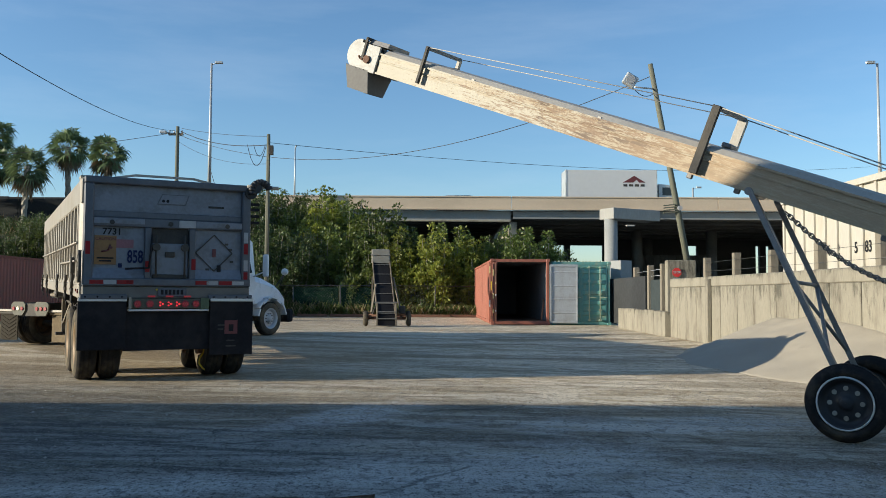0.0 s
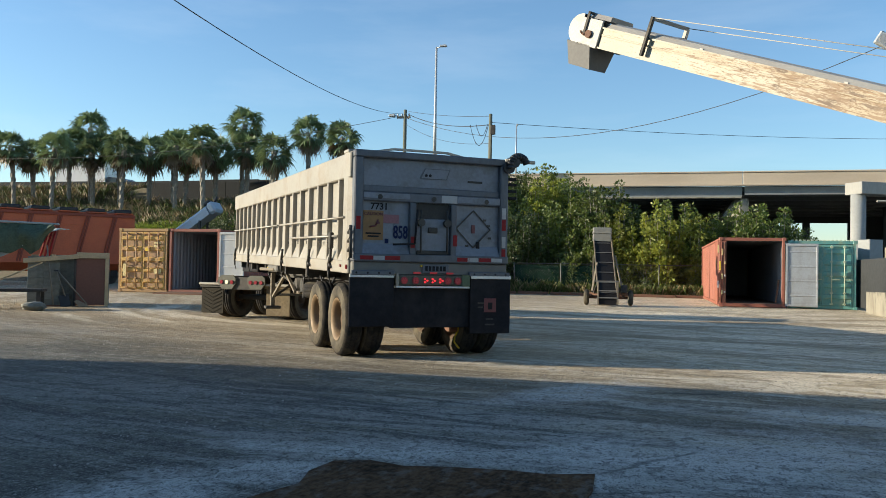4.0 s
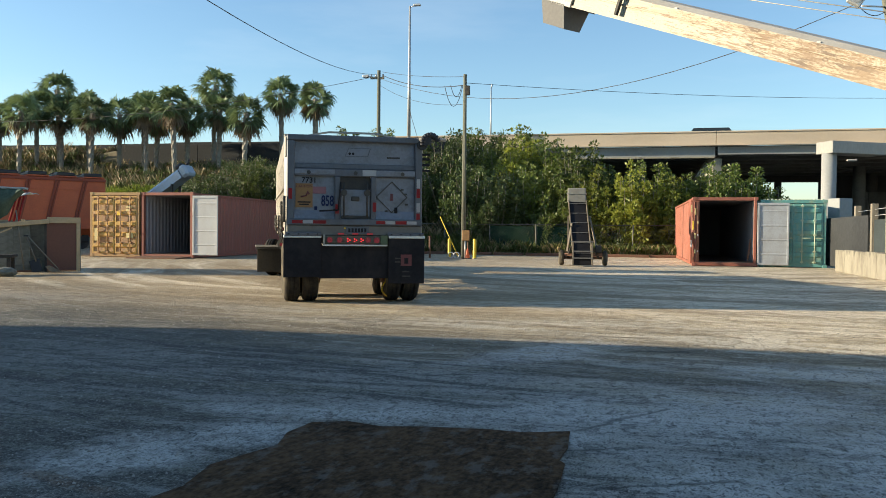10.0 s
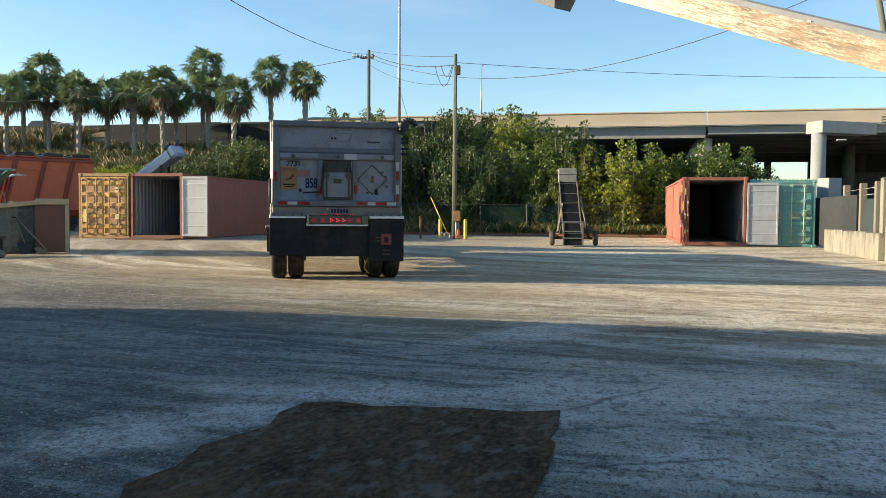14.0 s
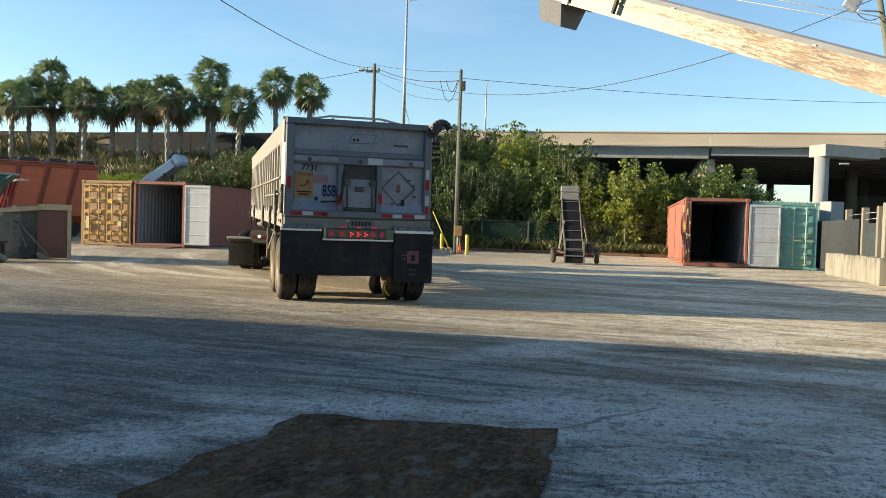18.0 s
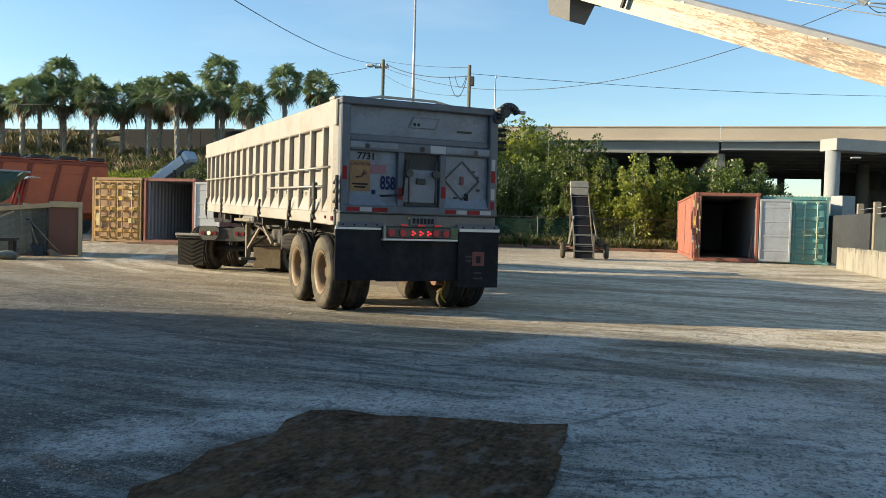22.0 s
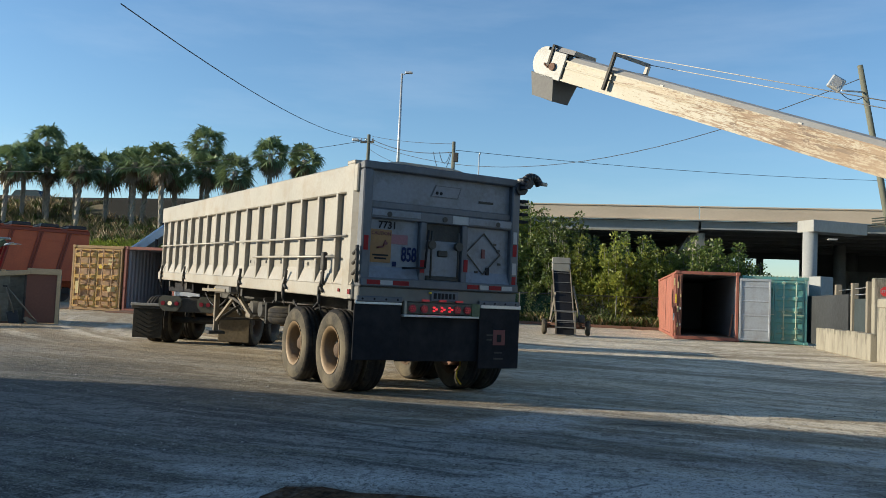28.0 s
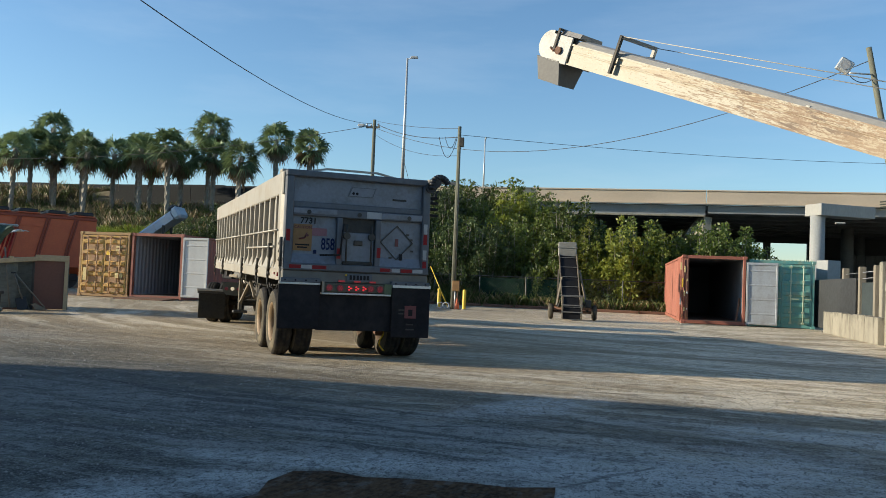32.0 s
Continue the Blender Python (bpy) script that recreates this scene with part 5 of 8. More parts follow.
def build_trailer():
    t = trailer
    box = new("dump_body")
    box.parent = t
    tagged(box, "ribbed white aluminium dump body")
    # the body rises a little towards the front
    box.matrix_basis = pose(0, 0.15, 1.25, 1.05, 0, 0)
    L, W, H = TL - 0.15, 1.13, 1.60

    def P(name, material, *a, label="", bevel=0.0):
        return box_part(name, material, box, *a, bevel=bevel, label=label)

    for s in (-1, 1):
        x0, x1 = sorted((s * (W - 0.03), s * W))
        P("side_sheet", "alu_bay", x0, x1, 0.05, L, 0.02, H)
        x0, x1 = sorted((s * (W - 0.01), s * (W + 0.075)))
        P("top_rail", "alu_side", x0, x1, 0.0, L, H - 0.33, H + 0.02, bevel=0.015)
        P("bottom_rail", "alu_side", x0, x1, 0.0, L + 0.1, -0.06, 0.12, bevel=0.012)
        # a sloped sill along the foot, and upright ribs
        bm = BM()
        add_prism(bm, [(s * (W - 0.005), 0.12), (s * (W + 0.07), 0.12), (s * (W - 0.005), 0.33)], 0.05, L)
        part("sloped_sill", bm, "alu_side", box)
        bm = BM()
        add_box(bm, *sorted((s * (W - 0.01), s * (W + 0.072))), -0.034, 0.034, 0.12, H - 0.3, bevel=0.006)
        rib = part("rib", bm, "alu_side", box)
        n = 17
        rib.location.y = 0.62
        for i in range(1, n):
            share("rib", rib, box, pose(0, 0.62 + i * (L - 0.85) / (n - 1), 0))
    for e in (-1, 1):
        bm = BM()
        plan = [(e * (W + 0.078), 0.30), (e * (W + 0.078), 0.10), (e * (W - 0.03), -0.045), (e * (W - 0.03), 0.30)]
        lo = [bm.verts.new((x, y, -0.06)) for x, y in plan]
        hi = [bm.verts.new((x, y, H + 0.03)) for x, y in plan]
        bm.faces.new(lo)
        bm.faces.new(hi[::-1])
        for i in range(4):
            bm.faces.new((lo[i], lo[(i + 1) % 4], hi[(i + 1) % 4], hi[i]))
        part("rear_post", bm, "alu_side", box)
        P("post_cap", "alu_side", *sorted((e * (W - 0.04), e * (W + 0.085))), 0.08, 0.32, H + 0.02, H + 0.07, bevel=0.01)
    P("front_wall", "alu_side", -W, W, L - 0.05, L, 0, H + 0.02)
    P("floor", "alu", -W, W, 0, L, -0.03, 0.02)
    # rods and brackets on the near side
    for y0, y1, z in ((0.2, 4.9, 0.72), (5.1, L - 0.2, 0.72), (0.5, 3.9, 0.46)):
        bm = BM()
        add_cyl(bm, (-W - 0.09, y0, z), (-W - 0.09, y1, z), 0.017, n=8)
        part("tarp_rod", bm, "alu_side", box)
    bm = BM()
    add_box(bm, -W - 0.13, -W - 0.07, 0.82, 0.92, 0.28, 0.52, bevel=0.01)
    add_cyl(bm, (-W - 0.1, 0.87, 0.3), (-W - 0.1, 0.87, 0.1), 0.02, n=8)
    part("crank", bm, "steel", box)
    for y in (0.95, 2.35, 4.6, 8.6, L - 0.35):
        bm = BM()
        pts = [(-0.09, y - 0.03, 0.26), (-0.10, y - 0.05, 0.14), (-0.10, y + 0.02, 0.06), (-0.09, y + 0.06, -0.04), (-0.085, y + 0.04, -0.16)]
        for p, q in zip(pts, pts[1:]):
            add_cyl(bm, (-W + p[0], p[1], p[2]), (-W + q[0], q[1], q[2]), 0.026, 0.02, n=8)
        add_cyl(bm, (-W - 0.10, y + 0.02, 0.06), (-W - 0.10, y - 0.09, 0.0), 0.018, n=6)
        add_cyl(bm, (-W - 0.085, y + 0.04, -0.14), (-W - 0.06, y + 0.03, -0.26), 0.010, n=6)
        part("strap_winch", bm, "steel", box)
    for y in (1.2, 1.7, 2.6, 3.3, 4.1):
        box_part("label_plate", "ink", box, -W - 0.066, -W - 0.061, y, y + 0.06, 0.36, 0.41)
    P("marker_lamp", "lamp_red", -W - 0.09, -W - 0.07, 0.02, 0.09, 0.0, 0.06)
    P("marker_lamp", "lamp_red", -W - 0.09, -W - 0.07, 0.34, 0.39, 0.02, 0.06)
    # tailgate
    g = new("tailgate")
    g.parent = t
    tagged(g, "shade-toned aluminium tailgate with grain door")
    g.matrix_basis = pose(0, 0, 0)

    def G(name, material, x0, x1, y0, y1, z0, z1, bevel=0.0, label=""):
        return box_part(name, material, g, x0, x1, y0, y1, z0, z1, bevel, label)

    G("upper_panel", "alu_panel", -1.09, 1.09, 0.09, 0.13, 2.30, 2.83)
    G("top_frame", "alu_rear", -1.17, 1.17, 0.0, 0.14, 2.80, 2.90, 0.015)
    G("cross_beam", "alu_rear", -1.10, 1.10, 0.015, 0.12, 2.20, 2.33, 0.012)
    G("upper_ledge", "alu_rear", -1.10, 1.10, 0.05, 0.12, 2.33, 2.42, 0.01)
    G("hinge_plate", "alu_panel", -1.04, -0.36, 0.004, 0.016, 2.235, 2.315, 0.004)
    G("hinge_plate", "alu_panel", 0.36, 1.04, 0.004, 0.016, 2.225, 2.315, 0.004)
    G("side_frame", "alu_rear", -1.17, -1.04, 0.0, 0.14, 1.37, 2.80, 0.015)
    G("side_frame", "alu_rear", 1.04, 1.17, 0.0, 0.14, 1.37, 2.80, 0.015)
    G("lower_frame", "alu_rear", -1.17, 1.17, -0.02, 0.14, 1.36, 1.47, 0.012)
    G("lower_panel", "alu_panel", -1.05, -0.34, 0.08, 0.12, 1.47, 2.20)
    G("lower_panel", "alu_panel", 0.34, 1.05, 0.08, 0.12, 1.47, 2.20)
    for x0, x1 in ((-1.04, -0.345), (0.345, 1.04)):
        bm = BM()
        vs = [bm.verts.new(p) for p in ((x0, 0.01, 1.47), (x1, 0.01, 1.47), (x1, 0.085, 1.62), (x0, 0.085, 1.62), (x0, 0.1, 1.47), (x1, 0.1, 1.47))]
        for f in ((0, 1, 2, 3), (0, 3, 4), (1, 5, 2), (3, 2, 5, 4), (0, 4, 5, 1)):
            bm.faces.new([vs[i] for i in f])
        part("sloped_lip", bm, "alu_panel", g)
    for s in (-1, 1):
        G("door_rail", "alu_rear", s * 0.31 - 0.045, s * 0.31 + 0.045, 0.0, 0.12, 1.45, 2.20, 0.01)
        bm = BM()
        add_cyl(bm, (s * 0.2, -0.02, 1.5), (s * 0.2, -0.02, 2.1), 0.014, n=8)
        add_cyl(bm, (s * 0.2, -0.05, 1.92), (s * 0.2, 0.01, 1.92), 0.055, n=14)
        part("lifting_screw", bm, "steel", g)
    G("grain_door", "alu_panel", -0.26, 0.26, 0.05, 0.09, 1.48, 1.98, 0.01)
    G("door_recess", "steel", -0.26, 0.26, 0.07, 0.11, 1.98, 2.20)
    G("door_latch", "steel", -0.07, 0.07, 0.02, 0.06, 1.78, 1.86, 0.01)
    G("door_foot", "steel", -0.24, 0.24, 0.02, 0.07, 1.47, 1.53, 0.01)
    bm = BM()
    add_cyl(bm, (-0.26, -0.04, 2.1), (-0.30, -0.05, 1.62), 0.014, n=8)
    add_cyl(bm, (-0.30, -0.05, 1.62), (-0.62, -0.05, 1.60), 0.014, n=8)
    part("crank_handle", bm, "ink", g)
    bm = BM()
    add_prism(bm, [(-0.19, 2.55), (0.22, 2.55), (0.27, 2.70), (-0.12, 2.70)], 0.076, 0.092)
    part("number_plaque", bm, "alu_rear", g, "slanted plaque with a pale rim")
    bm = BM()
    add_prism(bm, [(-0.17, 2.56), (0.205, 2.56), (0.25, 2.69), (-0.11, 2.69)], 0.073, 0.077)
    part("plaque_face", bm, "alu_panel", g)
    for s in (-0.10, -0.04):
        rod_part("plaque_dot", "ink", g, (s, 0.07, 2.60), (s, 0.08, 2.60), 0.022)
    # caution sign, bars for unreadable lines
    G("caution_sign", "sign_yellow", -1.02, -0.73, 0.066, 0.082, 1.66, 2.07, label="faded yellow caution sign")
    writing("lettering", "CAUTION", 0.06, "ledge", g, pose(-0.875, 0.062, 2.02, 90))
    for z, w in ((1.74, 0.11), (1.70, 0.08)):
        G("text_bar", "ink", -0.875 - w, -0.875 + w, 0.062, 0.067, z, z + 0.022)
    bm = BM()
    add_cyl(bm, (-0.93, 0.064, 1.84), (-0.84, 0.064, 1.86), 0.012, n=6)
    add_cyl(bm, (-0.84, 0.064, 1.86), (-0.81, 0.064, 1.94), 0.012, n=6)
    add_cyl(bm, (-0.80, 0.06, 1.9), (-0.80, 0.07, 1.9), 0.02, n=8)
    part("sign_symbol", bm, "ledge", g)
    G("red_sticker", "sticker", -0.73, -0.50, 0.068, 0.082, 1.90, 2.02)
    writing("fleet_number", "7731", 0.13, "ink", g, pose(-0.79, 0.07, 2.125, 90), 1.0)
    writing("fleet_number", "858", 0.25, "blue_ink", g, pose(-0.475, 0.066, 1.77, 90), 0.58)
    G("blue_square", "blue_ink", -0.70, -0.65, 0.066, 0.083, 1.62, 1.68)
    # placard diamond
    bm = BM()
    c, r = (0.64, 1.86), 0.27
    pts = [(c[0] + r, c[1]), (c[0], c[1] + r), (c[0] - r, c[1]), (c[0], c[1] - r)]
    for i in range(4):
        a, b2 = pts[i], pts[(i + 1) % 4]
        add_beam(bm, (a[0], 0.062, a[1]), (b2[0], 0.062, b2[1]), 0.012, 0.014)
    part("placard_frame", bm, "steel", g)
    G("placard_mark", "ledge", 0.615, 0.665, 0.06, 0.075, 1.80, 1.92)
    G("placard_clip", "ink", 0.69, 0.74, 0.055, 0.075, 1.58, 1.68)
    for x, z in ((0.80, 1.98), (0.86, 1.90), (0.88, 1.72), (0.52, 1.60)):
        G("scuff", "steel", x, x + 0.05, 0.07, 0.081, z, z + 0.03)
    # reflective tape
    for x, k in ((-1.08, "red"), (-0.90, "white"), (-0.72, "red"), (0.36, "red"), (0.52, "white"), (0.70, "red"), (0.90, "white")):
        G("reflector_tape", k, x, x + (0.17 if k == "white" else 0.19), -0.026, -0.018, 1.385, 1.44)
    G("reflector_tape", "red", -0.60, -0.50, -0.026, -0.018, 1.385, 1.44)
    for x, z0, k in ((1.07, 1.42, "red"), (1.07, 1.60, "white"), (1.07, 1.85, "red"), (1.07, 2.02, "white"), (-0.345, 1.56, "red"), (0.30, 1.60, "red")):
        G("reflector_tape", k, x, x + 0.06, -0.008, -0.002, z0, z0 + 0.16)
    G("reflector_tape", "red", -1.14, -1.08, -0.008, -0.002, 1.80, 1.98)
    for x in (-0.80, 0.0, 0.82):
        rod_part("rivet", "steel", g, (x, 0.0, 2.26), (x, 0.03, 2.26), 0.035)
    G("patch_plate", "white", 0.12, 0.36, 0.01, 0.03, 2.215, 2.32)
    G("weathered_mark", "steel", 0.55, 0.78, 0.08, 0.093, 2.53, 2.56)
    # hinge gear at the near corner
    bm = BM()
    for z in (1.55, 1.68, 1.80):
        add_cyl(bm, (-1.215, 0.0, z), (-1.215, 0.12, z - 0.05), 0.022, n=8)
    add_cyl(bm, (-1.21, 0.0, 1.4), (-1.21, 0.02, 1.85), 0.025, n=8)
    part("tailgate_latch", bm, "steel", g)
    # tarp roll and bow over the top
    bm = BM()
    add_cyl(bm, (1.16, -0.05, 2.78), (1.14, TL - 0.2, 3.0), 0.09, n=14)
    part("tarp_roll", bm, "black", t, "rolled black tarp along the top rail")
    bm = BM()
    for a in range(9):
        a0, a1 = math.pi * a / 9 - 0.3, math.pi * (a + 1) / 9 - 0.3
        add_cyl(bm, (1.30 - 0.14 * math.cos(a0), -0.06, 2.80 + 0.15 * math.sin(a0)), (1.30 - 0.14 * math.cos(a1), -0.06, 2.80 + 0.15 * math.sin(a1)), 0.055, n=10)
    add_cyl(bm, (1.22, -0.1, 2.86), (1.22, 0.06, 2.86), 0.085, n=16)
    part("tarp_hook", bm, "black", t)
    rod_part("tarp_shaft", "alu_side", t, (1.1, -0.02, 2.88), (1.58, -0.02, 2.88), 0.028)
    bm = BM()
    for z in (2.32, 2.42, 2.52, 2.60):
        add_box(bm, 1.17, 1.30, 0.0, 0.12, z, z + 0.035)
    part("steps", bm, "ink", t)
    bm = BM()
    pts = [(-1.05 + i * 2.1 / 10, 0.6, 2.90 + 0.12 * min(1, i / 3.0, (10 - i) / 3.0)) for i in range(11)]
    rings = [[bm.verts.new((x, y + dy, z + dz)) for dy, dz in ((-0.025, -0.015), (0.025, -0.015), (0.025, 0.015), (-0.025, 0.015))] for x, y, z in pts]
    for a, b2 in zip(rings, rings[1:]):
        for i in range(4):
            bm.faces.new((a[i], a[(i + 1) % 4], b2[(i + 1) % 4], b2[i]))
    bm.faces.new(rings[0][::-1])
    bm.faces.new(rings[-1])
    bow = part("tarp_bow", bm, "boom_cover", t)
    for k in range(1, 5):
        share("tarp_bow", bow, t, pose(0, 2.4 * k, 0.05 * k))
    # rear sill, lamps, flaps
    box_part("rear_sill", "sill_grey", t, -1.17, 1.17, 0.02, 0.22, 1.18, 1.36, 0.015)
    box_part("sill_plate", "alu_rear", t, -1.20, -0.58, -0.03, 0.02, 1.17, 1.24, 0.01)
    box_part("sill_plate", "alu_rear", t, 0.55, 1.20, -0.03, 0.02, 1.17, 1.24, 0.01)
    for i in range(6):
        box_part("plate_character_bar", "ink", t, -0.12 + i * 0.055, -0.085 + i * 0.055, -0.012, 0.0, 1.24, 1.31)
    box_part("licence_plate", "alu_rear", t, -0.16, 0.24, -0.005, 0.02, 1.21, 1.335, 0.004)
    rod_part("plate_lamp", "yellow", t, (-0.18, -0.02, 1.31), (-0.18, 0.02, 1.31), 0.014)
    bar = box_part("light_bar", "olive", t, -0.55, 0.55, -0.02, 0.06, 1.04, 1.18, 0.01)
    box_part("bar_trim", "alu", t, -0.56, 0.56, -0.03, 0.05, 1.0, 1.03, 0.006)
    for s in (-0.555, 0.535):
        box_part("bar_end", "alu_side" if s < 0 else "green_reflector", t, s if s < 0 else 0.44, s + 0.035 if s < 0 else 0.56, -0.035, 0.0, 1.03, 1.2 if s < 0 else 1.19)
    for x in (-0.44, -0.27, 0.22, 0.37):
        ob = rod_part("tail_lamp", "lens_dim", bar, (x, -0.045, 1.105), (x, -0.02, 1.105), 0.052, n=18)
        bm = BM()
        for i in range(6):
            a = i * math.pi / 3
            add_cyl(bm, (x + 0.028 * math.cos(a), -0.05, 1.105 + 0.028 * math.sin(a)), (x + 0.028 * math.cos(a), -0.046, 1.105 + 0.028 * math.sin(a)), 0.009, n=6)
        add_cyl(bm, (x, -0.05, 1.105), (x, -0.046, 1.105), 0.009, n=6)
        part("led", bm, "lamp_faint", ob)
    for x in (-0.115, 0.0, 0.115):
        bm = BM()
        for dx, dz in ((0.02, 0), (-0.015, 0.022), (-0.015, -0.022)):
            add_cyl(bm, (x + dx, -0.05, 1.105 + dz), (x + dx, -0.02, 1.105 + dz), 0.013, n=8)
        part("marker_led", bm, "lamp_on", bar)
    for x in (-0.25, 0.0, 0.25):
        box_part("clearance_lamp", "lamp_faint", t, x - 0.05, x + 0.05, -0.035, -0.01, 1.20, 1.225)
    for x0, x1, z0, y in ((-1.22, -0.58, 0.46, 0.0), (0.58, 1.22, 0.35, -0.01)):
        bm = BM()
        add_box(bm, x0, x1, y, y + 0.02, z0, 1.17, bevel=0.006)
        part("mudflap", bm, "flap", t)
    for x0, x1, y in ((-1.20, -0.58, -0.034), (0.56, 1.20, -0.034)):
        for k in range(4):
            x = x0 + 0.07 + k * (x1 - x0 - 0.14) / 3
            rod_part("bolt", "ink", t, (x, y, 1.205), (x, y + 0.01, 1.205), 0.014, n=8)
    bm = BM()
    pts = [(0.62, 0.5, 0.44), (0.60, 0.46, 0.36), (0.54, 0.44, 0.28), (0.53, 0.44, 0.20), (0.58, 0.44, 0.13), (0.62, 0.46, 0.10)]
    for p, q in zip(pts, pts[1:]):
        add_cyl(bm, p, q, 0.013, n=6)
    part("air_hose", bm, "yellow", t, "loose yellow air hose hanging behind the axle")
    box_part("centre_flap", "flap", t, -0.62, 0.62, 0.05, 0.07, 0.44, 1.03, 0.006)
    box_part("flap_trim", "alu", t, -1.22, -0.58, -0.02, 0.0, 1.14, 1.19, 0.005)
    box_part("flap_trim", "alu", t, 0.58, 1.22, -0.03, -0.01, 1.14, 1.19, 0.005)
    # maker's mark on the flap as plain shapes
    box_part("flap_mark", "ledge", t, 0.80, 0.99, -0.014, -0.009, 0.66, 0.86)
    box_part("flap_mark", "flap", t, 0.86, 0.93, -0.018, -0.012, 0.70, 0.80)
    for x0, x1, z in ((0.70, 0.80, 0.78), (0.70, 0.78, 0.72), (0.83, 0.95, 0.55), (0.82, 0.97, 0.47)):
        box_part("flap_text_bar", "steel", t, x0, x1, -0.014, -0.009, z, z + 0.022)
    # frame, suspension, axles
    for s in (-0.45, 0.45):
        beam_part("frame_rail", "steel", t, (s, 0.1, 1.02), (s, TL - 0.3, 1.22), 0.10, 0.24)
    for y in (0.4, 3.2, 5.0, 7.2, 9.0, 10.6):
        z = 1.02 + 0.2 * y / TL
        box_part("cross_member", "steel", t, -1.1, 1.1, y - 0.05, y + 0.05, z + 0.02, z + 0.2)
    for y in (0.76, 2.09):
        rod_part("axle", "steel", t, (-0.95, y, 0.525), (0.95, y, 0.525), 0.07, n=14)
        for s in (-1, 1):
            box_part("spring_hanger", "steel", t, s * 0.45 - 0.06, s * 0.45 + 0.06, y - 0.45, y - 0.3, 0.55, 1.0)
            rod_part("brake_drum", "rust", t, (s * 0.55, y, 0.525), (s * 0.80, y, 0.525), 0.20, n=18)
            for x, f in ((s * 1.06, s), (s * 0.74, -s)):
                w = tyre_wheel("wheel", t, pose(x, y, 0.525), face=f, rim="rim_tan" if f == s else "rim_dark")
                WHEELS.append((w, x, y))
    # landing gear, spare, air tanks, side gear
    for s in (-1, 1):
        lg = box_part("landing_leg", "gear_tan", t, s * 0.95 - 0.045, s * 0.95 + 0.045, 7.015, 7.105, 0.42, 1.22, 0.01)
        box_part("leg_foot", "steel", lg, s * 0.95 - 0.16, s * 0.95 + 0.16, 6.93, 7.19, 0.36, 0.42, 0.01)
        beam_part("leg_brace", "gear_tan", t, (s * 0.95, 7.0, 0.62), (s * 0.85, 6.2, 1.12), 0.05, 0.05)
        beam_part("leg_brace", "steel", t, (s * 0.95, 7.06, 0.6), (s * 0.3, 7.06, 1.05), 0.05, 0.05)
        box_part("leg_bracket", "gear_tan", t, s * 1.14 - 0.08, s * 1.14 + 0.08, 5.6, 7.2, 1.18, 1.24, 0.01)
    rod_part("crank_bar", "steel", t, (-1.0, 7.06, 0.66), (1.0, 7.06, 0.66), 0.025)
    box_part("hose_cover", "sill_grey", t, -1.2, -0.9, 5.4, 6.4, 1.16, 1.30, 0.03)
    rod_part("side_lamp", "yellow", t, (-1.215, 6.3, 1.22), (-1.2, 6.3, 1.22), 0.03)
    bm = _tyre(0.50, 0.26, 0.29)
    sp = part("spare_tyre", bm, ("rubber", "tread"), t)
    sp.matrix_basis = pose(-0.55, 3.6, 0.86, 0, 90, 0)
    for a, b2, k in (((-0.95, 6.2, 1.12), (-0.55, 5.3, 0.72), "steel"), ((-0.9, 5.9, 1.15), (-0.9, 5.0, 0.78), "gear_tan"), ((-0.50, 7.9, 1.15), (-0.50, 6.9, 0.74), "steel"), ((0.50, 7.9, 1.15), (0.50, 6.9, 0.74), "steel")):
        beam_part("diagonal_brace", k, t, a, b2, 0.05, 0.05)
    for x, y0, y1, z, d in ((-0.86, 2.9, 4.5, 1.10, 0.22), (-0.70, 4.4, 6.6, 1.08, 0.30), (-0.78, 6.8, 8.6, 1.14, 0.26), (-0.92, 1.9, 2.9, 1.12, 0.16)):
        bm = BM()
        for q in range(10):
            f0, f1 = q / 10, (q + 1) / 10
            add_cyl(bm, (x, y0 + (y1 - y0) * f0, z - 4 * d * f0 * (1 - f0)), (x, y0 + (y1 - y0) * f1, z - 4 * d * f1 * (1 - f1)), 0.016, n=6)
        part("brake_hose", bm, "black", t)
    for y in (3.0, 4.1):
        box_part("spare_bracket", "steel", t, -0.95, -0.15, y - 0.03, y + 0.03, 0.70, 1.05, 0.01)
    box_part("valve_box", "gear_tan", t, -0.72, -0.42, 5.55, 5.95, 0.72, 1.0, 0.03)
    for y in (4.7, 5.2):
        rod_part("air_tank", "steel", t, (-0.85, y, 0.92), (0.3, y, 0.92), 0.13, n=16)
    rod_part("hoist_cylinder", "steel", t, (0, TL - 0.8, 0.9), (0, TL - 0.5, 2.6), 0.14, n=16)
    box_part("hoist_housing", "flap", t, -1.0, 1.0, 8.8, 11.1, 1.12, 1.40, 0.02, "black housing under the front of the body")
    box_part("rub_plate", "steel", t, -0.5, 0.5, 9.2, 11.0, 1.10, 1.18)


build_trailer()

tractor = thing("tractor_unit", "white day cab truck tractor with black mudflaps on its drive axles", "truck")


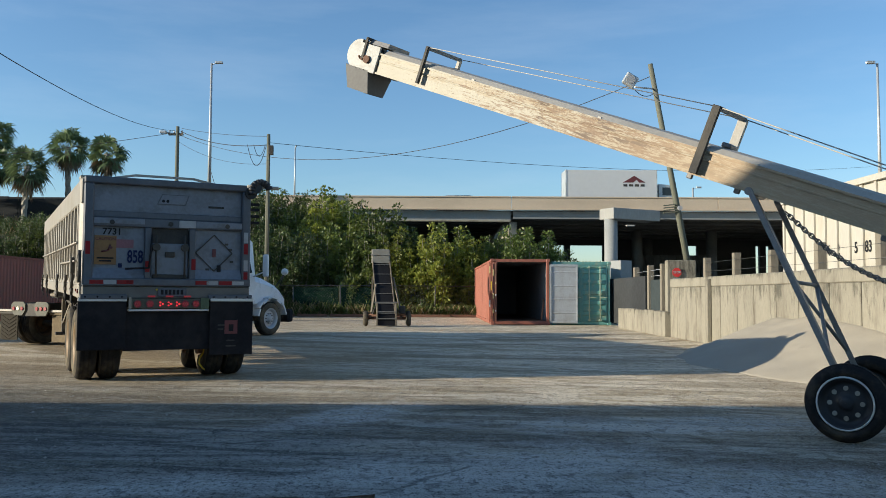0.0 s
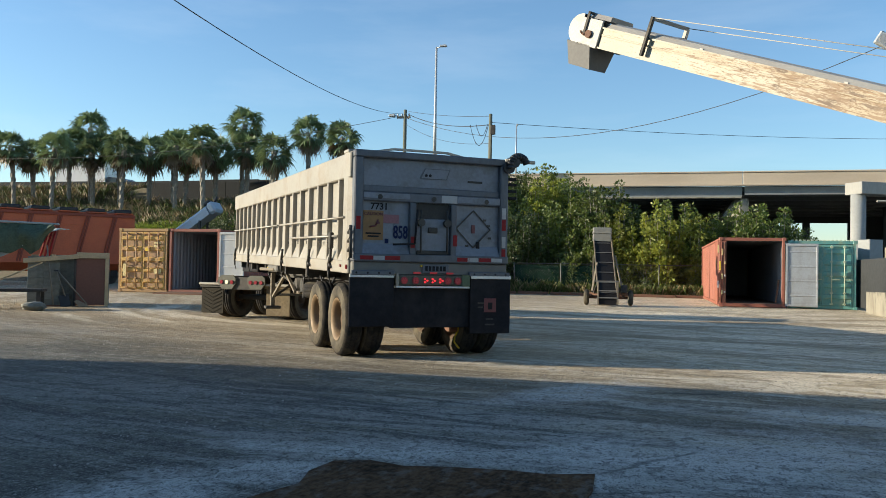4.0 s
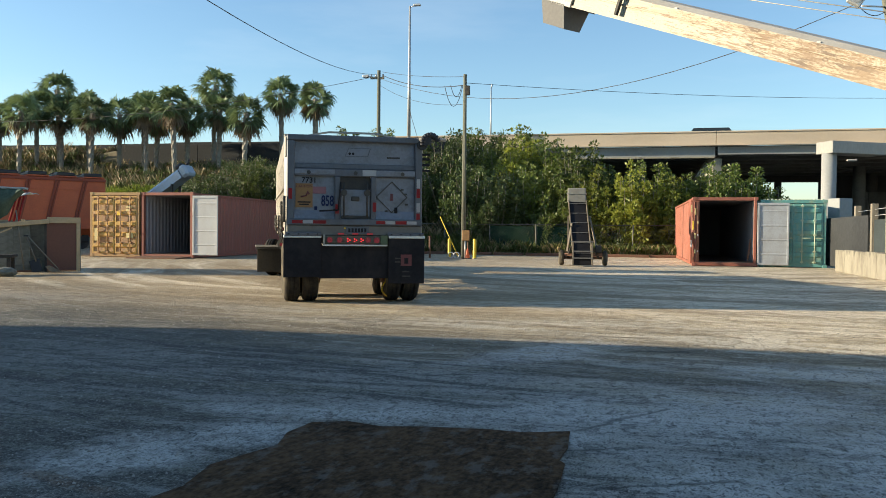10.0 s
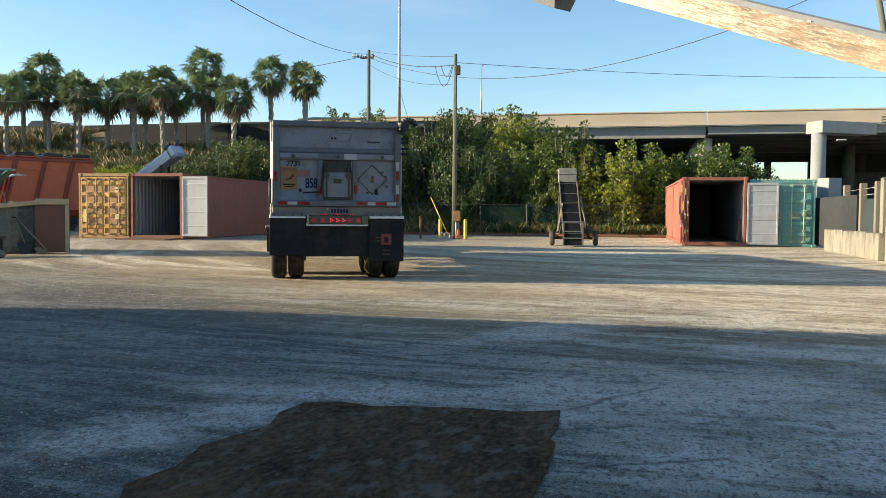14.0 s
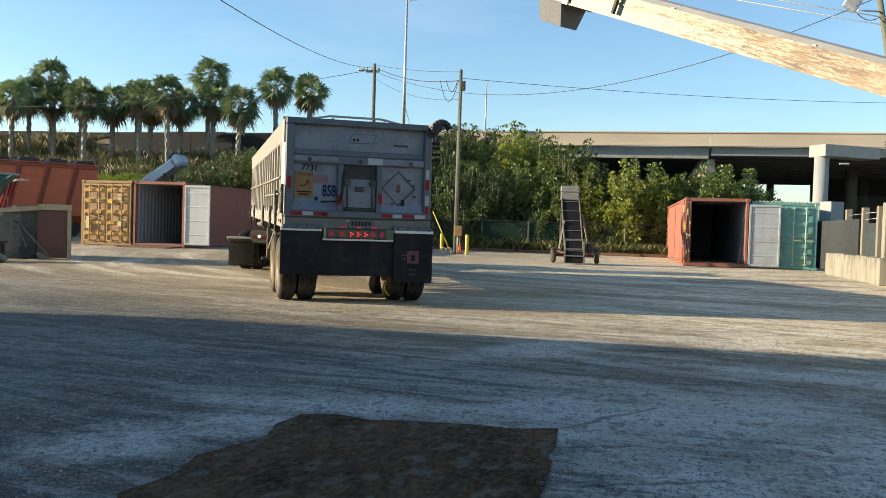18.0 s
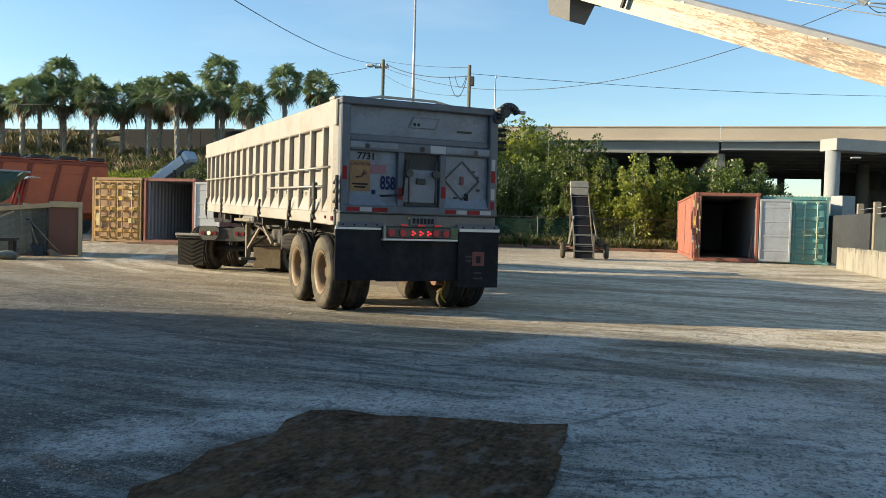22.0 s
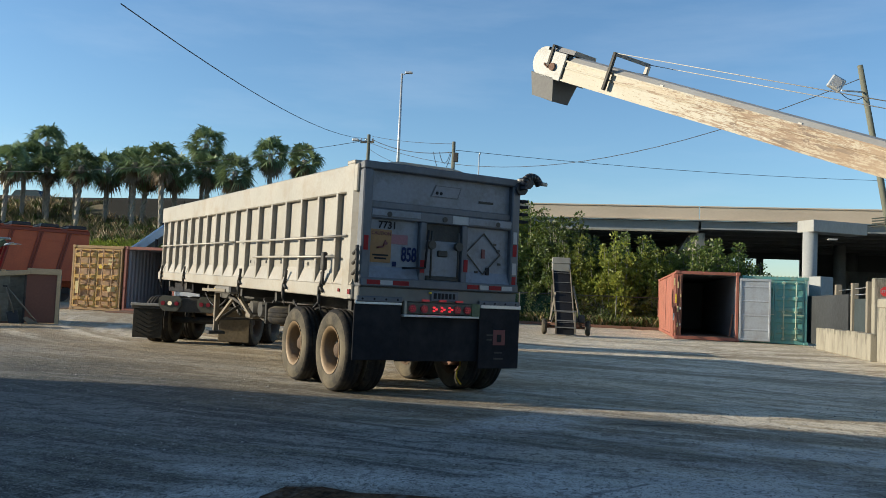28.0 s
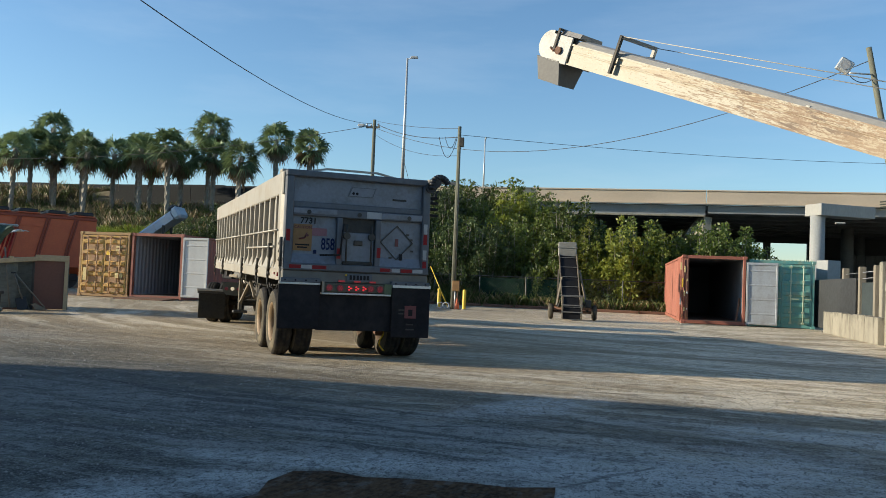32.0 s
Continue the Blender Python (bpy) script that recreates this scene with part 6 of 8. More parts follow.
def build_tractor():
    """Origin on the ground under the fifth wheel, heading along y."""
    t = tractor
    for s in (-0.42, 0.42):
        beam_part("frame_rail", "steel", t, (s, -1.75, 0.88), (s, 6.0, 0.88), 0.08, 0.26)
    box_part("rear_crossmember", "steel", t, -0.46, 0.46, -1.82, -1.72, 0.70, 1.0, 0.01)
    for s in (-1, 1):
        bm = BM()
        c = s * 0.42
        add_prism(bm, [(c - 0.25, 0.98), (c - 0.17, 1.04), (c + 0.17, 1.04), (c + 0.25, 0.98), (c + 0.25, 0.84), (c + 0.15, 0.72), (c - 0.15, 0.72), (c - 0.25, 0.84)], -1.86, -1.82)
        pl = part("lamp_plate", bm, "olive", t)
        box_part("fender_edge", "alu_side", t, s * 0.95 - 0.36, s * 0.95 + 0.36, -1.80, -1.74, 0.80, 0.86, 0.01)
        for k, (dx, mt) in enumerate(((-0.15, "lens_dim"), (0.0, "lamp_white" if s < 0 else "lens_dim"), (0.15, "lens_dim"))):
            rod_part("tail_lamp", mt, pl, (s * 0.42 + dx, -1.88, 0.88), (s * 0.42 + dx, -1.85, 0.88), 0.045, n=16)
        fl = box_part("mudflap", "flap_dusty" if s < 0 else "flap_tan", t, s * 0.95 - 0.33, s * 0.95 + 0.33, -1.72, -1.70, 0.12, 0.74, 0.006)
        for k in range(6 if s < 0 else 0):
            for e in (-1, 1):
                beam_part("chevron_rib", "flap_dusty", fl, (s * 0.95, -1.723, 0.14 + 0.09 * k), (s * 0.95 + e * 0.27, -1.723, 0.26 + 0.09 * k), 0.02, 0.012)
        box_part("flap_hanger", "steel" if s < 0 else "flap_tan", t, s * 0.95 - 0.36, s * 0.95 + 0.36, -1.76, -1.62, 0.74, 0.82, 0.01)
        for y in (-0.95, 0.35):
            for x, f in ((s * 1.08, s), (s * 0.76, -s)):
                w = tyre_wheel("wheel", t, pose(x, y, 0.51), r=0.51, face=f, rim="rim_dark")
                WHEELS.append((w, x, y))
        tank = rod_part("fuel_tank", "sign_yellow", t, (s * 0.92, 1.6, 0.66), (s * 0.92, 2.9, 0.66), 0.31, n=24, label="dusty fuel tank")
        for y in (1.8, 2.7):
            rod_part("tank_strap", "alu", tank, (s * 0.92, y - 0.03, 0.66), (s * 0.92, y + 0.03, 0.66), 0.318, n=24)
        w = tyre_wheel("steer_wheel", t, pose(s * 1.03, 5.3, 0.51), r=0.51, face=s, rim="rim_white")
        WHEELS.append((w, s * 1.03, 5.3))
        box_part("step", "alu", t, *sorted((s * 0.85, s * 1.18)), 3.0, 3.9, 0.35, 0.42, 0.01)
        box_part("side_skirt", "tractor", t, *sorted((s * 1.0, s * 1.2)), 3.0, 4.25, 0.45, 1.0, 0.03)
    for y in (-0.95, 0.35, 5.3):
        rod_part("axle", "steel", t, (-0.95, y, 0.51), (0.95, y, 0.51), 0.07, n=12)
    bm = BM()
    add_cyl(bm, (0, 0, 1.02), (0, 0, 1.10), 0.48, n=24)
    part("fifth_wheel", bm, "steel", t)
    # cab
    bm = BM()
    add_prism(bm, [(-1.15, 1.0), (1.15, 1.0), (1.18, 1.7), (1.05, 2.75), (0.9, 2.9), (-0.9, 2.9), (-1.05, 2.75), (-1.18, 1.7)], 2.9, 4.55)
    part("cab", bm, "tractor", t)
    box_part("rear_window", "glass", t, -0.55, 0.55, 2.885, 2.9, 2.0, 2.5)
    for s in (-1, 1):
        bm = BM()
        vs = [bm.verts.new(p) for p in ((s * 1.175, 3.35, 1.85), (s * 1.175, 4.4, 1.85), (s * 1.10, 4.25, 2.6), (s * 1.10, 3.35, 2.6))]
        bm.faces.new(vs)
        ob = part("side_window", bm, "glass", t)
        ob.modifiers.new("thick", "SOLIDIFY").thickness = 0.02
        bm = BM()
        add_cyl(bm, (s * 1.18, 4.45, 1.75), (s * 1.5, 4.6, 1.9), 0.02, n=6)
        add_box(bm, *sorted((s * 1.42, s * 1.62)), 4.56, 4.66, 1.75, 2.4, bevel=0.03)
        part("mirror", bm, "tractor", t)
        bm = BM()
        add_cyl(bm, (s * 1.12, 5.5, 1.45), (s * 1.28, 5.75, 1.85), 0.018, n=6)
        add_cyl(bm, (s * 1.12, 5.7, 1.45), (s * 1.28, 5.75, 1.85), 0.014, n=6)
        part("mirror_stay", bm, "black", t)
        bm = BM()
        bmesh.ops.create_uvsphere(bm, u_segments=14, v_segments=8, radius=0.11, matrix=pose(s * 1.28, 5.77, 1.92))
        part("hood_mirror", bm, "white_box", t, "round chrome hood mirror")
        # fender arch over the steer wheel
        bm = BM()
        for k in range(8):
            a0, a1 = radians(10 + k * 20), radians(10 + (k + 1) * 20)
            q = [bm.verts.new((s * 1.02 + dx, 5.3 + 0.64 * math.cos(a), 0.5 + 0.62 * math.sin(a))) for a in (a0, a1) for dx in (-0.2, 0.2)]
            bm.faces.new((q[0], q[1], q[3], q[2]))
        ob = part("fender", bm, "tractor", t)
        ob.modifiers.new("thick", "SOLIDIFY").thickness = 0.05
        box_part("stack", "alu", t, s * 1.0 - 0.08, s * 1.0 + 0.08, 2.7, 2.85, 1.0, 3.0, 0.03)
    bm = BM()
    vs = []
    for y, hw, z0, z1 in ((4.5, 1.08, 0.95, 1.85), (5.2, 1.02, 0.95, 1.72), (5.9, 0.95, 0.9, 1.5), (6.25, 0.88, 0.75, 1.2)):
        ring = [(-hw, y, z0), (hw, y, z0), (hw, y, z0 + (z1 - z0) * 0.75), (hw * 0.8, y, z1), (-hw * 0.8, y, z1), (-hw, y, z0 + (z1 - z0) * 0.75)]
        vs.append([bm.verts.new(p) for p in ring])
    for p, q in zip(vs, vs[1:]):
        for i in range(6):
            bm.faces.new((p[i], p[(i + 1) % 6], q[(i + 1) % 6], q[i]))
    bm.faces.new(vs[0])
    bm.faces.new(vs[-1])
    part("hood", bm, "tractor", t)
    box_part("bumper", "flap", t, -1.15, 1.15, 6.15, 6.4, 0.38, 0.78, 0.06)
    box_part("windscreen", "glass", t, -0.95, 0.95, 4.5, 4.58, 1.88, 2.62, 0.02)
    rod_part("air_line", "red", t, (-0.1, 2.88, 1.9), (-0.1, 1.2, 1.25), 0.02)
    rod_part("air_line", "blue_ink", t, (0.1, 2.88, 1.9), (0.1, 1.2, 1.25), 0.02)


build_tractor()


# ---- the loading conveyor boom ----
def boom():
    L0 = Vector((2.94, 8.0, 2.27))
    T0 = Vector((-1.30, 11.0, 4.33))
    y = (T0 - L0).normalized()
    x = y.cross(Vector((0, 0, 1))).normalized()
    z = x.cross(y)
    m = Matrix((x, y, z)).transposed().to_4x4()
    m.translation = L0
    b = thing("conveyor_boom", "cream painted loading conveyor boom, paint flaking, on wheeled legs", "conveyor", m)
    n = (T0 - L0).length
    lo = -4.4

    def B(name, material, *a, bevel=0.0, label=""):
        return box_part(name, material, b, *a, bevel=bevel, label=label)

    B("trough_side", "boom_paint", 0, 0.02, lo, n - 0.55, 0, 0.25, label="cream side plate with flaking paint")
    B("trough_side", "boom_paint", 0.43, 0.45, lo, n - 0.55, 0, 0.25)
    B("trough_bottom", "boom_paint", 0.02, 0.43, lo, n - 0.55, 0.0, 0.03)
    B("stiffener", "boom_paint", -0.012, 0.0, lo, n - 0.55, 0.150, 0.172, bevel=0.004)
    for zz in (-0.012, 0.235):
        B("flange", "boom_paint", -0.025, 0.0, lo, n - 0.55, zz, zz + 0.022)
    bm = BM()
    add_prism(bm, [(-0.012, 0.256), (0.462, 0.256), (0.40, 0.315), (0.30, 0.34), (0.15, 0.34), (0.05, 0.315)], lo, n - 0.6)
    part("cover", bm, "boom_cover", b, "dull grey sheet cover")
    for k in range(5):
        B("cover_seam", "boom_cover", -0.012, 0.462, lo + 0.9 + k * 1.75, lo + 0.94 + k * 1.75, 0.25, 0.275)
    # head with rounded hood and spout
    h0 = n - 0.53
    B("head_side", "head_cream", -0.03, 0.0, h0, n - 0.16, -0.02, 0.33, bevel=0.005, label="white painted head plate")
    B("head_side", "head_cream", 0.45, 0.48, h0, n - 0.16, -0.02, 0.33, bevel=0.005)
    bm = BM()
    pr = [(n - 0.19 + 0.21 * math.sin(a), 0.17 + 0.20 * math.cos(a)) for a in [math.pi * i / 14 for i in range(14)]] + [(n - 0.22, -0.02)]
    ia = [bm.verts.new((-0.028, p, q)) for p, q in pr]
    ib = [bm.verts.new((0.478, p, q)) for p, q in pr]
    for i in range(len(pr) - 1):
        f = bm.faces.new((ia[i], ia[i + 1], ib[i + 1], ib[i]))
        f.smooth = True
    bm.faces.new(ia)
    bm.faces.new(ib[::-1])
    part("head_hood", bm, "head_cream", b, "white rounded head hood")
    bm = BM()
    add_box(bm, -0.05, -0.03, n - 0.30, n - 0.25, 0.10, 0.41, bevel=0.008)
    add_box(bm, -0.05, 0.40, n - 0.30, n - 0.26, 0.375, 0.41, bevel=0.008)
    part("motor_guard", bm, "steel", b)
    bm = BM()
    for k in range(6):
        add_cyl(bm, (-0.05 - 0.01 * (k % 2), n - 0.37 + 0.03 * k, 0.11 + 0.02 * (k % 3)), (-0.03, n - 0.365 + 0.026 * k, 0.12), 0.014, n=8)
    part("chain_tensioner", bm, "rust", b)
    bm = BM()
    add_prism(bm, [(0.0, 0.34), (0.45, 0.34), (0.43, 0.40), (0.02, 0.40)], n - 0.62, n - 0.28)
    part("motor_housing", bm, "leg_steel", b)
    rod_part("drive_hub", "rust", b, (-0.06, n - 0.36, 0.13), (-0.02, n - 0.36, 0.13), 0.05, n=16)
    # spout
    bm = BM()
    zs = m.inverted().to_3x3() @ Vector((0, 0, -1))
    top = [Vector((-0.03, n - 0.01, 0.0)), Vector((0.48, n - 0.01, 0.0)), Vector((0.48, n - 0.42, 0.0)), Vector((-0.03, n - 0.42, 0.0))]
    low = [v + zs * 0.31 + Vector((dx, dy, 0)) for v, dx, dy in zip(top, (0, -0.2, -0.2, 0), (-0.03, -0.03, 0.0, 0.0))]
    ta = [bm.verts.new(v) for v in top]
    lb = [bm.verts.new(v) for v in low]
    for i in range(4):
        bm.faces.new((ta[i], ta[(i + 1) % 4], lb[(i + 1) % 4], lb[i]))
    ob = part("spout", bm, "cheek", b, "grey sheet metal discharge spout")
    ob.modifiers.new("thick", "SOLIDIFY").thickness = 0.015
    # truss posts and cables
    for yy, h, zb, w in ((4.29, 0.50, 0.03, 0.022), (0.57, 0.70, 0.0, 0.042)):
        # near posts take dark steel for their shaded face, far ones a pale tone
        B("truss_post", "steel", -0.075, -0.03, yy - w, yy + w, zb, h, bevel=0.006)
        B("truss_post", "boom_cover", 0.47, 0.52, yy - 0.12 - w, yy - 0.12 + w * 1.4, 0.3, h - 0.02, bevel=0.006)
        beam_part("truss_bar", "leg_steel", b, (-0.05, yy, h - 0.02), (0.50, yy - 0.12, h - 0.02), 0.045, 0.045)
        beam_part("truss_bar", "leg_steel", b, (-0.05, yy - 0.02, 0.27), (0.50, yy - 0.14, 0.36), 0.03, 0.03)
    for xx, dy in ((-0.05, 0.0), (0.50, -0.12)):
        rod_part("stay_cable", "boom_cover", b, (xx, 4.29 + dy, 0.49), (xx, 0.57 + dy, 0.69), 0.005, n=6)
        rod_part("stay_cable", "boom_cover", b, (xx, 0.57 + dy, 0.69), (xx, lo + 0.2, 0.34), 0.006, n=6)
    B("cover_bracket", "leg_steel", 0.12, 0.36, 0.36, 0.46, 0.34, 0.39, bevel=0.01)
    for yy in (0.62, 0.12, -1.25, -1.6):
        B("lug", "leg_steel", 0.02, 0.06, yy - 0.03, yy + 0.03, -0.06, 0.0, bevel=0.01)
    # legs, axle and wheels, in world metres
    inv = m.inverted()
    ax = Vector((x.x, x.y, 0)).normalized()
    near = Vector((3.52, 7.33, 0.34))
    far = near + ax * 1.25

    def W(v):
        return inv @ Vector(v)

    top1, top2 = L0 + y * -0.02, L0 + x * 0.45 + y * -0.15
    beam_part("leg", "leg_steel", b, W(top1), W(near + ax * 0.18), 0.075, 0.05)
    beam_part("leg", "leg_steel", b, W(top2), W(far - ax * 0.18), 0.075, 0.05)
    rod_part("pivot", "leg_steel", b, (-0.03, 0, 0), (0.5, 0, 0), 0.038)
    for k, (f1, f2) in enumerate(((0.45, 0.45), (0.45, 0.80), (0.80, 0.45))):
        p = top1.lerp(near + ax * 0.18, f1)
        q = top2.lerp(far - ax * 0.18, f2)
        rod_part("leg_brace", "leg_steel", b, W(p), W(q), 0.018, n=8)
    rod_part("axle", "leg_steel", b, W(near), W(far), 0.035)
    for c, f in ((near, -1), (far, 1)):
        q = Matrix((ax, Vector((-ax.y, ax.x, 0)), Vector((0, 0, 1)))).transposed().to_4x4()
        q.translation = c
        wl = part("wheel", _tyre(0.34, 0.19, 0.215), ("tread", "tread"), b)
        wl.matrix_basis = inv @ q
        bm = BM()
        s = f
        add_lathe(bm, [(s * 0.09, 0.228), (s * 0.098, 0.222), (s * 0.09, 0.205), (s * 0.03, 0.19), (s * 0.025, 0.15), (s * 0.045, 0.11), (s * 0.03, 0.075), (s * 0.06, 0.06), (s * 0.07, 0.03), (s * 0.07, 0.001)], 32)
        part("rim", bm, "black", wl, "black steel spoke rim")
        bm = BM()
        add_lathe(bm, [(s * 0.094, 0.236), (s * 0.102, 0.231), (s * 0.102, 0.223), (s * 0.094, 0.218)], 40)
        part("rim_ring", bm, "alu", wl)
        # solid pale discs stand for sunlit ground showing through the rim holes
        for k in range(8):
            a = 2 * math.pi * k / 8
            rod_part("wheel_hole", "alu_side", wl, (s * 0.04, 0.13 * math.cos(a), 0.13 * math.sin(a)), (s * 0.05, 0.13 * math.cos(a), 0.13 * math.sin(a)), 0.021, n=12)
    # the slack chain
    ch = []
    a, e = L0 + x * 0.1 + y * -0.35 + Vector((0, 0, -0.1)), L0 + y * -2.6 + x * 0.1 + Vector((0, 0, 0.35))
    e = Vector((4.15, 7.35, 1.25))
    link = BM()
    pts = [(0.022 * math.cos(k * math.pi / 3), 0.038 * math.sin(k * math.pi / 3)) for k in range(6)]
    for p, q in zip(pts, pts[1:] + pts[:1]):
        add_cyl(link, (p[0], p[1], 0), (q[0], q[1], 0), 0.0065, n=6)
    first = None
    k = 36
    for dz, sag in ((0.07, 0.12),):
        for i in range(k):
            f = i / (k - 1)
            p = a.lerp(e, f) + Vector((0, 0, dz * f - sag * math.sin(math.pi * f)))
            dvec = (e - a).normalized() + Vector((0, 0, -sag * math.pi / (e - a).length * math.cos(math.pi * f)))
            q = inv @ (Matrix.Translation(p) @ dvec.to_track_quat("Y", "Z").to_matrix().to_4x4() @ pose(0, 0, 0, 0, 90 * (i % 2) + 20, 0))
            if first is None:
                first = part("chain_link", link, "leg_steel", b)
                first.matrix_basis = q
            else:
                share("chain_link", first, b, q)


boom()


def sand_pile():
    """A heap that lies along the wall's foot with a flat crest."""
    n, r = 62, 30
    verts, faces = [], []
    ys = (10.3, 12.4, 13.5, 15.2, 17.3, 19.8, 21.2)
    tall = (0.0, 0.58, 0.74, 0.87, 0.81, 0.28, 0.0)
    wide = (0.6, 1.7, 1.9, 2.2, 2.05, 1.0, 0.5)
    for i in range(-n, n + 1):
        for j in range(-r, r + 1):
            x, yy = 4.0 + (j + r) * 0.05, 15.7 + i * 0.09
            d = math.hypot(max(0.0, 6.93 - x), 0.12) - 0.12
            rag = 1 + 0.10 * noise.noise(Vector((x * 0.8, yy * 0.8, 4)))
            h = float(np.interp(yy, ys, tall)) * (1 - d / (float(np.interp(yy, ys, wide)) * rag))
            h = h + (0.035 * noise.noise(Vector((x * 1.3, yy * 1.3, 0))) + 0.012 * noise.noise(Vector((x * 6, yy * 6, 0)))) * min(1, max(0, h) * 5) if h > 0 else -0.05
            verts.append((x, yy, h))
    k = 2 * r + 1
    for i in range(2 * n):
        for j in range(k - 1):
            faces.append((i * k + j, i * k + j + 1, (i + 1) * k + j + 1, (i + 1) * k + j))
    me = bpy.data.meshes.new("sand_pile")
    me.from_pydata(verts, [], faces)
    me.materials.append(M["sand"])
    for p in me.polygons:
        p.use_smooth = True
    tagged(new("sand_pile", me), "pale grey heap of loose sand against the concrete wall", "pile")


sand_pile()


# ---- rusty plate let into the yard ----
bm = BM()
foot = [(-2.08, 5.10), (-1.86, 5.19), (-1.60, 5.11), (-1.35, 5.18), (-0.95, 5.22), (-0.70, 5.20), (-0.42, 5.31), (-0.40, 4.9), (-0.425, 4.62), (-0.385, 4.55), (-0.38, 4.1), (-0.41, 3.6), (-0.37, 2.9), (-0.5, 1.6), (-2.5, 1.6), (-2.32, 2.7), (-2.12, 3.12), (-2.24, 3.36), (-2.16, 3.66), (-2.22, 4.03), (-2.05, 4.5), (-2.12, 4.8)]
a = [bm.verts.new((x, y, 0.004)) for x, y in foot]
b = [bm.verts.new((x, y, 0.012)) for x, y in foot]
bm.faces.new(a)
bm.faces.new(b[::-1])
for i in range(len(foot)):
    j = (i + 1) % len(foot)
    bm.faces.new((a[i], a[j], b[j], b[i]))
solid("steel_road_plate", bm, "plate", "rusty brown steel plate lying on the yard, worn edges", "plate")


# ---- traffic on the highway ----
TRAFFIC = []


def road_wheel(parent, x, y, r=0.33):
    bm = BM()
    add_cyl(bm, (x - 0.1, y, r), (x + 0.1, y, r), r, n=16)
    return part("wheel", bm, "rubber", parent)


def box_truck(label, length, material, cab, height=2.9, crates=False, logo=False, low=1.0):
    """Heading along y; origin on the road under the middle."""
    t = thing("box_truck", label, "truck", group="highway traffic")
    h = length / 2
    if crates:
        box_part("bed", "steel", t, -1.2, 1.2, -h, h, 1.0, 1.25)
        for i in range(8):
            y = -h + length * i / 7
            for s in (-1.17, 1.13):
                box_part("stake", "alu_side", t, s, s + 0.06, y - 0.06, y + 0.06, 1.25, height + 0.35)
        for z in (1.6, 2.2, 2.75, height + 0.3):
            for s in (-1.19, 1.15):
                box_part("rail", "alu_side", t, s, s + 0.05, -h, h, z, z + 0.14)
        box_part("load", "rim_white", t, -1.0, 1.0, -h + 0.2, h - 0.2, 1.3, height)
    else:
        box_part("cargo_box", material, t, -1.25, 1.25, -h, h, 1.05, 1.05 + height, 0.03)
        box_part("box_trim", "alu", t, -1.27, 1.27, -h - 0.02, -h + 0.08, 1.0, 1.05 + height + 0.02)
        box_part("box_trim", "alu", t, -1.27, 1.27, h - 0.08, h + 0.02, 1.0, 1.05 + height + 0.02)
    if logo:
        bm = BM()
        for s in (1.256,):
            vs = [bm.verts.new(p) for p in ((s, 1.0, 2.7), (s, 2.0, 3.3), (s, 3.0, 2.7), (s, 2.45, 2.7), (s, 2.2, 2.95), (s, 1.9, 2.7))]
            bm.faces.new(vs)
        ob = part("logo_shape", bm, "ledge", t)
        ob.modifiers.new("thick", "SOLIDIFY").thickness = 0.01
        for i in range(4):
            box_part("logo_bar", "steel", t, 1.254, 1.262, 1.05 + i * 0.5, 1.4 + i * 0.5, 2.35, 2.55)
    bm = BM()
    add_prism(bm, [(h + 0.2, 0.5), (h + 2.1, 0.5), (h + 2.1, 1.3), (h + 1.7, 1.5), (h + 1.35, 2.5 * low), (h + 0.2, 2.6 * low)], -1.1, 1.1)
    bmesh.ops.transform(bm, matrix=Matrix(((0, 1, 0, 0), (1, 0, 0, 0), (0, 0, 1, 0), (0, 0, 0, 1))), verts=bm.verts)
    part("cab", bm, cab, t)
    bm = BM()
    add_box(bm, -1.12, 1.12, h + 0.5, h + 1.30, 1.6 * low, 2.3 * low)
    part("cab_window", bm, "glass", t)
    for y in (-h + 1.2, h + 1.3):
        for s in (-1, 1):
            road_wheel(t, s * 1.05, y, 0.48)
    return t


def car(label, material, tall=1.5, length=4.6):
    c = thing("car", label, "car", group="highway traffic")
    h = length / 2
    bm = BM()
    add_prism(bm, [(-h, 0.35), (h, 0.35), (h, 0.75), (h - 0.9, 0.95), (h - 1.6, tall), (-h + 0.9, tall), (-h + 0.2, 0.95), (-h, 0.8)], -0.9, 0.9)
    bmesh.ops.transform(bm, matrix=Matrix(((0, 1, 0, 0), (1, 0, 0, 0), (0, 0, 1, 0), (0, 0, 0, 1))), verts=bm.verts)
    part("body", bm, material, c)
    bm = BM()
    add_prism(bm, [(h - 1.15, 0.98), (h - 1.68, tall - 0.07), (-h + 0.98, tall - 0.07), (-h + 0.45, 0.98)], -0.905, 0.905)
    bmesh.ops.transform(bm, matrix=Matrix(((0, 1, 0, 0), (1, 0, 0, 0), (0, 0, 1, 0), (0, 0, 0, 1))), verts=bm.verts)
    part("windows", bm, "glass", c)
    for y in (-h + 0.85, h - 0.85):
        for s in (-1, 1):
            road_wheel(c, s * 0.8, y)
    return c


V = 24.5
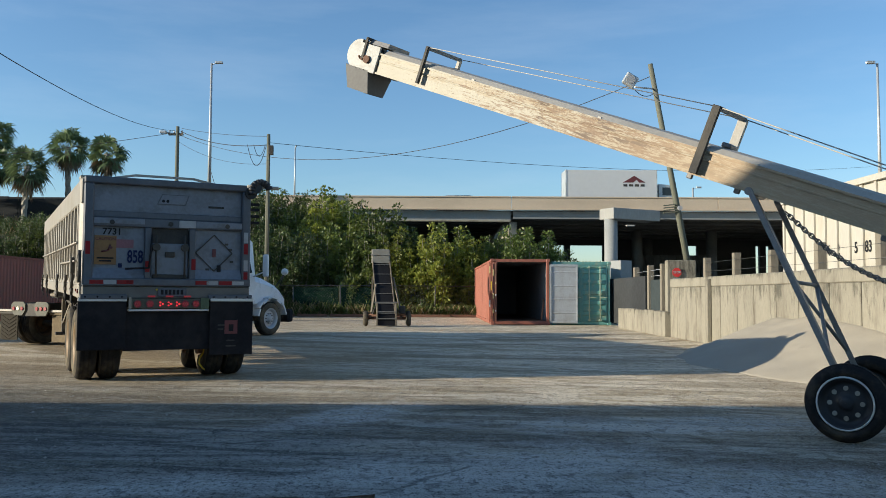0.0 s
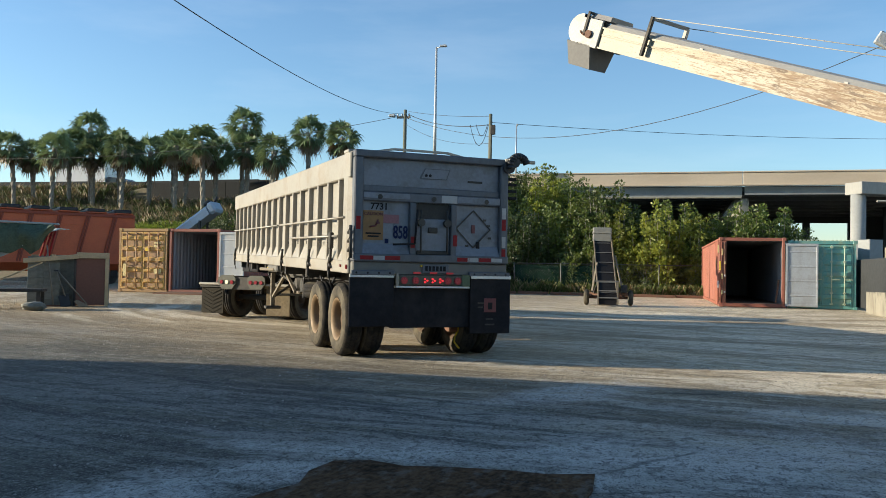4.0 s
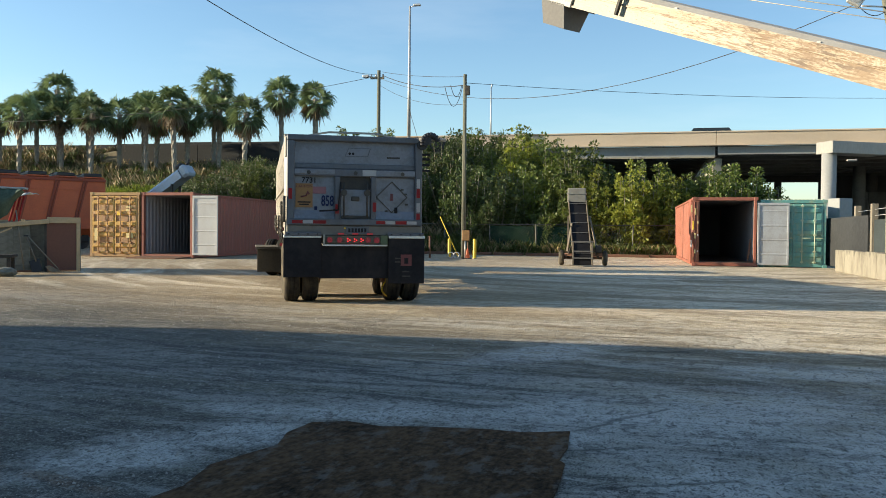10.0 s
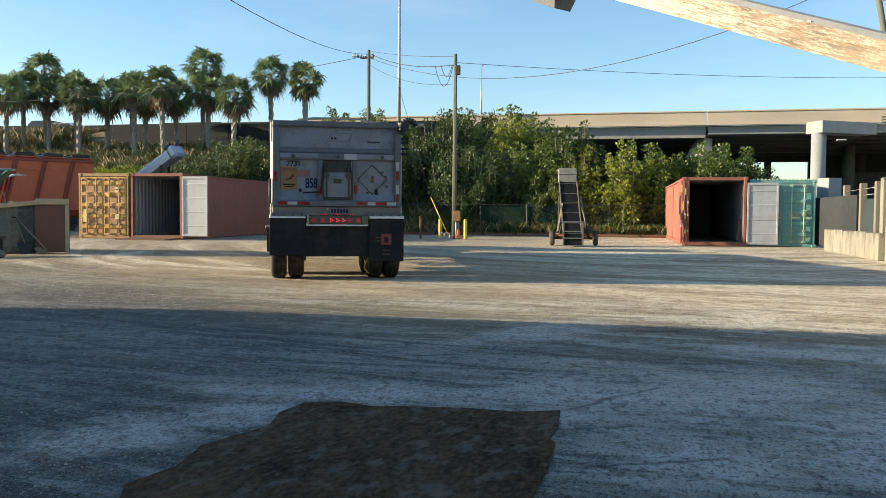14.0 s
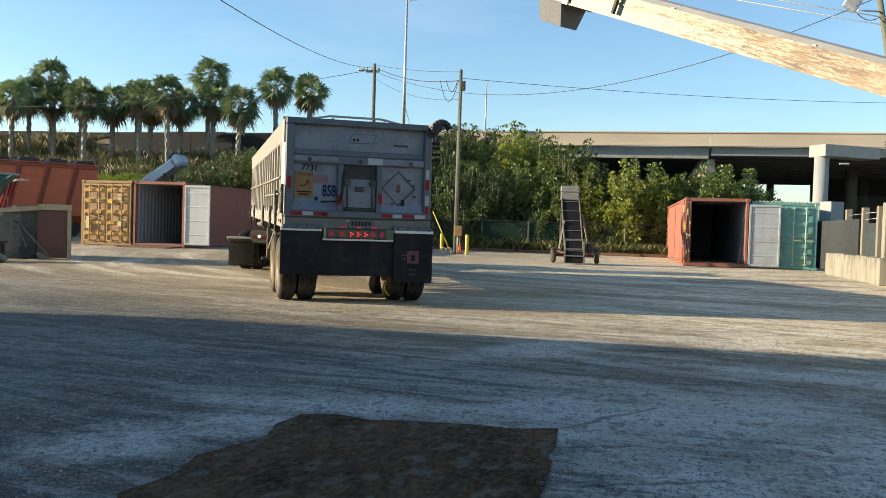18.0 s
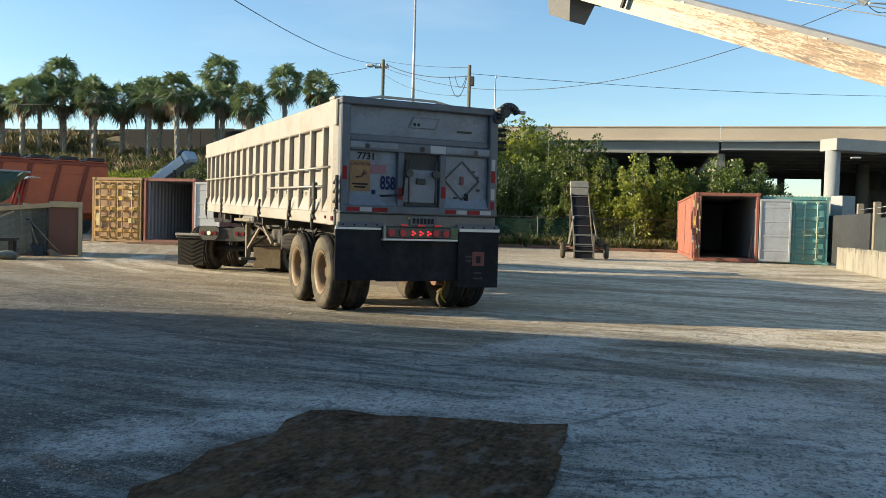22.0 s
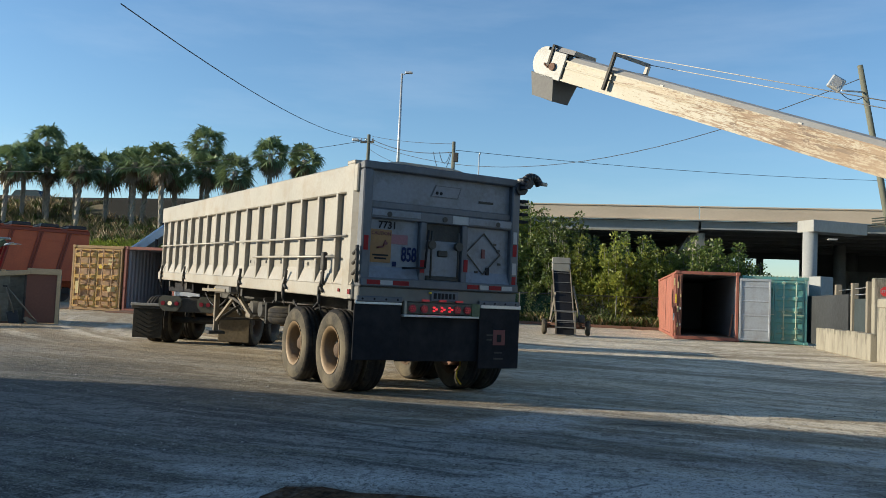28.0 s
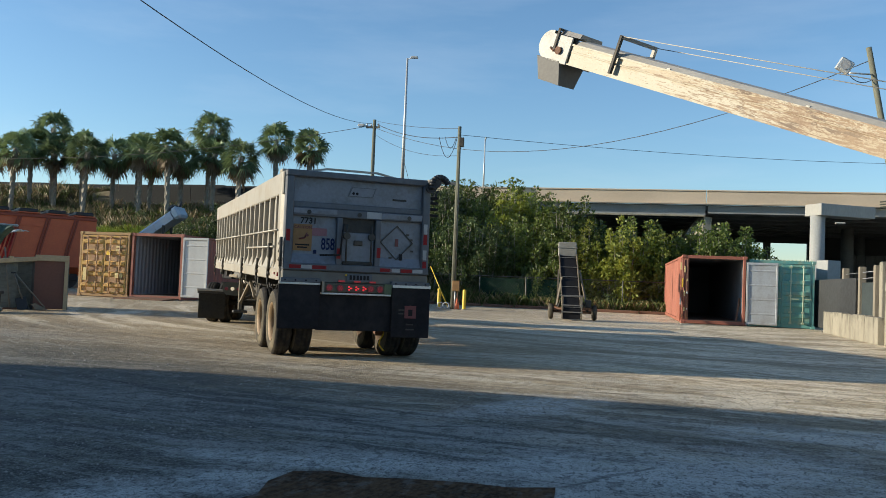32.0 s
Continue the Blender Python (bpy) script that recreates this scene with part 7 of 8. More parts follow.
for ob, t0, x0, z in (
        (box_truck("white box truck with a dark red mark on its side", 8.0, "white_box", "car_silver", 2.75, logo=True), 0.0, 14.7, 8.42),
        (box_truck("plain white box truck on the highway", 5.85, "white_box", "car_dark", 2.2, low=0.62), 6.0, -9.2, 8.42),
        (box_truck("stake bed truck with pale rails and an orange cab", 5.2, "alu_side", "orange", 2.05, crates=True, low=0.78), 9.0, 0.1, 8.42),
        (car("dark saloon car on the highway", "car_dark", 1.75, 5.3), 10.0, 5.9, 8.42),
        (car("dark van on the highway", "car_dark", 1.8, 5.0), 31.0, 14.4, 8.42),
        (car("low dark car on the highway", "car_dark", 1.42), 31.0, -2.9, 8.42),
        (car("low silver car on the highway", "car_silver", 1.45), 17.0, 18.3, 8.42),
        (car("silver car on the highway", "car_silver", 1.55), 0.0, 1.7, 8.42),
        (car("dark car on the highway", "car_dark", 1.6), 8.0, 18.7, 8.42),
        (car("dark car on the highway", "car_dark", 1.7), 16.0, -8.5, 8.42)):
    TRAFFIC.append((ob, 74.0, z, t0, x0, 28.5 if t0 == 9.0 else V))


# ---- poles and wires ----
def wire(name, a, b, sag, r=0.014, n=22):
    a, b = Vector(a), Vector(b)
    cu = bpy.data.curves.new(name, "CURVE")
    cu.dimensions, cu.bevel_depth, cu.bevel_resolution = "3D", r, 1
    sp = cu.splines.new("POLY")
    sp.points.add(n)
    for i in range(n + 1):
        f = i / n
        p = a.lerp(b, f) - Vector((0, 0, 4 * sag * f * (1 - f)))
        sp.points[i].co = (*p, 1)
    tmp = bpy.data.objects.new("tmp", cu)
    me = bpy.data.meshes.new_from_object(tmp)
    bpy.data.objects.remove(tmp)
    me.materials.append(M["cable"])
    return tagged(new(name, me), "black overhead cable between utility poles", "cable", "overhead cables")


def utility_pole(x, y, top, r=0.13, lean=(0, 0), label="weathered wooden utility pole with cables", z0=0.0):
    p = thing("utility_pole", label, "pole", pose(x, y, z0), "utility poles")
    bm = BM()
    add_cyl(bm, (0, 0, -0.2), (lean[0], lean[1], top - z0), r * 1.15, r * 0.8, 14)
    part("shaft", bm, "pole_wood", p)
    return p


P1, P2, PR = Vector((-16.4, 51.0, 11.5)), Vector((-8.25, 39.0, 8.75)), Vector((7.75, 31.0, 9.9))
p = utility_pole(P1.x, P1.y, P1.z)
box_part("cross_arm", "wood", p, -0.55, 0.35, -0.06, 0.06, 10.95, 11.08, 0.01)
for dx in (-0.5, -0.2, 0.28):
    rod_part("insulator", "galv", p, (dx, 0, 11.08), (dx, 0, 11.25), 0.05)
rod_part("lamp_arm", "galv", p, (-0.1, 0, 11.0), (-0.75, -0.1, 11.15), 0.035)
box_part("lamp_head", "galv", p, -1.05, -0.65, -0.22, 0.02, 11.05, 11.22, 0.03)
p = utility_pole(P2.x, P2.y, P2.z, 0.10)
box_part("meter_box", "sign_yellow", p, -0.02, 0.33, -0.22, -0.08, 0.85, 1.35, 0.02)
rod_part("conduit", "galv", p, (0.12, -0.13, 0.0), (0.12, -0.13, 0.9), 0.035)
rod_part("conduit", "rust", p, (0.24, -0.13, 0.0), (0.24, -0.13, 0.9), 0.03)
rod_part("conduit", "pole_wood", p, (0.05, -0.13, 1.3), (0.05, -0.13, 8.2), 0.025)
box_part("bracket", "steel", p, 0.02, 0.25, -0.16, 0.0, 7.75, 8.2, 0.02)
# hanging loops of cable on that pole
bm = BM()
for k in range(10):
    f0, f1 = k / 10, (k + 1) / 10
    for w, d, dx in ((0.9, 1.0, -1.0), (0.55, 0.55, -0.7)):
        add_cyl(bm, (dx + w * f0, 0, 8.25 - 4 * d * f0 * (1 - f0)), (dx + w * f1, 0, 8.25 - 4 * d * f1 * (1 - f1)), 0.014, n=5)
part("cable_loop", bm, "cable", p)
p = utility_pole(9.55, 31.0, 9.95, 0.115, (-1.8, 0), "leaning grey wooden pole behind the concrete wall with a floodlight")
for k in range(4):
    beam_part("bracket_slat", "pole_wood", p, (-1.38, -0.12, 4.32 + 0.09 * k), (-0.86, -0.12, 4.38 + 0.09 * k), 0.03, 0.045)
rod_part("insulator", "white", p, (-0.78, -0.2, 4.5), (-0.78, -0.1, 4.5), 0.09, n=12)
rod_part("lamp_arm", "galv", p, (-1.62, 0, 9.0), (-2.5, -0.5, 8.95), 0.03)
fl = box_part("floodlight", "galv", p, -3.05, -2.45, -0.95, -0.65, 8.85, 9.40, 0.05, "grey box floodlight")
fl.matrix_basis = Matrix.Translation((-2.75, -0.8, 9.1)) @ pose(0, 0, 0, 0, 32, 0) @ Matrix.Diagonal((0.8, 0.8, 0.8, 1)) @ Matrix.Translation((2.75, 0.8, -9.1))
rod_part("lens", "white", fl, (-2.75, -0.97, 9.13), (-2.75, -0.94, 9.13), 0.20, n=20)
bm = BM()
for k in range(8):
    f0, f1 = k / 8, (k + 1) / 8
    add_cyl(bm, (-2.6 + 0.95 * f0, -0.7 + 0.7 * f0, 8.85 - 0.8 * f0 * (1 - f0)), (-2.6 + 0.95 * f1, -0.7 + 0.7 * f1, 8.85 - 0.8 * f1 * (1 - f1)), 0.014, n=5)
part("lamp_cord", bm, "cable", p)

wire("overhead_cable", P1 + Vector((-0.2, 0, -0.25)), (-9.6, 14.0, 6.6), 0.62, 0.012)
wire("overhead_cable", P1 + Vector((0, 0, -0.5)), PR + Vector((0.05, 0, -0.4)), 2.3, 0.014)
wire("overhead_cable", P1 + Vector((0.2, 0, -0.3)), P2 + Vector((0, 0, -0.5)), 0.35, 0.02)
wire("overhead_cable", P1 + Vector((0.2, 0, -0.1)), P2 + Vector((0, 0, -0.1)), 0.12, 0.012)
wire("overhead_cable", P1 + Vector((0.0, 0, -0.9)), P2 + Vector((0, 0, -1.4)), 0.45, 0.010)
wire("overhead_cable", P2 + Vector((0, 0, -0.4)), (36.0, 70.0, 12.2), 0.8, 0.012)
wire("overhead_cable", P1 + Vector((-0.3, 0, -0.4)), (-60.0, 56.0, 10.0), 1.2, 0.016)


# ---- fence and yard furniture at the back ----
def chain_fence():
    f = thing("chain_link_fence", "sagging chain link fence before the bushes", "fence")
    x0, x1, y, h = -19.0, 2.2, 47.0, 1.75
    n = 9
    for i in range(n):
        x = x0 + (x1 - x0) * i / (n - 1)
        rod_part("post", "fence_wire", f, (x, y, 0), (x + 0.03 * math.sin(i), y, h), 0.035, n=8)
    rod_part("top_rail", "fence_wire", f, (x0, y, h - 0.03), (x1, y, h - 0.03), 0.02, n=6)
    bm = BM()
    s = 0.16
    k = int((x1 - x0) / s)
    for i in range(k):
        x = x0 + i * s
        for d in (1, -1):
            xa, xb = x, x + d * h
            add_cyl(bm, (xa, y + 0.03, 0.02), (min(max(xb, x0), x1), y + 0.03, 0.02 + abs(min(max(xb, x0), x1) - xa)), 0.0022, n=3, caps=False)
    for xa, xb in ((-8.4, -5.9), (-5.75, -3.2)):
        box_part("green_screen", "screen_green", f, xa, xb, y + 0.06, y + 0.075, 0.2, 1.62)
    ob = part("wire_mesh", bm, "fence_wire", f)
    tagged(ob, kind="stuff")


chain_fence()


def timber_edging():
    e = thing("timber_edging", "weathered brown timbers laid along the fence foot", "edging")
    rng = random.Random(5)
    x = -13.0
    while x < 1.6:
        k = rng.uniform(1.6, 2.6)
        bm = BM()
        add_box(bm, 0, k, -0.09, 0.09, 0, 0.15, pose(x, 45.9, 0, 0, 0, rng.uniform(-2, 2)), 0.015)
        part("timber", bm, "rust", e)
        x += k + rng.uniform(0.02, 0.15)


timber_edging()


def bollard(x, y, h=0.95):
    b = thing("bollard", "yellow painted steel bollard beside the pole", "bollard", pose(x, y, 0), "yellow bollards")
    bm = BM()
    add_lathe(bm, [(0, 0.085), (h - 0.05, 0.085), (h - 0.01, 0.06), (h, 0.001)], 16, "Z")
    part("tube", bm, "yellow", b)
    bm = BM()
    add_lathe(bm, [(0, 0.13), (0.03, 0.12), (0.035, 0.085)], 16, "Z")
    part("footing", bm, "concrete", b)


bollard(-8.98, 39.2)
bollard(-7.62, 38.6)
g = thing("guy_wire", "yellow guarded guy wire beside the pole", "cable")
rod_part("guard", "yellow", g, (-8.45, 38.9, 0.05), (-9.55, 39.6, 2.0), 0.018)
rod_part("strand", "cable", g, (-9.55, 39.6, 2.0), (-11.6, 41.0, 7.6), 0.012, n=6)
g = thing("traffic_cone", "small orange traffic cone at the pole's foot", "cone", pose(-7.98, 38.7, 0))
bm = BM()
add_lathe(bm, [(0.03, 0.12), (0.5, 0.03), (0.52, 0.001)], 16, "Z")
part("cone", bm, "orange", g)
box_part("base", "black", g, -0.17, 0.17, -0.17, 0.17, 0, 0.03, 0.01)
for dx in (0, 0.28):
    g = thing("hose_reel", "small grey hoop beside the bollard", "hoop", pose(-8.75 + dx, 38.5, 0.17), "grey hoops")
    bm = BM()
    add_lathe(bm, [(-0.02, 0.15), (0.02, 0.15), (0.02, 0.12), (-0.02, 0.12)], 18, "Y", closed=True)
    part("ring", bm, "galv", g)
g = thing("standpipe", "short rusty pipe post beside the pole", "pipe", pose(-9.9, 39.0, 0))
rod_part("pipe", "rust", g, (0, 0, 0), (0, 0, 1.0), 0.05)
rod_part("cap", "rust", g, (0, 0, 1.0), (0, 0, 1.06), 0.065)


M["cover_grey"] = mat("grey_dented_cover", (0.24, 0.23, 0.195), 0.6, 0.1, 0.12, 3, 24, 0.1, dirt=(0.2, 0.17, 0.13), dirt_amount=0.5)


def portable_conveyor():
    c = thing("portable_conveyor", "small dark portable belt conveyor on two wheels, tilted up", "conveyor", pose(-2.2, 33.0, 0, 0, 0, 3))
    lo, hi = Vector((0, -0.9, 0.25)), Vector((-0.3, 1.5, 2.75))
    for s in (-0.35, 0.35):
        beam_part("side_rail", "gear_tan", c, lo + Vector((s, 0, 0.03)), hi + Vector((s, 0, 0.03)), 0.035, 0.12)
    bm = BM()
    add_beam(bm, lo, hi, 0.66, 0.03)
    part("belt", bm, "belt", c)
    for k in range(6):
        q = lo.lerp(hi, (k + 0.6) / 6.4)
        box_part("cleat", "cheek", c, q.x - 0.33, q.x + 0.33, q.y - 0.05, q.y - 0.02, q.z + 0.01, q.z + 0.033)
    bm = BM()
    add_box(bm, -0.37, 0.37, -0.25, 0.30, -0.24, 0.34, pose(hi.x, hi.y, hi.z), 0.03)
    part("head_cover", bm, "cover_grey", c, "pale dented head cover")
    box_part("cover_lip", "cover_grey", c, hi.x - 0.40, hi.x + 0.40, hi.y - 0.28, hi.y + 0.32, hi.z + 0.10, hi.z + 0.14, 0.01)
    for x in (-0.36, 0.33):
        box_part("hopper_side", "belt", c, x - 0.03, x + 0.06, -1.05, -0.25, 0.10, 0.52, 0.02)
    box_part("hopper_front", "belt", c, -0.36, 0.36, -1.05, -1.00, 0.06, 0.44, 0.02)
    for x0, x1, z in ((-0.52, 0.40, 0.92), (-0.36, 0.40, 0.56), (-0.40, 0.40, 0.30)):
        box_part("cross_bar", "cheek", c, x0, x1, -1.10, -1.05, z, z + 0.045, 0.006)
    for x in (-0.36, 0.36):
        box_part("upright", "gear_tan", c, x - 0.03, x + 0.03, -1.09, -1.05, 0.06, 0.96, 0.006)
    rod_part("axle", "rust", c, (-0.95, 0.1, 0.30), (0.95, 0.1, 0.30), 0.05)
    for z in (0.46, 0.40):
        rod_part("tie_bar", "rust", c, (-0.72, -0.1, z), (0.74, -0.1, z + 0.02), 0.025, n=8)
    for s in (-1, 1):
        w = part("wheel", _tyre(0.30, 0.18, 0.17), ("rubber", "rubber"), c)
        w.matrix_basis = pose(s * 0.84, 0.1, 0.30)
        bm = BM()
        add_lathe(bm, [(-s * 0.02, 0.18), (s * 0.05, 0.16), (s * 0.03, 0.08), (s * 0.06, 0.05), (s * 0.06, 0.001)], 18)
        part("rim", bm, "rust", w)
        beam_part("strut", "gear_tan", c, (s * 0.60, 0.1, 0.3), (s * 0.42 - 0.2, 0.9, 1.95), 0.06, 0.06)
        beam_part("strut", "steel", c, (s * 0.60, 0.1, 0.3), (s * 0.40 - 0.05, -0.4, 0.75), 0.06, 0.06)
    beam_part("brace", "gear_tan", c, (-0.62, 0.0, 0.55), (-0.46, 0.3, 1.65), 0.07, 0.05)
    box_part("motor", "steel", c, 0.46, 0.72, -0.3, 0.1, 0.5, 0.8, 0.04)


portable_conveyor()


# ---- left side: bunker, tarp, hopper wagon, covered conveyor ----
def bunker():
    b = thing("material_bunker", "grey block bunker with a brown end panel, topped with boards", "bunker", pose(-16.0, 21.3, 0, 0, 0, 37))
    n = 0
    first = None
    for r in range(7):
        for c in range(3):
            x0 = -2.12 + c * 0.42 + (0.1 if r % 2 else 0) * 0
            z0 = r * 0.205
            if first is None:
                bm = BM()
                add_box(bm, 0, 0.416, 0, 0.2, 0, 0.202, bevel=0.005)
                first = part("block", bm, "shade_block", b)
                first.location = (x0, 0, z0)
            else:
                share("block", first, b, pose(x0, 0.004 * ((r * 3 + c) % 3), z0))
    box_part("mortar", "shade_block", b, -2.12, -0.87, 0.008, 0.18, 0, 1.42)
    box_part("end_panel", "brown_panel", b, -0.86, -0.06, 0.0, 0.05, 0.02, 1.42, 0.006, "brown painted sheet panel")
    box_part("edge_post", "pale_wood", b, -0.06, 0.04, -0.03, 0.10, 0, 1.55, 0.006)
    box_part("side_wall", "shade_block", b, -0.05, 0.06, 0.1, 2.2, 0, 1.40, 0.01)
    box_part("back_wall", "shade_block", b, -2.2, 0.06, 2.2, 2.4, 0, 1.5, 0.01)
    bm = BM()
    add_box(bm, -2.2, -0.86, -0.05, 2.1, -0.02, 0.02, pose(0, 0, 1.55, 0, -6.0, 0), 0.006)
    add_box(bm, -2.25, -0.80, -0.10, -0.055, -0.10, 0.03, pose(0, 0, 1.57, 0, -6.0, 0), 0.01)
    part("top_sheet", bm, "pale_wood", b, "pale dusty sheet over the blocks")
    box_part("dark_post", "steel", b, -0.90, -0.84, -0.02, 0.06, 0, 1.46)
    box_part("header_board", "pale_wood", b, -0.84, 0.05, -0.06, 0.02, 1.40, 1.57, 0.008)
    for k in range(5):
        box_part("top_board", "pale_wood", b, -0.84 + 0.175 * k, -0.675 + 0.175 * k, 0.02, 2.1, 1.47 + 0.01 * (k % 2), 1.53, 0.006)
    s = thing("shovel", "black-handled shovel leaning on the bunker", "shovel", pose(-16.72, 20.42, 0, 0, 0, 37))
    rod_part("shaft", "wood", s, (0, 0, 0.3), (-0.25, 0.16, 1.0), 0.018)
    bm = BM()
    add_box(bm, -0.06, 0.06, -0.02, 0.02, -0.02, 0.02, pose(-0.27, 0.17, 1.03, 0, 0, 0))
    part("grip", bm, "black", s)
    bm = BM()
    add_box(bm, -0.14, 0.14, -0.015, 0.015, 0.0, 0.36, pose(0.03, -0.02, 0.0, -12, -14, 0), 0.01)
    part("blade", bm, "black", s)
    s = thing("rake", "long wooden rake handle leaning on the bunker", "rake", pose(-17.0, 20.28, 0, 0, 0, 37))
    rod_part("shaft", "wood", s, (0, 0, 0.02), (-0.22, 0.2, 1.75), 0.02)
    box_part("head", "rust", s, -0.2, 0.2, -0.03, 0.03, 0.0, 0.05)
    s = thing("broom", "broom lying against the bunker's foot", "broom", pose(-16.42, 20.5, 0, 0, 0, 37))
    rod_part("shaft", "wood", s, (0.3, -0.1, 0.08), (-0.5, 0.3, 1.0), 0.02)
    bm = BM()
    add_prism(bm, [(-0.05, 0.16), (0.05, 0.2), (0.36, 0.02), (0.10, 0.0)], -0.1, 0.06)
    part("bristles", bm, "wood", s)


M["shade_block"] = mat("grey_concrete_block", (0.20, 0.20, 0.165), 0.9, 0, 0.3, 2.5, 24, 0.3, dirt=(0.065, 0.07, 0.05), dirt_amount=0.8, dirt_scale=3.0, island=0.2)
M["brown_panel"] = mat("brown_sheet_panel", (0.17, 0.075, 0.05), 0.7, 0, 0.15, 1.5, 16, 0.1)
M["pale_wood"] = mat("pale_sunlit_wood", (0.50, 0.38, 0.22), 0.8, 0, 0.2, 3, 30, 0.3, stretch=(1, 0.2, 1))
M["canvas"] = mat("pale_lit_canvas", (0.38, 0.40, 0.38), 0.9, 0, 0.2, 3, 20, 0.3)
M["blue_grey"] = mat("pale_blue_sheet", (0.40, 0.45, 0.50), 0.5, 0.2, 0.1, 1, 12, 0.1)
bunker()


def tarp_rack():
    t = thing("tarp_rack", "green tarp slung over a wooden rack", "tarp", pose(-18.0, 20.5, 0, 0, 0, 30))
    for x in (-1.6, 0.55):
        for y in (0.0, 1.8):
            box_part("post", "pale_wood", t, x, x + 0.1, y, y + 0.1, 0, 2.25 if x < 0 else 1.5, 0.01)
    bm = BM()
    nx, ny = 18, 10
    grid = []
    for i in range(nx + 1):
        row = []
        for j in range(ny + 1):
            u, v = i / nx, j / ny
            x = -1.8 + 2.5 * u
            y = -0.25 + 2.3 * v
            z = 2.42 - 0.12 * u - 0.5 * math.sin(math.pi * u) * (1 - v) ** 2 - 0.75 * max(0, 0.35 - v) * (1 + math.sin(5.5 * u)) + 0.05 * noise.noise(Vector((x * 2.5, y * 2.5, 1)))
            row.append(bm.verts.new((x, y, z)))
        grid.append(row)
    for i in range(nx):
        for j in range(ny):
            f = bm.faces.new((grid[i][j], grid[i + 1][j], grid[i + 1][j + 1], grid[i][j + 1]))
            f.smooth = True
    ob = part("tarp", bm, "canvas", t)
    ob.modifiers.new("thick", "SOLIDIFY").thickness = 0.012
    bm = BM()
    xs = (-1.8, -0.9, -0.5, -0.2, 0.02, 0.25, 0.42, 0.68)
    zs = (1.25, 1.55, 1.50, 1.68, 1.48, 1.62, 1.98, 2.28)
    rows = []
    for i in range(41):
        x = -1.8 + 2.48 * i / 40
        foot = float(np.interp(x, xs, zs))
        row = []
        for j in range(15):
            v = j / 14
            y = -0.27 - 0.30 * math.sin(math.pi * min(1.0, v * 1.1)) * (0.6 + 0.4 * math.sin(2.2 * x)) + 0.10 * noise.noise(Vector((x * 4.5, v * 1.6, 2))) + 0.04 * math.sin(17 * x + 3 * v)
            row.append(bm.verts.new((x, y, 2.38 + (foot - 2.38) * v)))
        rows.append(row)
    for p, q in zip(rows, rows[1:]):
        for j in range(14):
            f = bm.faces.new((p[j], q[j], q[j + 1], p[j + 1]))
            f.smooth = True
    # pale lip added to stand for the sunlit band along the tarp's top
    lip = BM()
    add_box(lip, -1.85, 0.72, -0.32, -0.22, 2.37, 2.43, pose(0, 0, 0, 0, 1.5, 0), 0.02)
    part("tarp_lip", lip, "canvas", t, "pale upper edge toned as sunlit")
    ob = part("drape", bm, "tarp", t, "dark green hanging drape")
    ob.modifiers.new("thick", "SOLIDIFY").thickness = 0.012
    for k in range(3):
        rod_part("red_strap", "red", t, (0.1 + k * 0.12, 0.4, 1.2), (0.35 + k * 0.1, 0.5, 2.2), 0.03)
    c = thing("timber_bench", "dark timber bench with boards beside the bunker", "bench", pose(-16.75, 18.95, 0, 0, 0, 30))
    box_part("top", "steel", c, -1.2, 0.45, -0.35, 0.35, 0.46, 0.54, 0.01)
    for x in (-1.1, 0.3):
        for y in (-0.3, 0.22):
            box_part("leg", "steel", c, x, x + 0.09, y, y + 0.09, 0, 0.46)
    beam_part("leaning_board", "pale_wood", c, (-1.2, 0.3, 0.55), (0.3, 0.35, 1.25), 0.14, 0.03)
    c = thing("sack", "limp grey sack lying on the ground", "sack", pose(-15.95, 18.35, 0.0, 0, 0, 30))
    bm = BM()
    bmesh.ops.create_icosphere(bm, subdivisions=4, radius=0.5)
    for v in bm.verts:
        k = 1 + 0.22 * noise.noise(v.co * 3.0) + 0.16 * noise.noise(v.co * 9.0)
        v.co = Vector((v.co.x * 0.62 * k, v.co.y * 0.42 * k, max(0.0, 0.11 + v.co.z * 0.24 * k)))
    for f in bm.faces:
        f.smooth = True
    part("cloth", bm, "shade_block", c)


tarp_rack()


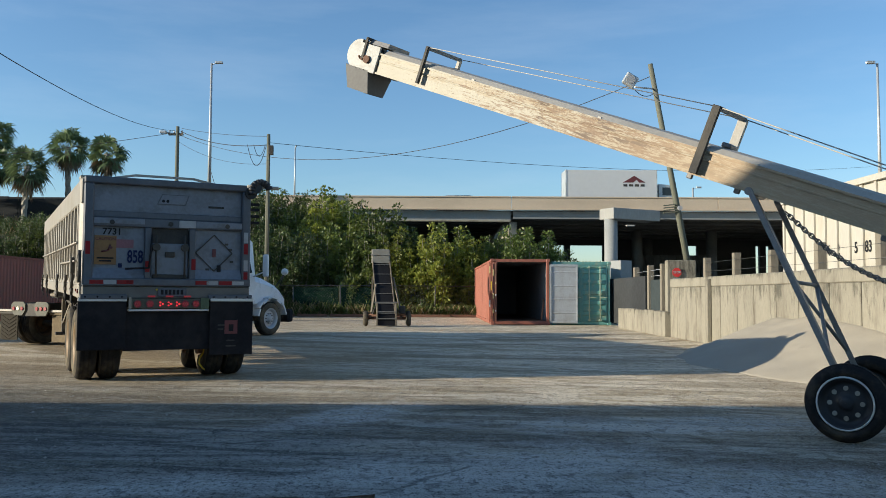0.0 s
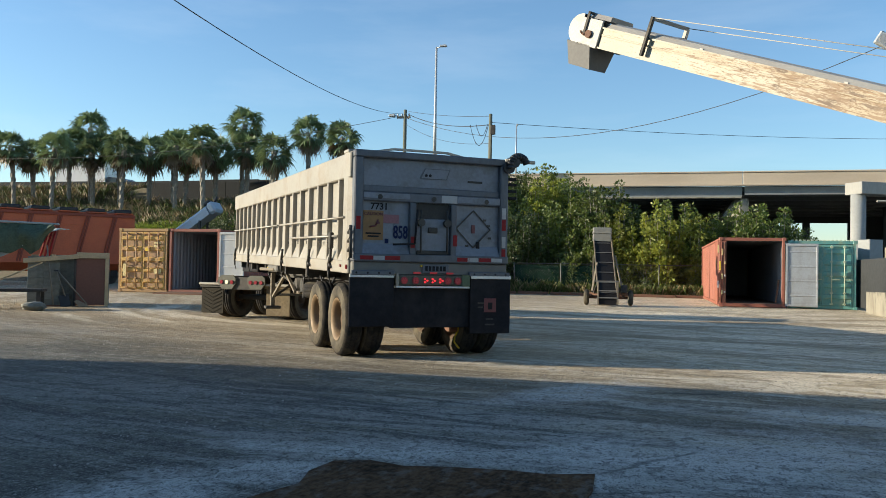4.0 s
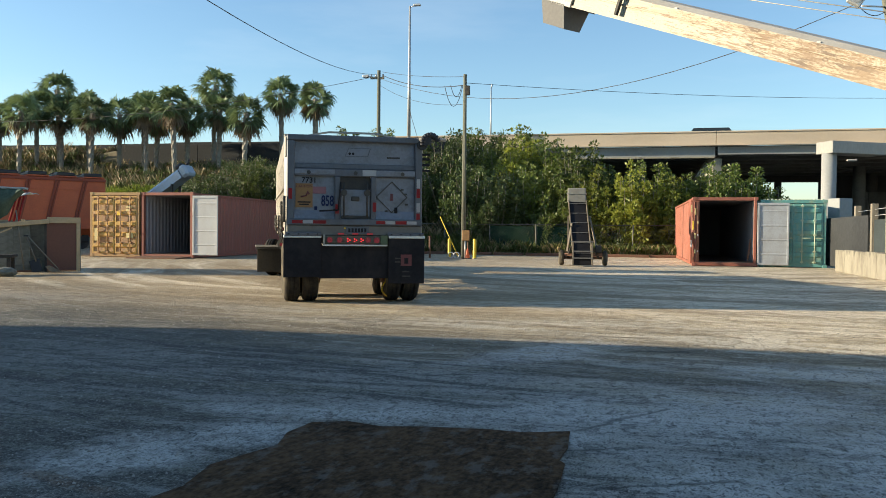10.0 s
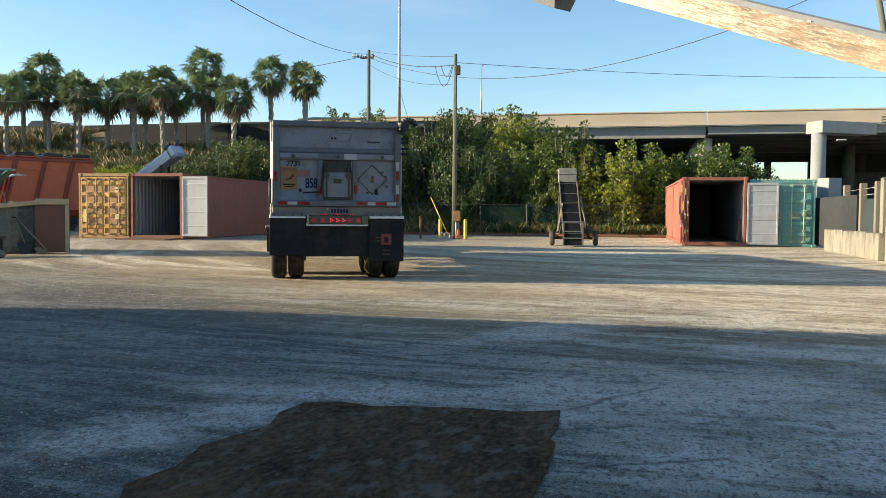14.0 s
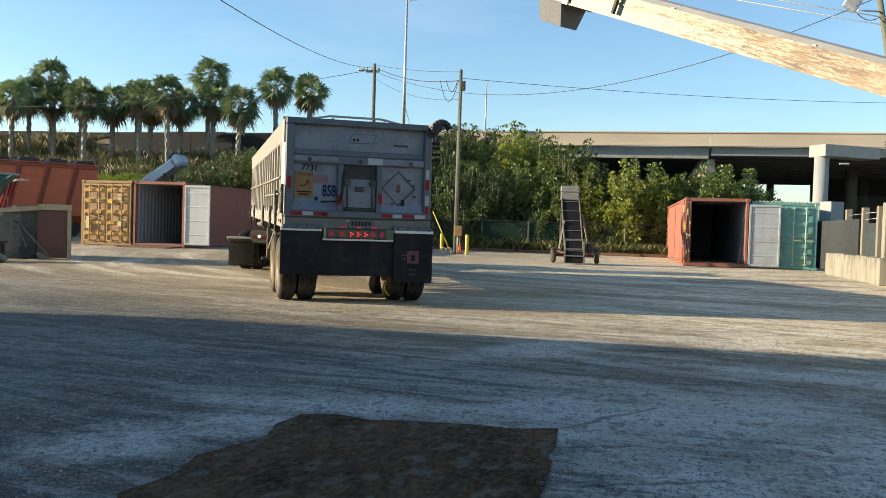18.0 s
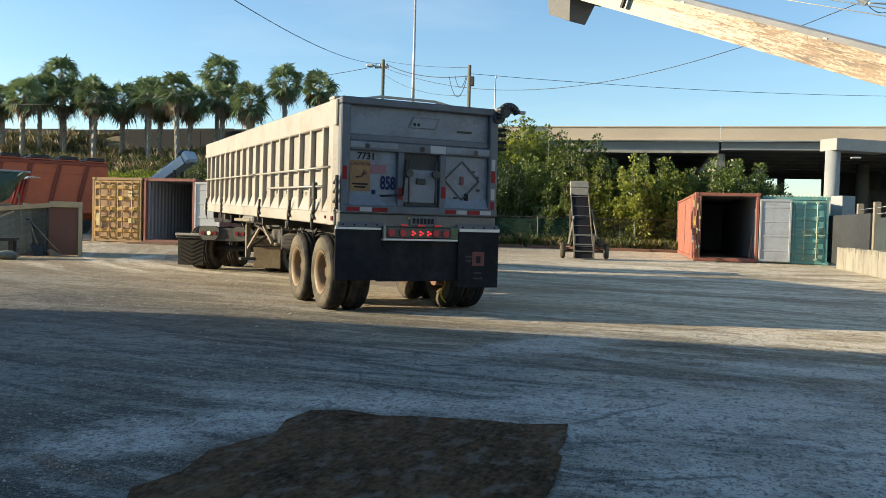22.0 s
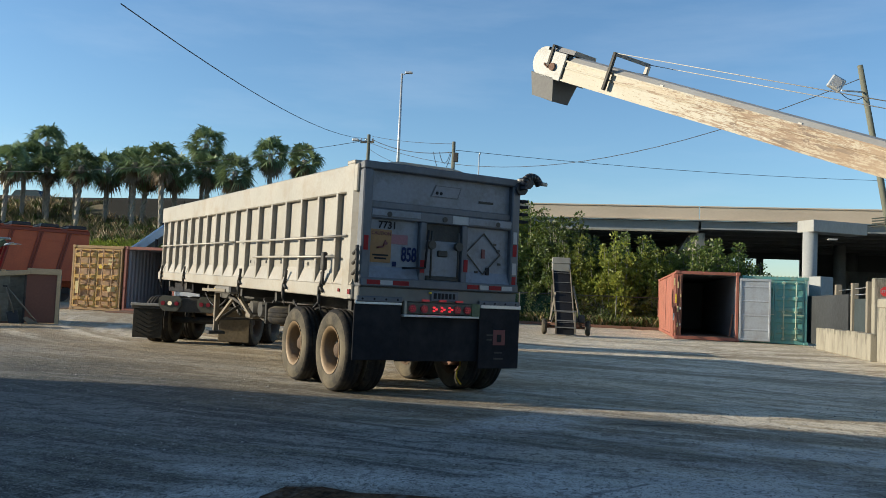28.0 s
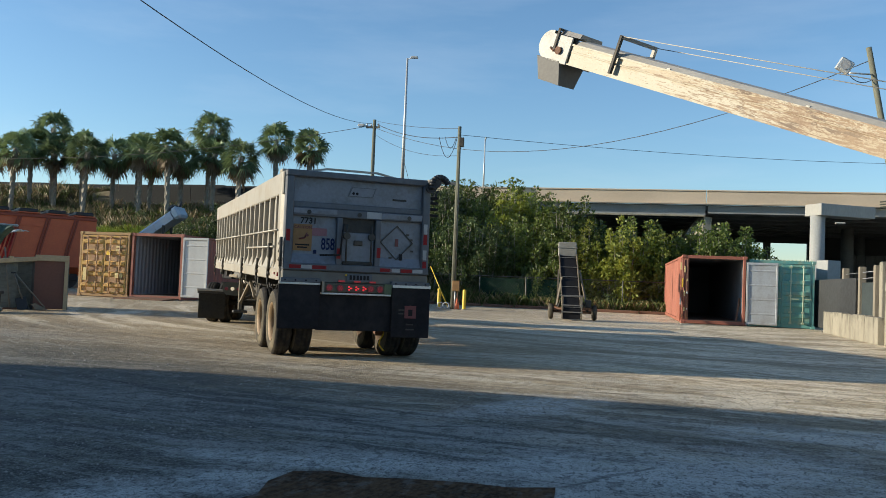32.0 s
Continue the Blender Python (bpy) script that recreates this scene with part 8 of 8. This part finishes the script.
def hopper_wagon():
    w = thing("hopper_wagon", "orange red hopper wagon with slanted ribs and black hatches", "wagon", pose(-43.43, 29.26, 0, 0, 0, -39))
    L = 19.2
    bm = BM()
    add_prism(bm, [(0.0, 1.35), (0.0, 4.1), (-0.25, 4.27), (-2.75, 4.27), (-3.0, 4.1), (-3.0, 1.35), (-2.2, 0.75), (-0.8, 0.75)], 0, L)
    part("hull", bm, "orange", w)
    n = 12
    for i in range(n):
        y = 0.9 + i * (L - 2.4) / (n - 1)
        for k in (0, 0.15):
            beam_part("rib", "orange_dark", w, (0.06, y - 0.35 + k, 1.3), (0.06, y + 0.30 + k, 4.1), 0.07, 0.10)
        box_part("hatch", "black", w, -2.4, -0.15, y + 0.35, y + 1.35, 4.29, 4.52, 0.06)
        box_part("hatch_frame", "orange", w, -2.5, -0.05, y + 0.28, y + 1.42, 4.25, 4.31)
        rod_part("hatch_handle", "steel", w, (-0.2, y - 0.25, 4.27), (-0.25, y + 0.2, 4.46), 0.03)
    box_part("top_chord", "orange_dark", w, -0.08, 0.10, 0, L, 4.02, 4.18, 0.01)
    box_part("waist_rail", "orange", w, 0.0, 0.05, 0, L, 3.5, 3.56)
    box_part("side_sill", "orange", w, -0.1, 0.08, 0, L, 1.22, 1.42, 0.01)
    for y in (1.2, 3.0, L - 3.0, L - 1.2):
        for x in (-0.75, -2.25):
            bm = BM()
            add_cyl(bm, (x - 0.07, y, 0.46), (x + 0.07, y, 0.46), 0.46, n=24)
            part("wheel", bm, "steel", w)
        rod_part("axle", "steel", w, (-2.25, y, 0.46), (-0.75, y, 0.46), 0.07)
    for y in (2.1, L - 2.1):
        box_part("bogie", "steel", w, -2.5, -0.5, y - 1.3, y + 1.3, 0.45, 0.85, 0.03)
    for k in range(2):
        y = 6.0 + k * 3.4
        bm = BM()
        vs = [bm.verts.new(p) for p in ((-0.3, y - 1.3, 1.35), (-0.3, y + 1.3, 1.35), (-2.7, y + 1.3, 1.35), (-2.7, y - 1.3, 1.35), (-1.0, y - 0.4, 0.35), (-1.0, y + 0.4, 0.35), (-2.0, y + 0.4, 0.35), (-2.0, y - 0.4, 0.35))]
        for f in ((0, 1, 5, 4), (1, 2, 6, 5), (2, 3, 7, 6), (3, 0, 4, 7), (4, 5, 6, 7)):
            bm.faces.new([vs[i] for i in f])
        part("hopper_bay", bm, "orange", w)
    # scrap between the wagon and the container
    s = thing("scrap_heap", "dark scrap metal and tyres beside the container", "scrap", pose(-25.6, 33.2, 0))
    for i in range(5):
        a = random.uniform(0, 6.28)
        box_part("scrap_sheet", ("steel", "rust", "blue_grey")[i % 3], s, -0.5, 0.5, -0.3, 0.3, 0.1 + 0.22 * i, 0.18 + 0.22 * i, 0.01).rotation_euler = (random.uniform(-0.3, 0.3), random.uniform(-0.4, 0.4), a)
    ob = part("old_tyre", _tyre(0.5, 0.25, 0.28), ("tread", "tread"), s)
    ob.matrix_basis = pose(0.6, -0.4, 0.5, 0, 0, 70)


hopper_wagon()


def covered_conveyor():
    a, b = Vector((-33.6, 47.6, 1.1)), Vector((-27.6, 47.2, 4.95))
    c = thing("covered_conveyor", "pale blue covered conveyor rising behind the containers", "conveyor")
    y = (b - a).normalized()
    x = y.cross(Vector((0, 0, 1))).normalized()
    z = x.cross(y)
    m = Matrix((x, y, z)).transposed().to_4x4()
    m.translation = a
    c.matrix_basis = m
    n = (b - a).length
    bm = BM()
    add_prism(bm, [(-0.5, -0.32), (0.5, -0.32), (0.5, 0.15), (0.25, 0.36), (-0.25, 0.36), (-0.5, 0.15)], 0, n - 0.4)
    part("gallery", bm, "blue_grey", c)
    for k in range(4):
        box_part("seam", "galv", c, -0.52, 0.52, 0.8 + k * 1.5, 0.85 + k * 1.5, -0.33, 0.17)
    bm = BM()
    add_box(bm, -0.52, 0.52, n - 0.4, n + 0.15, -0.42, 0.38, bevel=0.14)
    part("head", bm, "blue_grey", c)
    box_part("motor", "black", c, -0.3, 0.3, n - 0.6, n - 0.1, 0.36, 0.62, 0.08)
    rod_part("motor_pipe", "black", c, (-0.2, n - 0.2, 0.3), (-0.2, n + 0.3, 0.62), 0.06)
    inv = m.inverted()
    for f in (0.45, 0.85):
        q = a.lerp(b, f)
        for dy in (-0.45, 0.45):
            beam_part("leg", "steel", c, inv @ Vector((q.x, q.y + dy, 0)), inv @ Vector((q.x, q.y + dy, q.z - 0.3)), 0.12, 0.12)


covered_conveyor()


def rail_wagon():
    w = thing("covered_wagon", "dirty white ribbed rail wagon behind the concrete wall", "wagon", pose(11.0, 8.0, 0))
    L = 19.0
    box_part("body", "rail_white", w, 0.0, 3.0, 0, L, 1.1, 4.25, 0.03)
    n = 27
    bm = BM()
    add_box(bm, -0.07, 0.0, -0.05, 0.05, 1.15, 4.2, bevel=0.012)
    rib = part("rib", bm, "rail_white", w)
    rib.location.y = 0.2
    for i in range(1, n):
        share("rib", rib, w, pose(0, 0.2 + i * (L - 0.4) / (n - 1), 0))
    bm = BM()
    add_prism(bm, [(-0.12, 4.2), (3.12, 4.2), (3.12, 4.3), (1.5, 4.5), (-0.12, 4.36)], 0, L)
    part("roof", bm, "rail_white", w)
    box_part("sill", "rail_white", w, -0.09, 0.02, 0, L, 1.0, 1.18, 0.01)
    # reporting marks that can be read
    for text, y in (("F", 16.6), ("RX", 15.95), ("2", 15.2), ("5", 14.2), ("83", 13.55)):
        writing("lettering", text, 0.42, "ink", w, pose(-0.014, y, 2.55, 90, 0, -90), 0.85)
    for y in (2.5, 4.3, L - 4.3, L - 2.5):
        for x in (0.75, 2.25):
            rod_part("wheel", "steel", w, (x - 0.07, y, 0.46), (x + 0.07, y, 0.46), 0.46, n=20)
    for y in (3.4, L - 3.4):
        box_part("bogie", "steel", w, 0.5, 2.5, y - 1.4, y + 1.4, 0.4, 1.1, 0.03)


rail_wagon()


# ---- plants ----
def quad_leaf(verts, faces, at, d, up, size, wide=0.55):
    """A pointed leaf from at along d."""
    side = d.cross(up)
    if side.length < 1e-4:
        side = d.orthogonal()
    side.normalize()
    k = len(verts)
    verts += [at, at + d * size * 0.45 + side * size * wide * 0.5, at + d * size, at + d * size * 0.45 - side * size * wide * 0.5]
    faces.append((k, k + 1, k + 2, k + 3))


def leafy(name, material, verts, faces, parent, label=""):
    me = bpy.data.meshes.new(name)
    me.from_pydata(verts, [], faces)
    me.materials.append(M[material])
    ob = new(name, me)
    ob.parent = parent
    return tagged(ob, label)


def rand_dir(rng, up=0.2):
    v = Vector((rng.gauss(0, 1), rng.gauss(0, 1), rng.gauss(up, 1)))
    return v.normalized()


def palm_tree(seed, height, crown):
    """A sabal palm with its foot at the origin."""
    rng = random.Random(seed)
    t = thing("palm_tree", "tall sabal palm with a round crown of fan leaves", "palm tree", group="embankment palms")
    bm = BM()
    bend = Vector((rng.uniform(-0.3, 0.3), rng.uniform(-0.3, 0.3), 0))
    n = 34
    rings = []
    for i in range(n + 1):
        f = i / n
        r = 0.165 - 0.03 * f + 0.03 * max(0.0, (f - 0.45) / 0.55) + (0.10 * max(0, 0.06 - f) / 0.06)
        boot = 0.02 + 0.06 * rng.uniform(0.3, 1.0) * min(1.0, max(0.0, (f - 0.15) / 0.4))
        c = bend * f * f + Vector((0, 0, -0.4 + (height + 0.4) * f))
        rings.append([bm.verts.new(c + Vector(((r + boot * ((i + k + i // 2) % 2)) * math.cos(2 * math.pi * k / 10), (r + boot * ((i + k + i // 2) % 2)) * math.sin(2 * math.pi * k / 10), 0))) for k in range(10)])
    for p, q in zip(rings, rings[1:]):
        for k in range(10):
            bm.faces.new((p[k], p[(k + 1) % 10], q[(k + 1) % 10], q[k]))
    part("trunk", bm, "bark", t)
    head = bend + Vector((0, 0, height))
    for name, material, count, lo, hi in (("crown", "palm", 46, -0.95, 1.25), ("dead_fronds", "palm_dead", 14, -1.5, -0.95)):
        vs, fs = [], []
        for i in range(count):
            az = i * 2.39996 + rng.uniform(-0.2, 0.2)
            el = lo + (hi - lo) * ((i + 0.5) / count) + rng.uniform(-0.12, 0.12)
            d = Vector((math.cos(az) * math.cos(el), math.sin(az) * math.cos(el), math.sin(el)))
            stem = crown * rng.uniform(0.42, 0.72)
            side = d.cross(Vector((0, 0, 1))).normalized()
            upv = side.cross(d).normalized()
            twist = Matrix.Rotation(rng.uniform(-1.1, 1.1), 3, d)
            side, upv = twist @ side, twist @ upv
            base = head + d * stem - Vector((0, 0, 0.10 * stem))
            # stalk
            k = len(vs)
            vs += [head + side * 0.015, head - side * 0.015, base - side * 0.012, base + side * 0.012]
            fs.append((k, k + 1, k + 2, k + 3))
            blades = 15
            for b in range(blades):
                a = radians(-105 + 210 * b / (blades - 1))
                w = crown * rng.uniform(0.42, 0.60) * (1 - 0.25 * abs(a) / 1.9)
                bd = (d * math.cos(a) + side * math.sin(a) + upv * (0.22 - 0.25 * abs(math.sin(a)))).normalized()
                w *= rng.uniform(0.85, 1.25)
                tip = base + bd * w - Vector((0, 0, rng.uniform(0.25, 0.65) * w * w))
                midp = base + bd * w * 0.55 - Vector((0, 0, 0.03 * w))
                sd = bd.cross(upv).normalized() * 0.062
                k = len(vs)
                vs += [base, midp + sd, tip, midp - sd]
                fs += [(k, k + 1, k + 3), (k + 1, k + 2, k + 3)]
        leafy(name, material, vs, fs, t)
    return t


PALMS = [(-57.5, 59.5, 11.0, 1.6), (-61.0, 58.5, 11.2, 1.6), (-45.2, 61.5, 11.6, 1.6), (-40.2, 61.8, 11.3, 1.5), (-53.3, 58.5, 11.3, 1.57), (-53.1, 60.5, 10.9, 1.56), (-48.7, 57.5, 10.9, 1.61), (-49.9, 61, 11.8, 1.7), (-48.5, 62, 13.3, 1.91),
         (-47.1, 60.5, 10.9, 1.49), (-42.1, 57.5, 10.7, 1.58), (-42.0, 61, 11.0, 1.76), (-37.9, 58.5, 11.0, 1.58), (-38.3, 60.5, 10.6, 1.54),
         (-34.8, 57.5, 11.1, 1.54), (-35.8, 61, 10.7, 1.54), (-34.0, 62, 13.2, 1.92), (-32.7, 60.5, 10.9, 1.52), (-29.0, 57.5, 10.3, 1.6),
         (-28.0, 62, 12.4, 1.62), (-23.7, 58.5, 11.3, 1.43)]
for i, (x, y, zc, r) in enumerate(PALMS):
    z0 = slope_height(x, y)
    tree = palm_tree(100 + i, zc - z0 - 0.25, min(r, 1.7) * 1.02)
    tree.matrix_basis = pose(x, y, z0, 0, 0, i * 47)


def shrub(seed, height, spread, material, leaf=0.16, stems=26, per=150, plume=0.30, label="dense green shrub with pointed leaves"):
    """Upright stems that fan out, each one a plume of leaves that thins towards its tip."""
    rng = random.Random(seed)
    t = thing("shrub", label, "shrub", group="shrubs at the fence")
    bm = BM()
    vs, fs = [], []
    for i in range(stems):
        a = rng.uniform(0, 6.283)
        k = math.sqrt((i + 0.5) / stems)
        foot = Vector((math.cos(a) * spread * 0.22 * k, math.sin(a) * spread * 0.22 * k, -0.1))
        tip = Vector((math.cos(a) * spread * 0.62 * k, math.sin(a) * spread * 0.62 * k, height * (1.06 - 0.48 * k * k) * rng.uniform(0.72, 1.0)))
        bow = Vector((math.cos(a), math.sin(a), 0)) * spread * 0.10 * k
        mid = foot.lerp(tip, 0.5) + bow
        add_cyl(bm, foot, mid, 0.03, 0.02, 5)
        add_cyl(bm, mid, tip, 0.02, 0.006, 5)
        clumps = 9
        for c0 in range(clumps):
            f = 0.10 + 0.90 * (c0 + rng.random()) / clumps
            r = plume * (1.15 - 0.55 * f) * rng.uniform(0.55, 1.0)
            d = rand_dir(rng, 0.1)
            c = foot.lerp(tip, min(f, 1.0)) + bow * 4 * f * (1 - f) + d * plume * (1.3 - 0.9 * f)
            for q in range(per // clumps):
                d = rand_dir(rng, 0.25)
                at = c + d * r * rng.random() ** 0.4
                ld = (d + Vector((0, 0, rng.uniform(-0.5, 0.5))) + rand_dir(rng) * 0.4).normalized()
                quad_leaf(vs, fs, at, ld, (d + rand_dir(rng, 0.6)).normalized(), leaf * rng.uniform(0.6, 1.3), 0.6)
    part("stem", bm, "bark", t)
    leafy("foliage", material, vs, fs, t)
    return t


# kind 2 puts the shade of the left thicket into its leaf colour
kinds = [shrub(1, 5.0, 3.2, "leaf2", 0.19, 36, 330, 0.44, "tall yellow-green shrub with large leaves"), shrub(2, 4.7, 3.2, "leaf", 0.17, 36, 340, 0.44),
         shrub(3, 3.6, 3.2, "leaf_dark", 0.14, 32, 300, 0.44, "dark green shrub, shade put into its leaf tone"), shrub(4, 5.4, 2.9, "leaf", 0.17, 34, 340, 0.44, "tall green shrub with upright plumes of leaves"),
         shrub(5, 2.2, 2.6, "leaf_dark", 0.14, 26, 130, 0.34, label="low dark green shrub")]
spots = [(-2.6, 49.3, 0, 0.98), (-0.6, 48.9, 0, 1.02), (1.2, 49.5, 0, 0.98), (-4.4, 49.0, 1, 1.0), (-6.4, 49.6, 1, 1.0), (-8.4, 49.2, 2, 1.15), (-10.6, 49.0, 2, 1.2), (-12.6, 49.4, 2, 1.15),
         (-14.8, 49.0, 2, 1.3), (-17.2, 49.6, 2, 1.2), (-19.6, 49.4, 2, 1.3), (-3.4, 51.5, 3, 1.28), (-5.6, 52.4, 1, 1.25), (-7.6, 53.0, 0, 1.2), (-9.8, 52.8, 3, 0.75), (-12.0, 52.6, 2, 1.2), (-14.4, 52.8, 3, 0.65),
         (-17.0, 53.4, 1, 0.9), (-19.5, 53.6, 3, 0.8), (-6.2, 56.0, 3, 1.25), (-8.2, 57.6, 1, 1.25), (-4.0, 55.0, 1, 1.2), (-10.4, 58.4, 1, 0.75), (-12.6, 57.5, 3, 0.6), (-15.5, 58.0, 1, 0.55), (-18.6, 58.6, 3, 0.45),
         (2.6, 50.4, 1, 1.02), (4.1, 50.0, 1, 1.14), (5.5, 50.3, 1, 1.12), (6.9, 50.8, 1, 0.90), (-21.8, 50.2, 2, 1.0), (-24.2, 50.0, 3, 0.68), (-26.4, 50.4, 2, 0.9), (-28.6, 50.0, 2, 0.75), (-23.0, 53.4, 3, 0.5), (-25.8, 54.0, 4, 0.75),
         (-8.8, 61.5, 3, 0.65), (-6.6, 60.0, 1, 1.05), (-21.5, 57.0, 1, 0.6), (-27.2, 56.0, 4, 0.9), (-31.0, 51.5, 4, 1.0), (-16.0, 55.4, 2, 0.8), (-11.2, 55.0, 1, 0.95),
         (0.3, 50.6, 1, 1.18), (-1.8, 53.0, 1, 1.15), (-0.2, 51.4, 1, 1.0), (-4.8, 58.0, 3, 1.15), (-10.9, 62.5, 1, 0.8), (-13.4, 62.0, 1, 0.62), (-2.4, 56.0, 1, 1.0), (-5.2, 48.2, 2, 0.7), (-9.4, 48.0, 4, 1.0), (-1.4, 48.0, 4, 0.7),
         (-33.0, 55.5, 4, 0.55), (-36.5, 57.0, 4, 0.45), (-40.0, 54.0, 4, 0.5), (-44.5, 56.5, 4, 0.45), (-30.5, 58.5, 4, 0.6)]
used = set()
for i, (x, y, k, s) in enumerate(spots):
    m = pose(x, y, slope_height(x, y) - 0.05, 0, 0, i * 71) @ Matrix.Diagonal((s, s, s, 1))
    if k not in used:
        used.add(k)
        ob = kinds[k]
        ob.matrix_basis = m
    else:
        ob = copy_thing(kinds[k], pose(0, 0, 0))
        ob.matrix_basis = m


def lone_tree():
    """The thin tree that stands up over the parapet."""
    rng = random.Random(8)
    t = thing("tree", "thin ragged tree leaning over the parapet", "tree", pose(-9.0, 60.5, slope_height(-9.0, 60.5)))
    bm = BM()
    vs, fs = [], []
    add_cyl(bm, (-1.2, 0, -1.0), (-0.3, 0, 1.6), 0.12, 0.08, 8)
    for k in range(9):
        a = rng.uniform(0, 6.28)
        tip = Vector((0.4 + rng.uniform(-0.9, 1.2), math.sin(a) * 0.8, rng.uniform(2.4, 4.4)))
        add_cyl(bm, (-0.4 + 0.1 * k * 0.3, 0, 1.2 + 0.05 * k), tip, 0.04, 0.015, 6)
        for j in range(260):
            d = rand_dir(rng)
            at = tip + Vector((d.x * 0.5, d.y * 0.5, d.z * 0.32)) * rng.random() ** 0.5
            quad_leaf(vs, fs, at, rand_dir(rng, -0.3), rand_dir(rng, 1), rng.uniform(0.08, 0.17), 0.4)
    part("trunk", bm, "bark", t)
    leafy("crown", "leaf", vs, fs, t)


lone_tree()


def grass_field(name, material, count, where, hmin, hmax, label, seed):
    """Tufts of blades; where(rng) gives a place."""
    rng = random.Random(seed)
    vs, fs = [], []
    for i in range(count):
        x, y = where(rng)
        z = slope_height(x, y) - 0.03
        h = rng.uniform(hmin, hmax)
        for b in range(7):
            a = rng.uniform(0, 6.283)
            lean = rng.uniform(0.15, 0.7)
            c = Vector((x + rng.gauss(0, 0.10), y + rng.gauss(0, 0.10), z))
            tip = c + Vector((math.cos(a) * lean * h, math.sin(a) * lean * h, h * rng.uniform(0.7, 1.0)))
            side = Vector((-math.sin(a), math.cos(a), 0)) * 0.013
            mid = c.lerp(tip, 0.5) + Vector((0, 0, 0.15 * h))
            k = len(vs)
            vs += [c - side, c + side, mid + side * 0.8, tip, mid - side * 0.8]
            fs.append((k, k + 1, k + 2, k + 3, k + 4))
    me = bpy.data.meshes.new(name)
    me.from_pydata(vs, [], fs)
    me.materials.append(M[material])
    tagged(new(name, me), label, "grass", kind="stuff")


def on_slope(r):
    x = r.uniform(-66, -6)
    return x, 47.5 + (21.5 if x < -47.5 else 18.6) * r.random()


def at_fence(r):
    return r.uniform(-30, 2.5), r.uniform(46.2, 48.0)


grass_field("dry_scrub", "straw_pale", 1500, on_slope, 0.5, 1.15, "tall pale dry stalks on the embankment", 26)
grass_field("green_scrub", "leaf", 3000, on_slope, 0.4, 0.9, "green weeds between the dry grass", 27)
grass_field("dry_grass", "grass_dry", 12000, on_slope, 0.2, 0.6, "tall straw-coloured grass on the embankment", 21)
grass_field("green_grass", "grass", 11000, on_slope, 0.2, 0.6, "dull green grass on the embankment", 22)
grass_field("bright_grass", "leaf_bright", 5000, lambda r: (r.uniform(-38, -29), r.uniform(49.5, 53.0)), 0.3, 0.6, "bright green grass patch in the sun", 23)
grass_field("fence_weeds", "straw_pale", 1500, at_fence, 0.2, 0.8, "dry weeds along the fence", 24)
grass_field("fence_greens", "leaf", 2200, at_fence, 0.25, 0.9, "green weeds along the fence", 25)


# ---- what moves ----
def motions():
    KING = 10.2
    walk(trailer, [(t, pose(x, y, 0, 0, 0, h)) for t, x, y, h, f, s in HAUL])
    rows = []
    for t, x, y, h, f, s in HAUL:
        c, k = math.cos(radians(h)), math.sin(radians(h))
        rows.append((t, pose(x - k * KING, y + c * KING, 0, 0, 0, h - f)))
    walk(tractor, rows)
    for w, x, y in WHEELS:
        r = w.dimensions.z / 2 or 0.52
        z = w.location.z
        walk(w, [(t, pose(x, y, z, -math.degrees(s / z), 0, 0)) for t, _x, _y, h, f, s in HAUL])
    for ob, y, z, t0, x0, v in TRAFFIC:
        walk(ob, [(t, pose(x0 + v * (t - t0), y, z, 0, 0, -90)) for t in (0.0, 8.0, 16.0, 24.0, 32.0)])


motions()
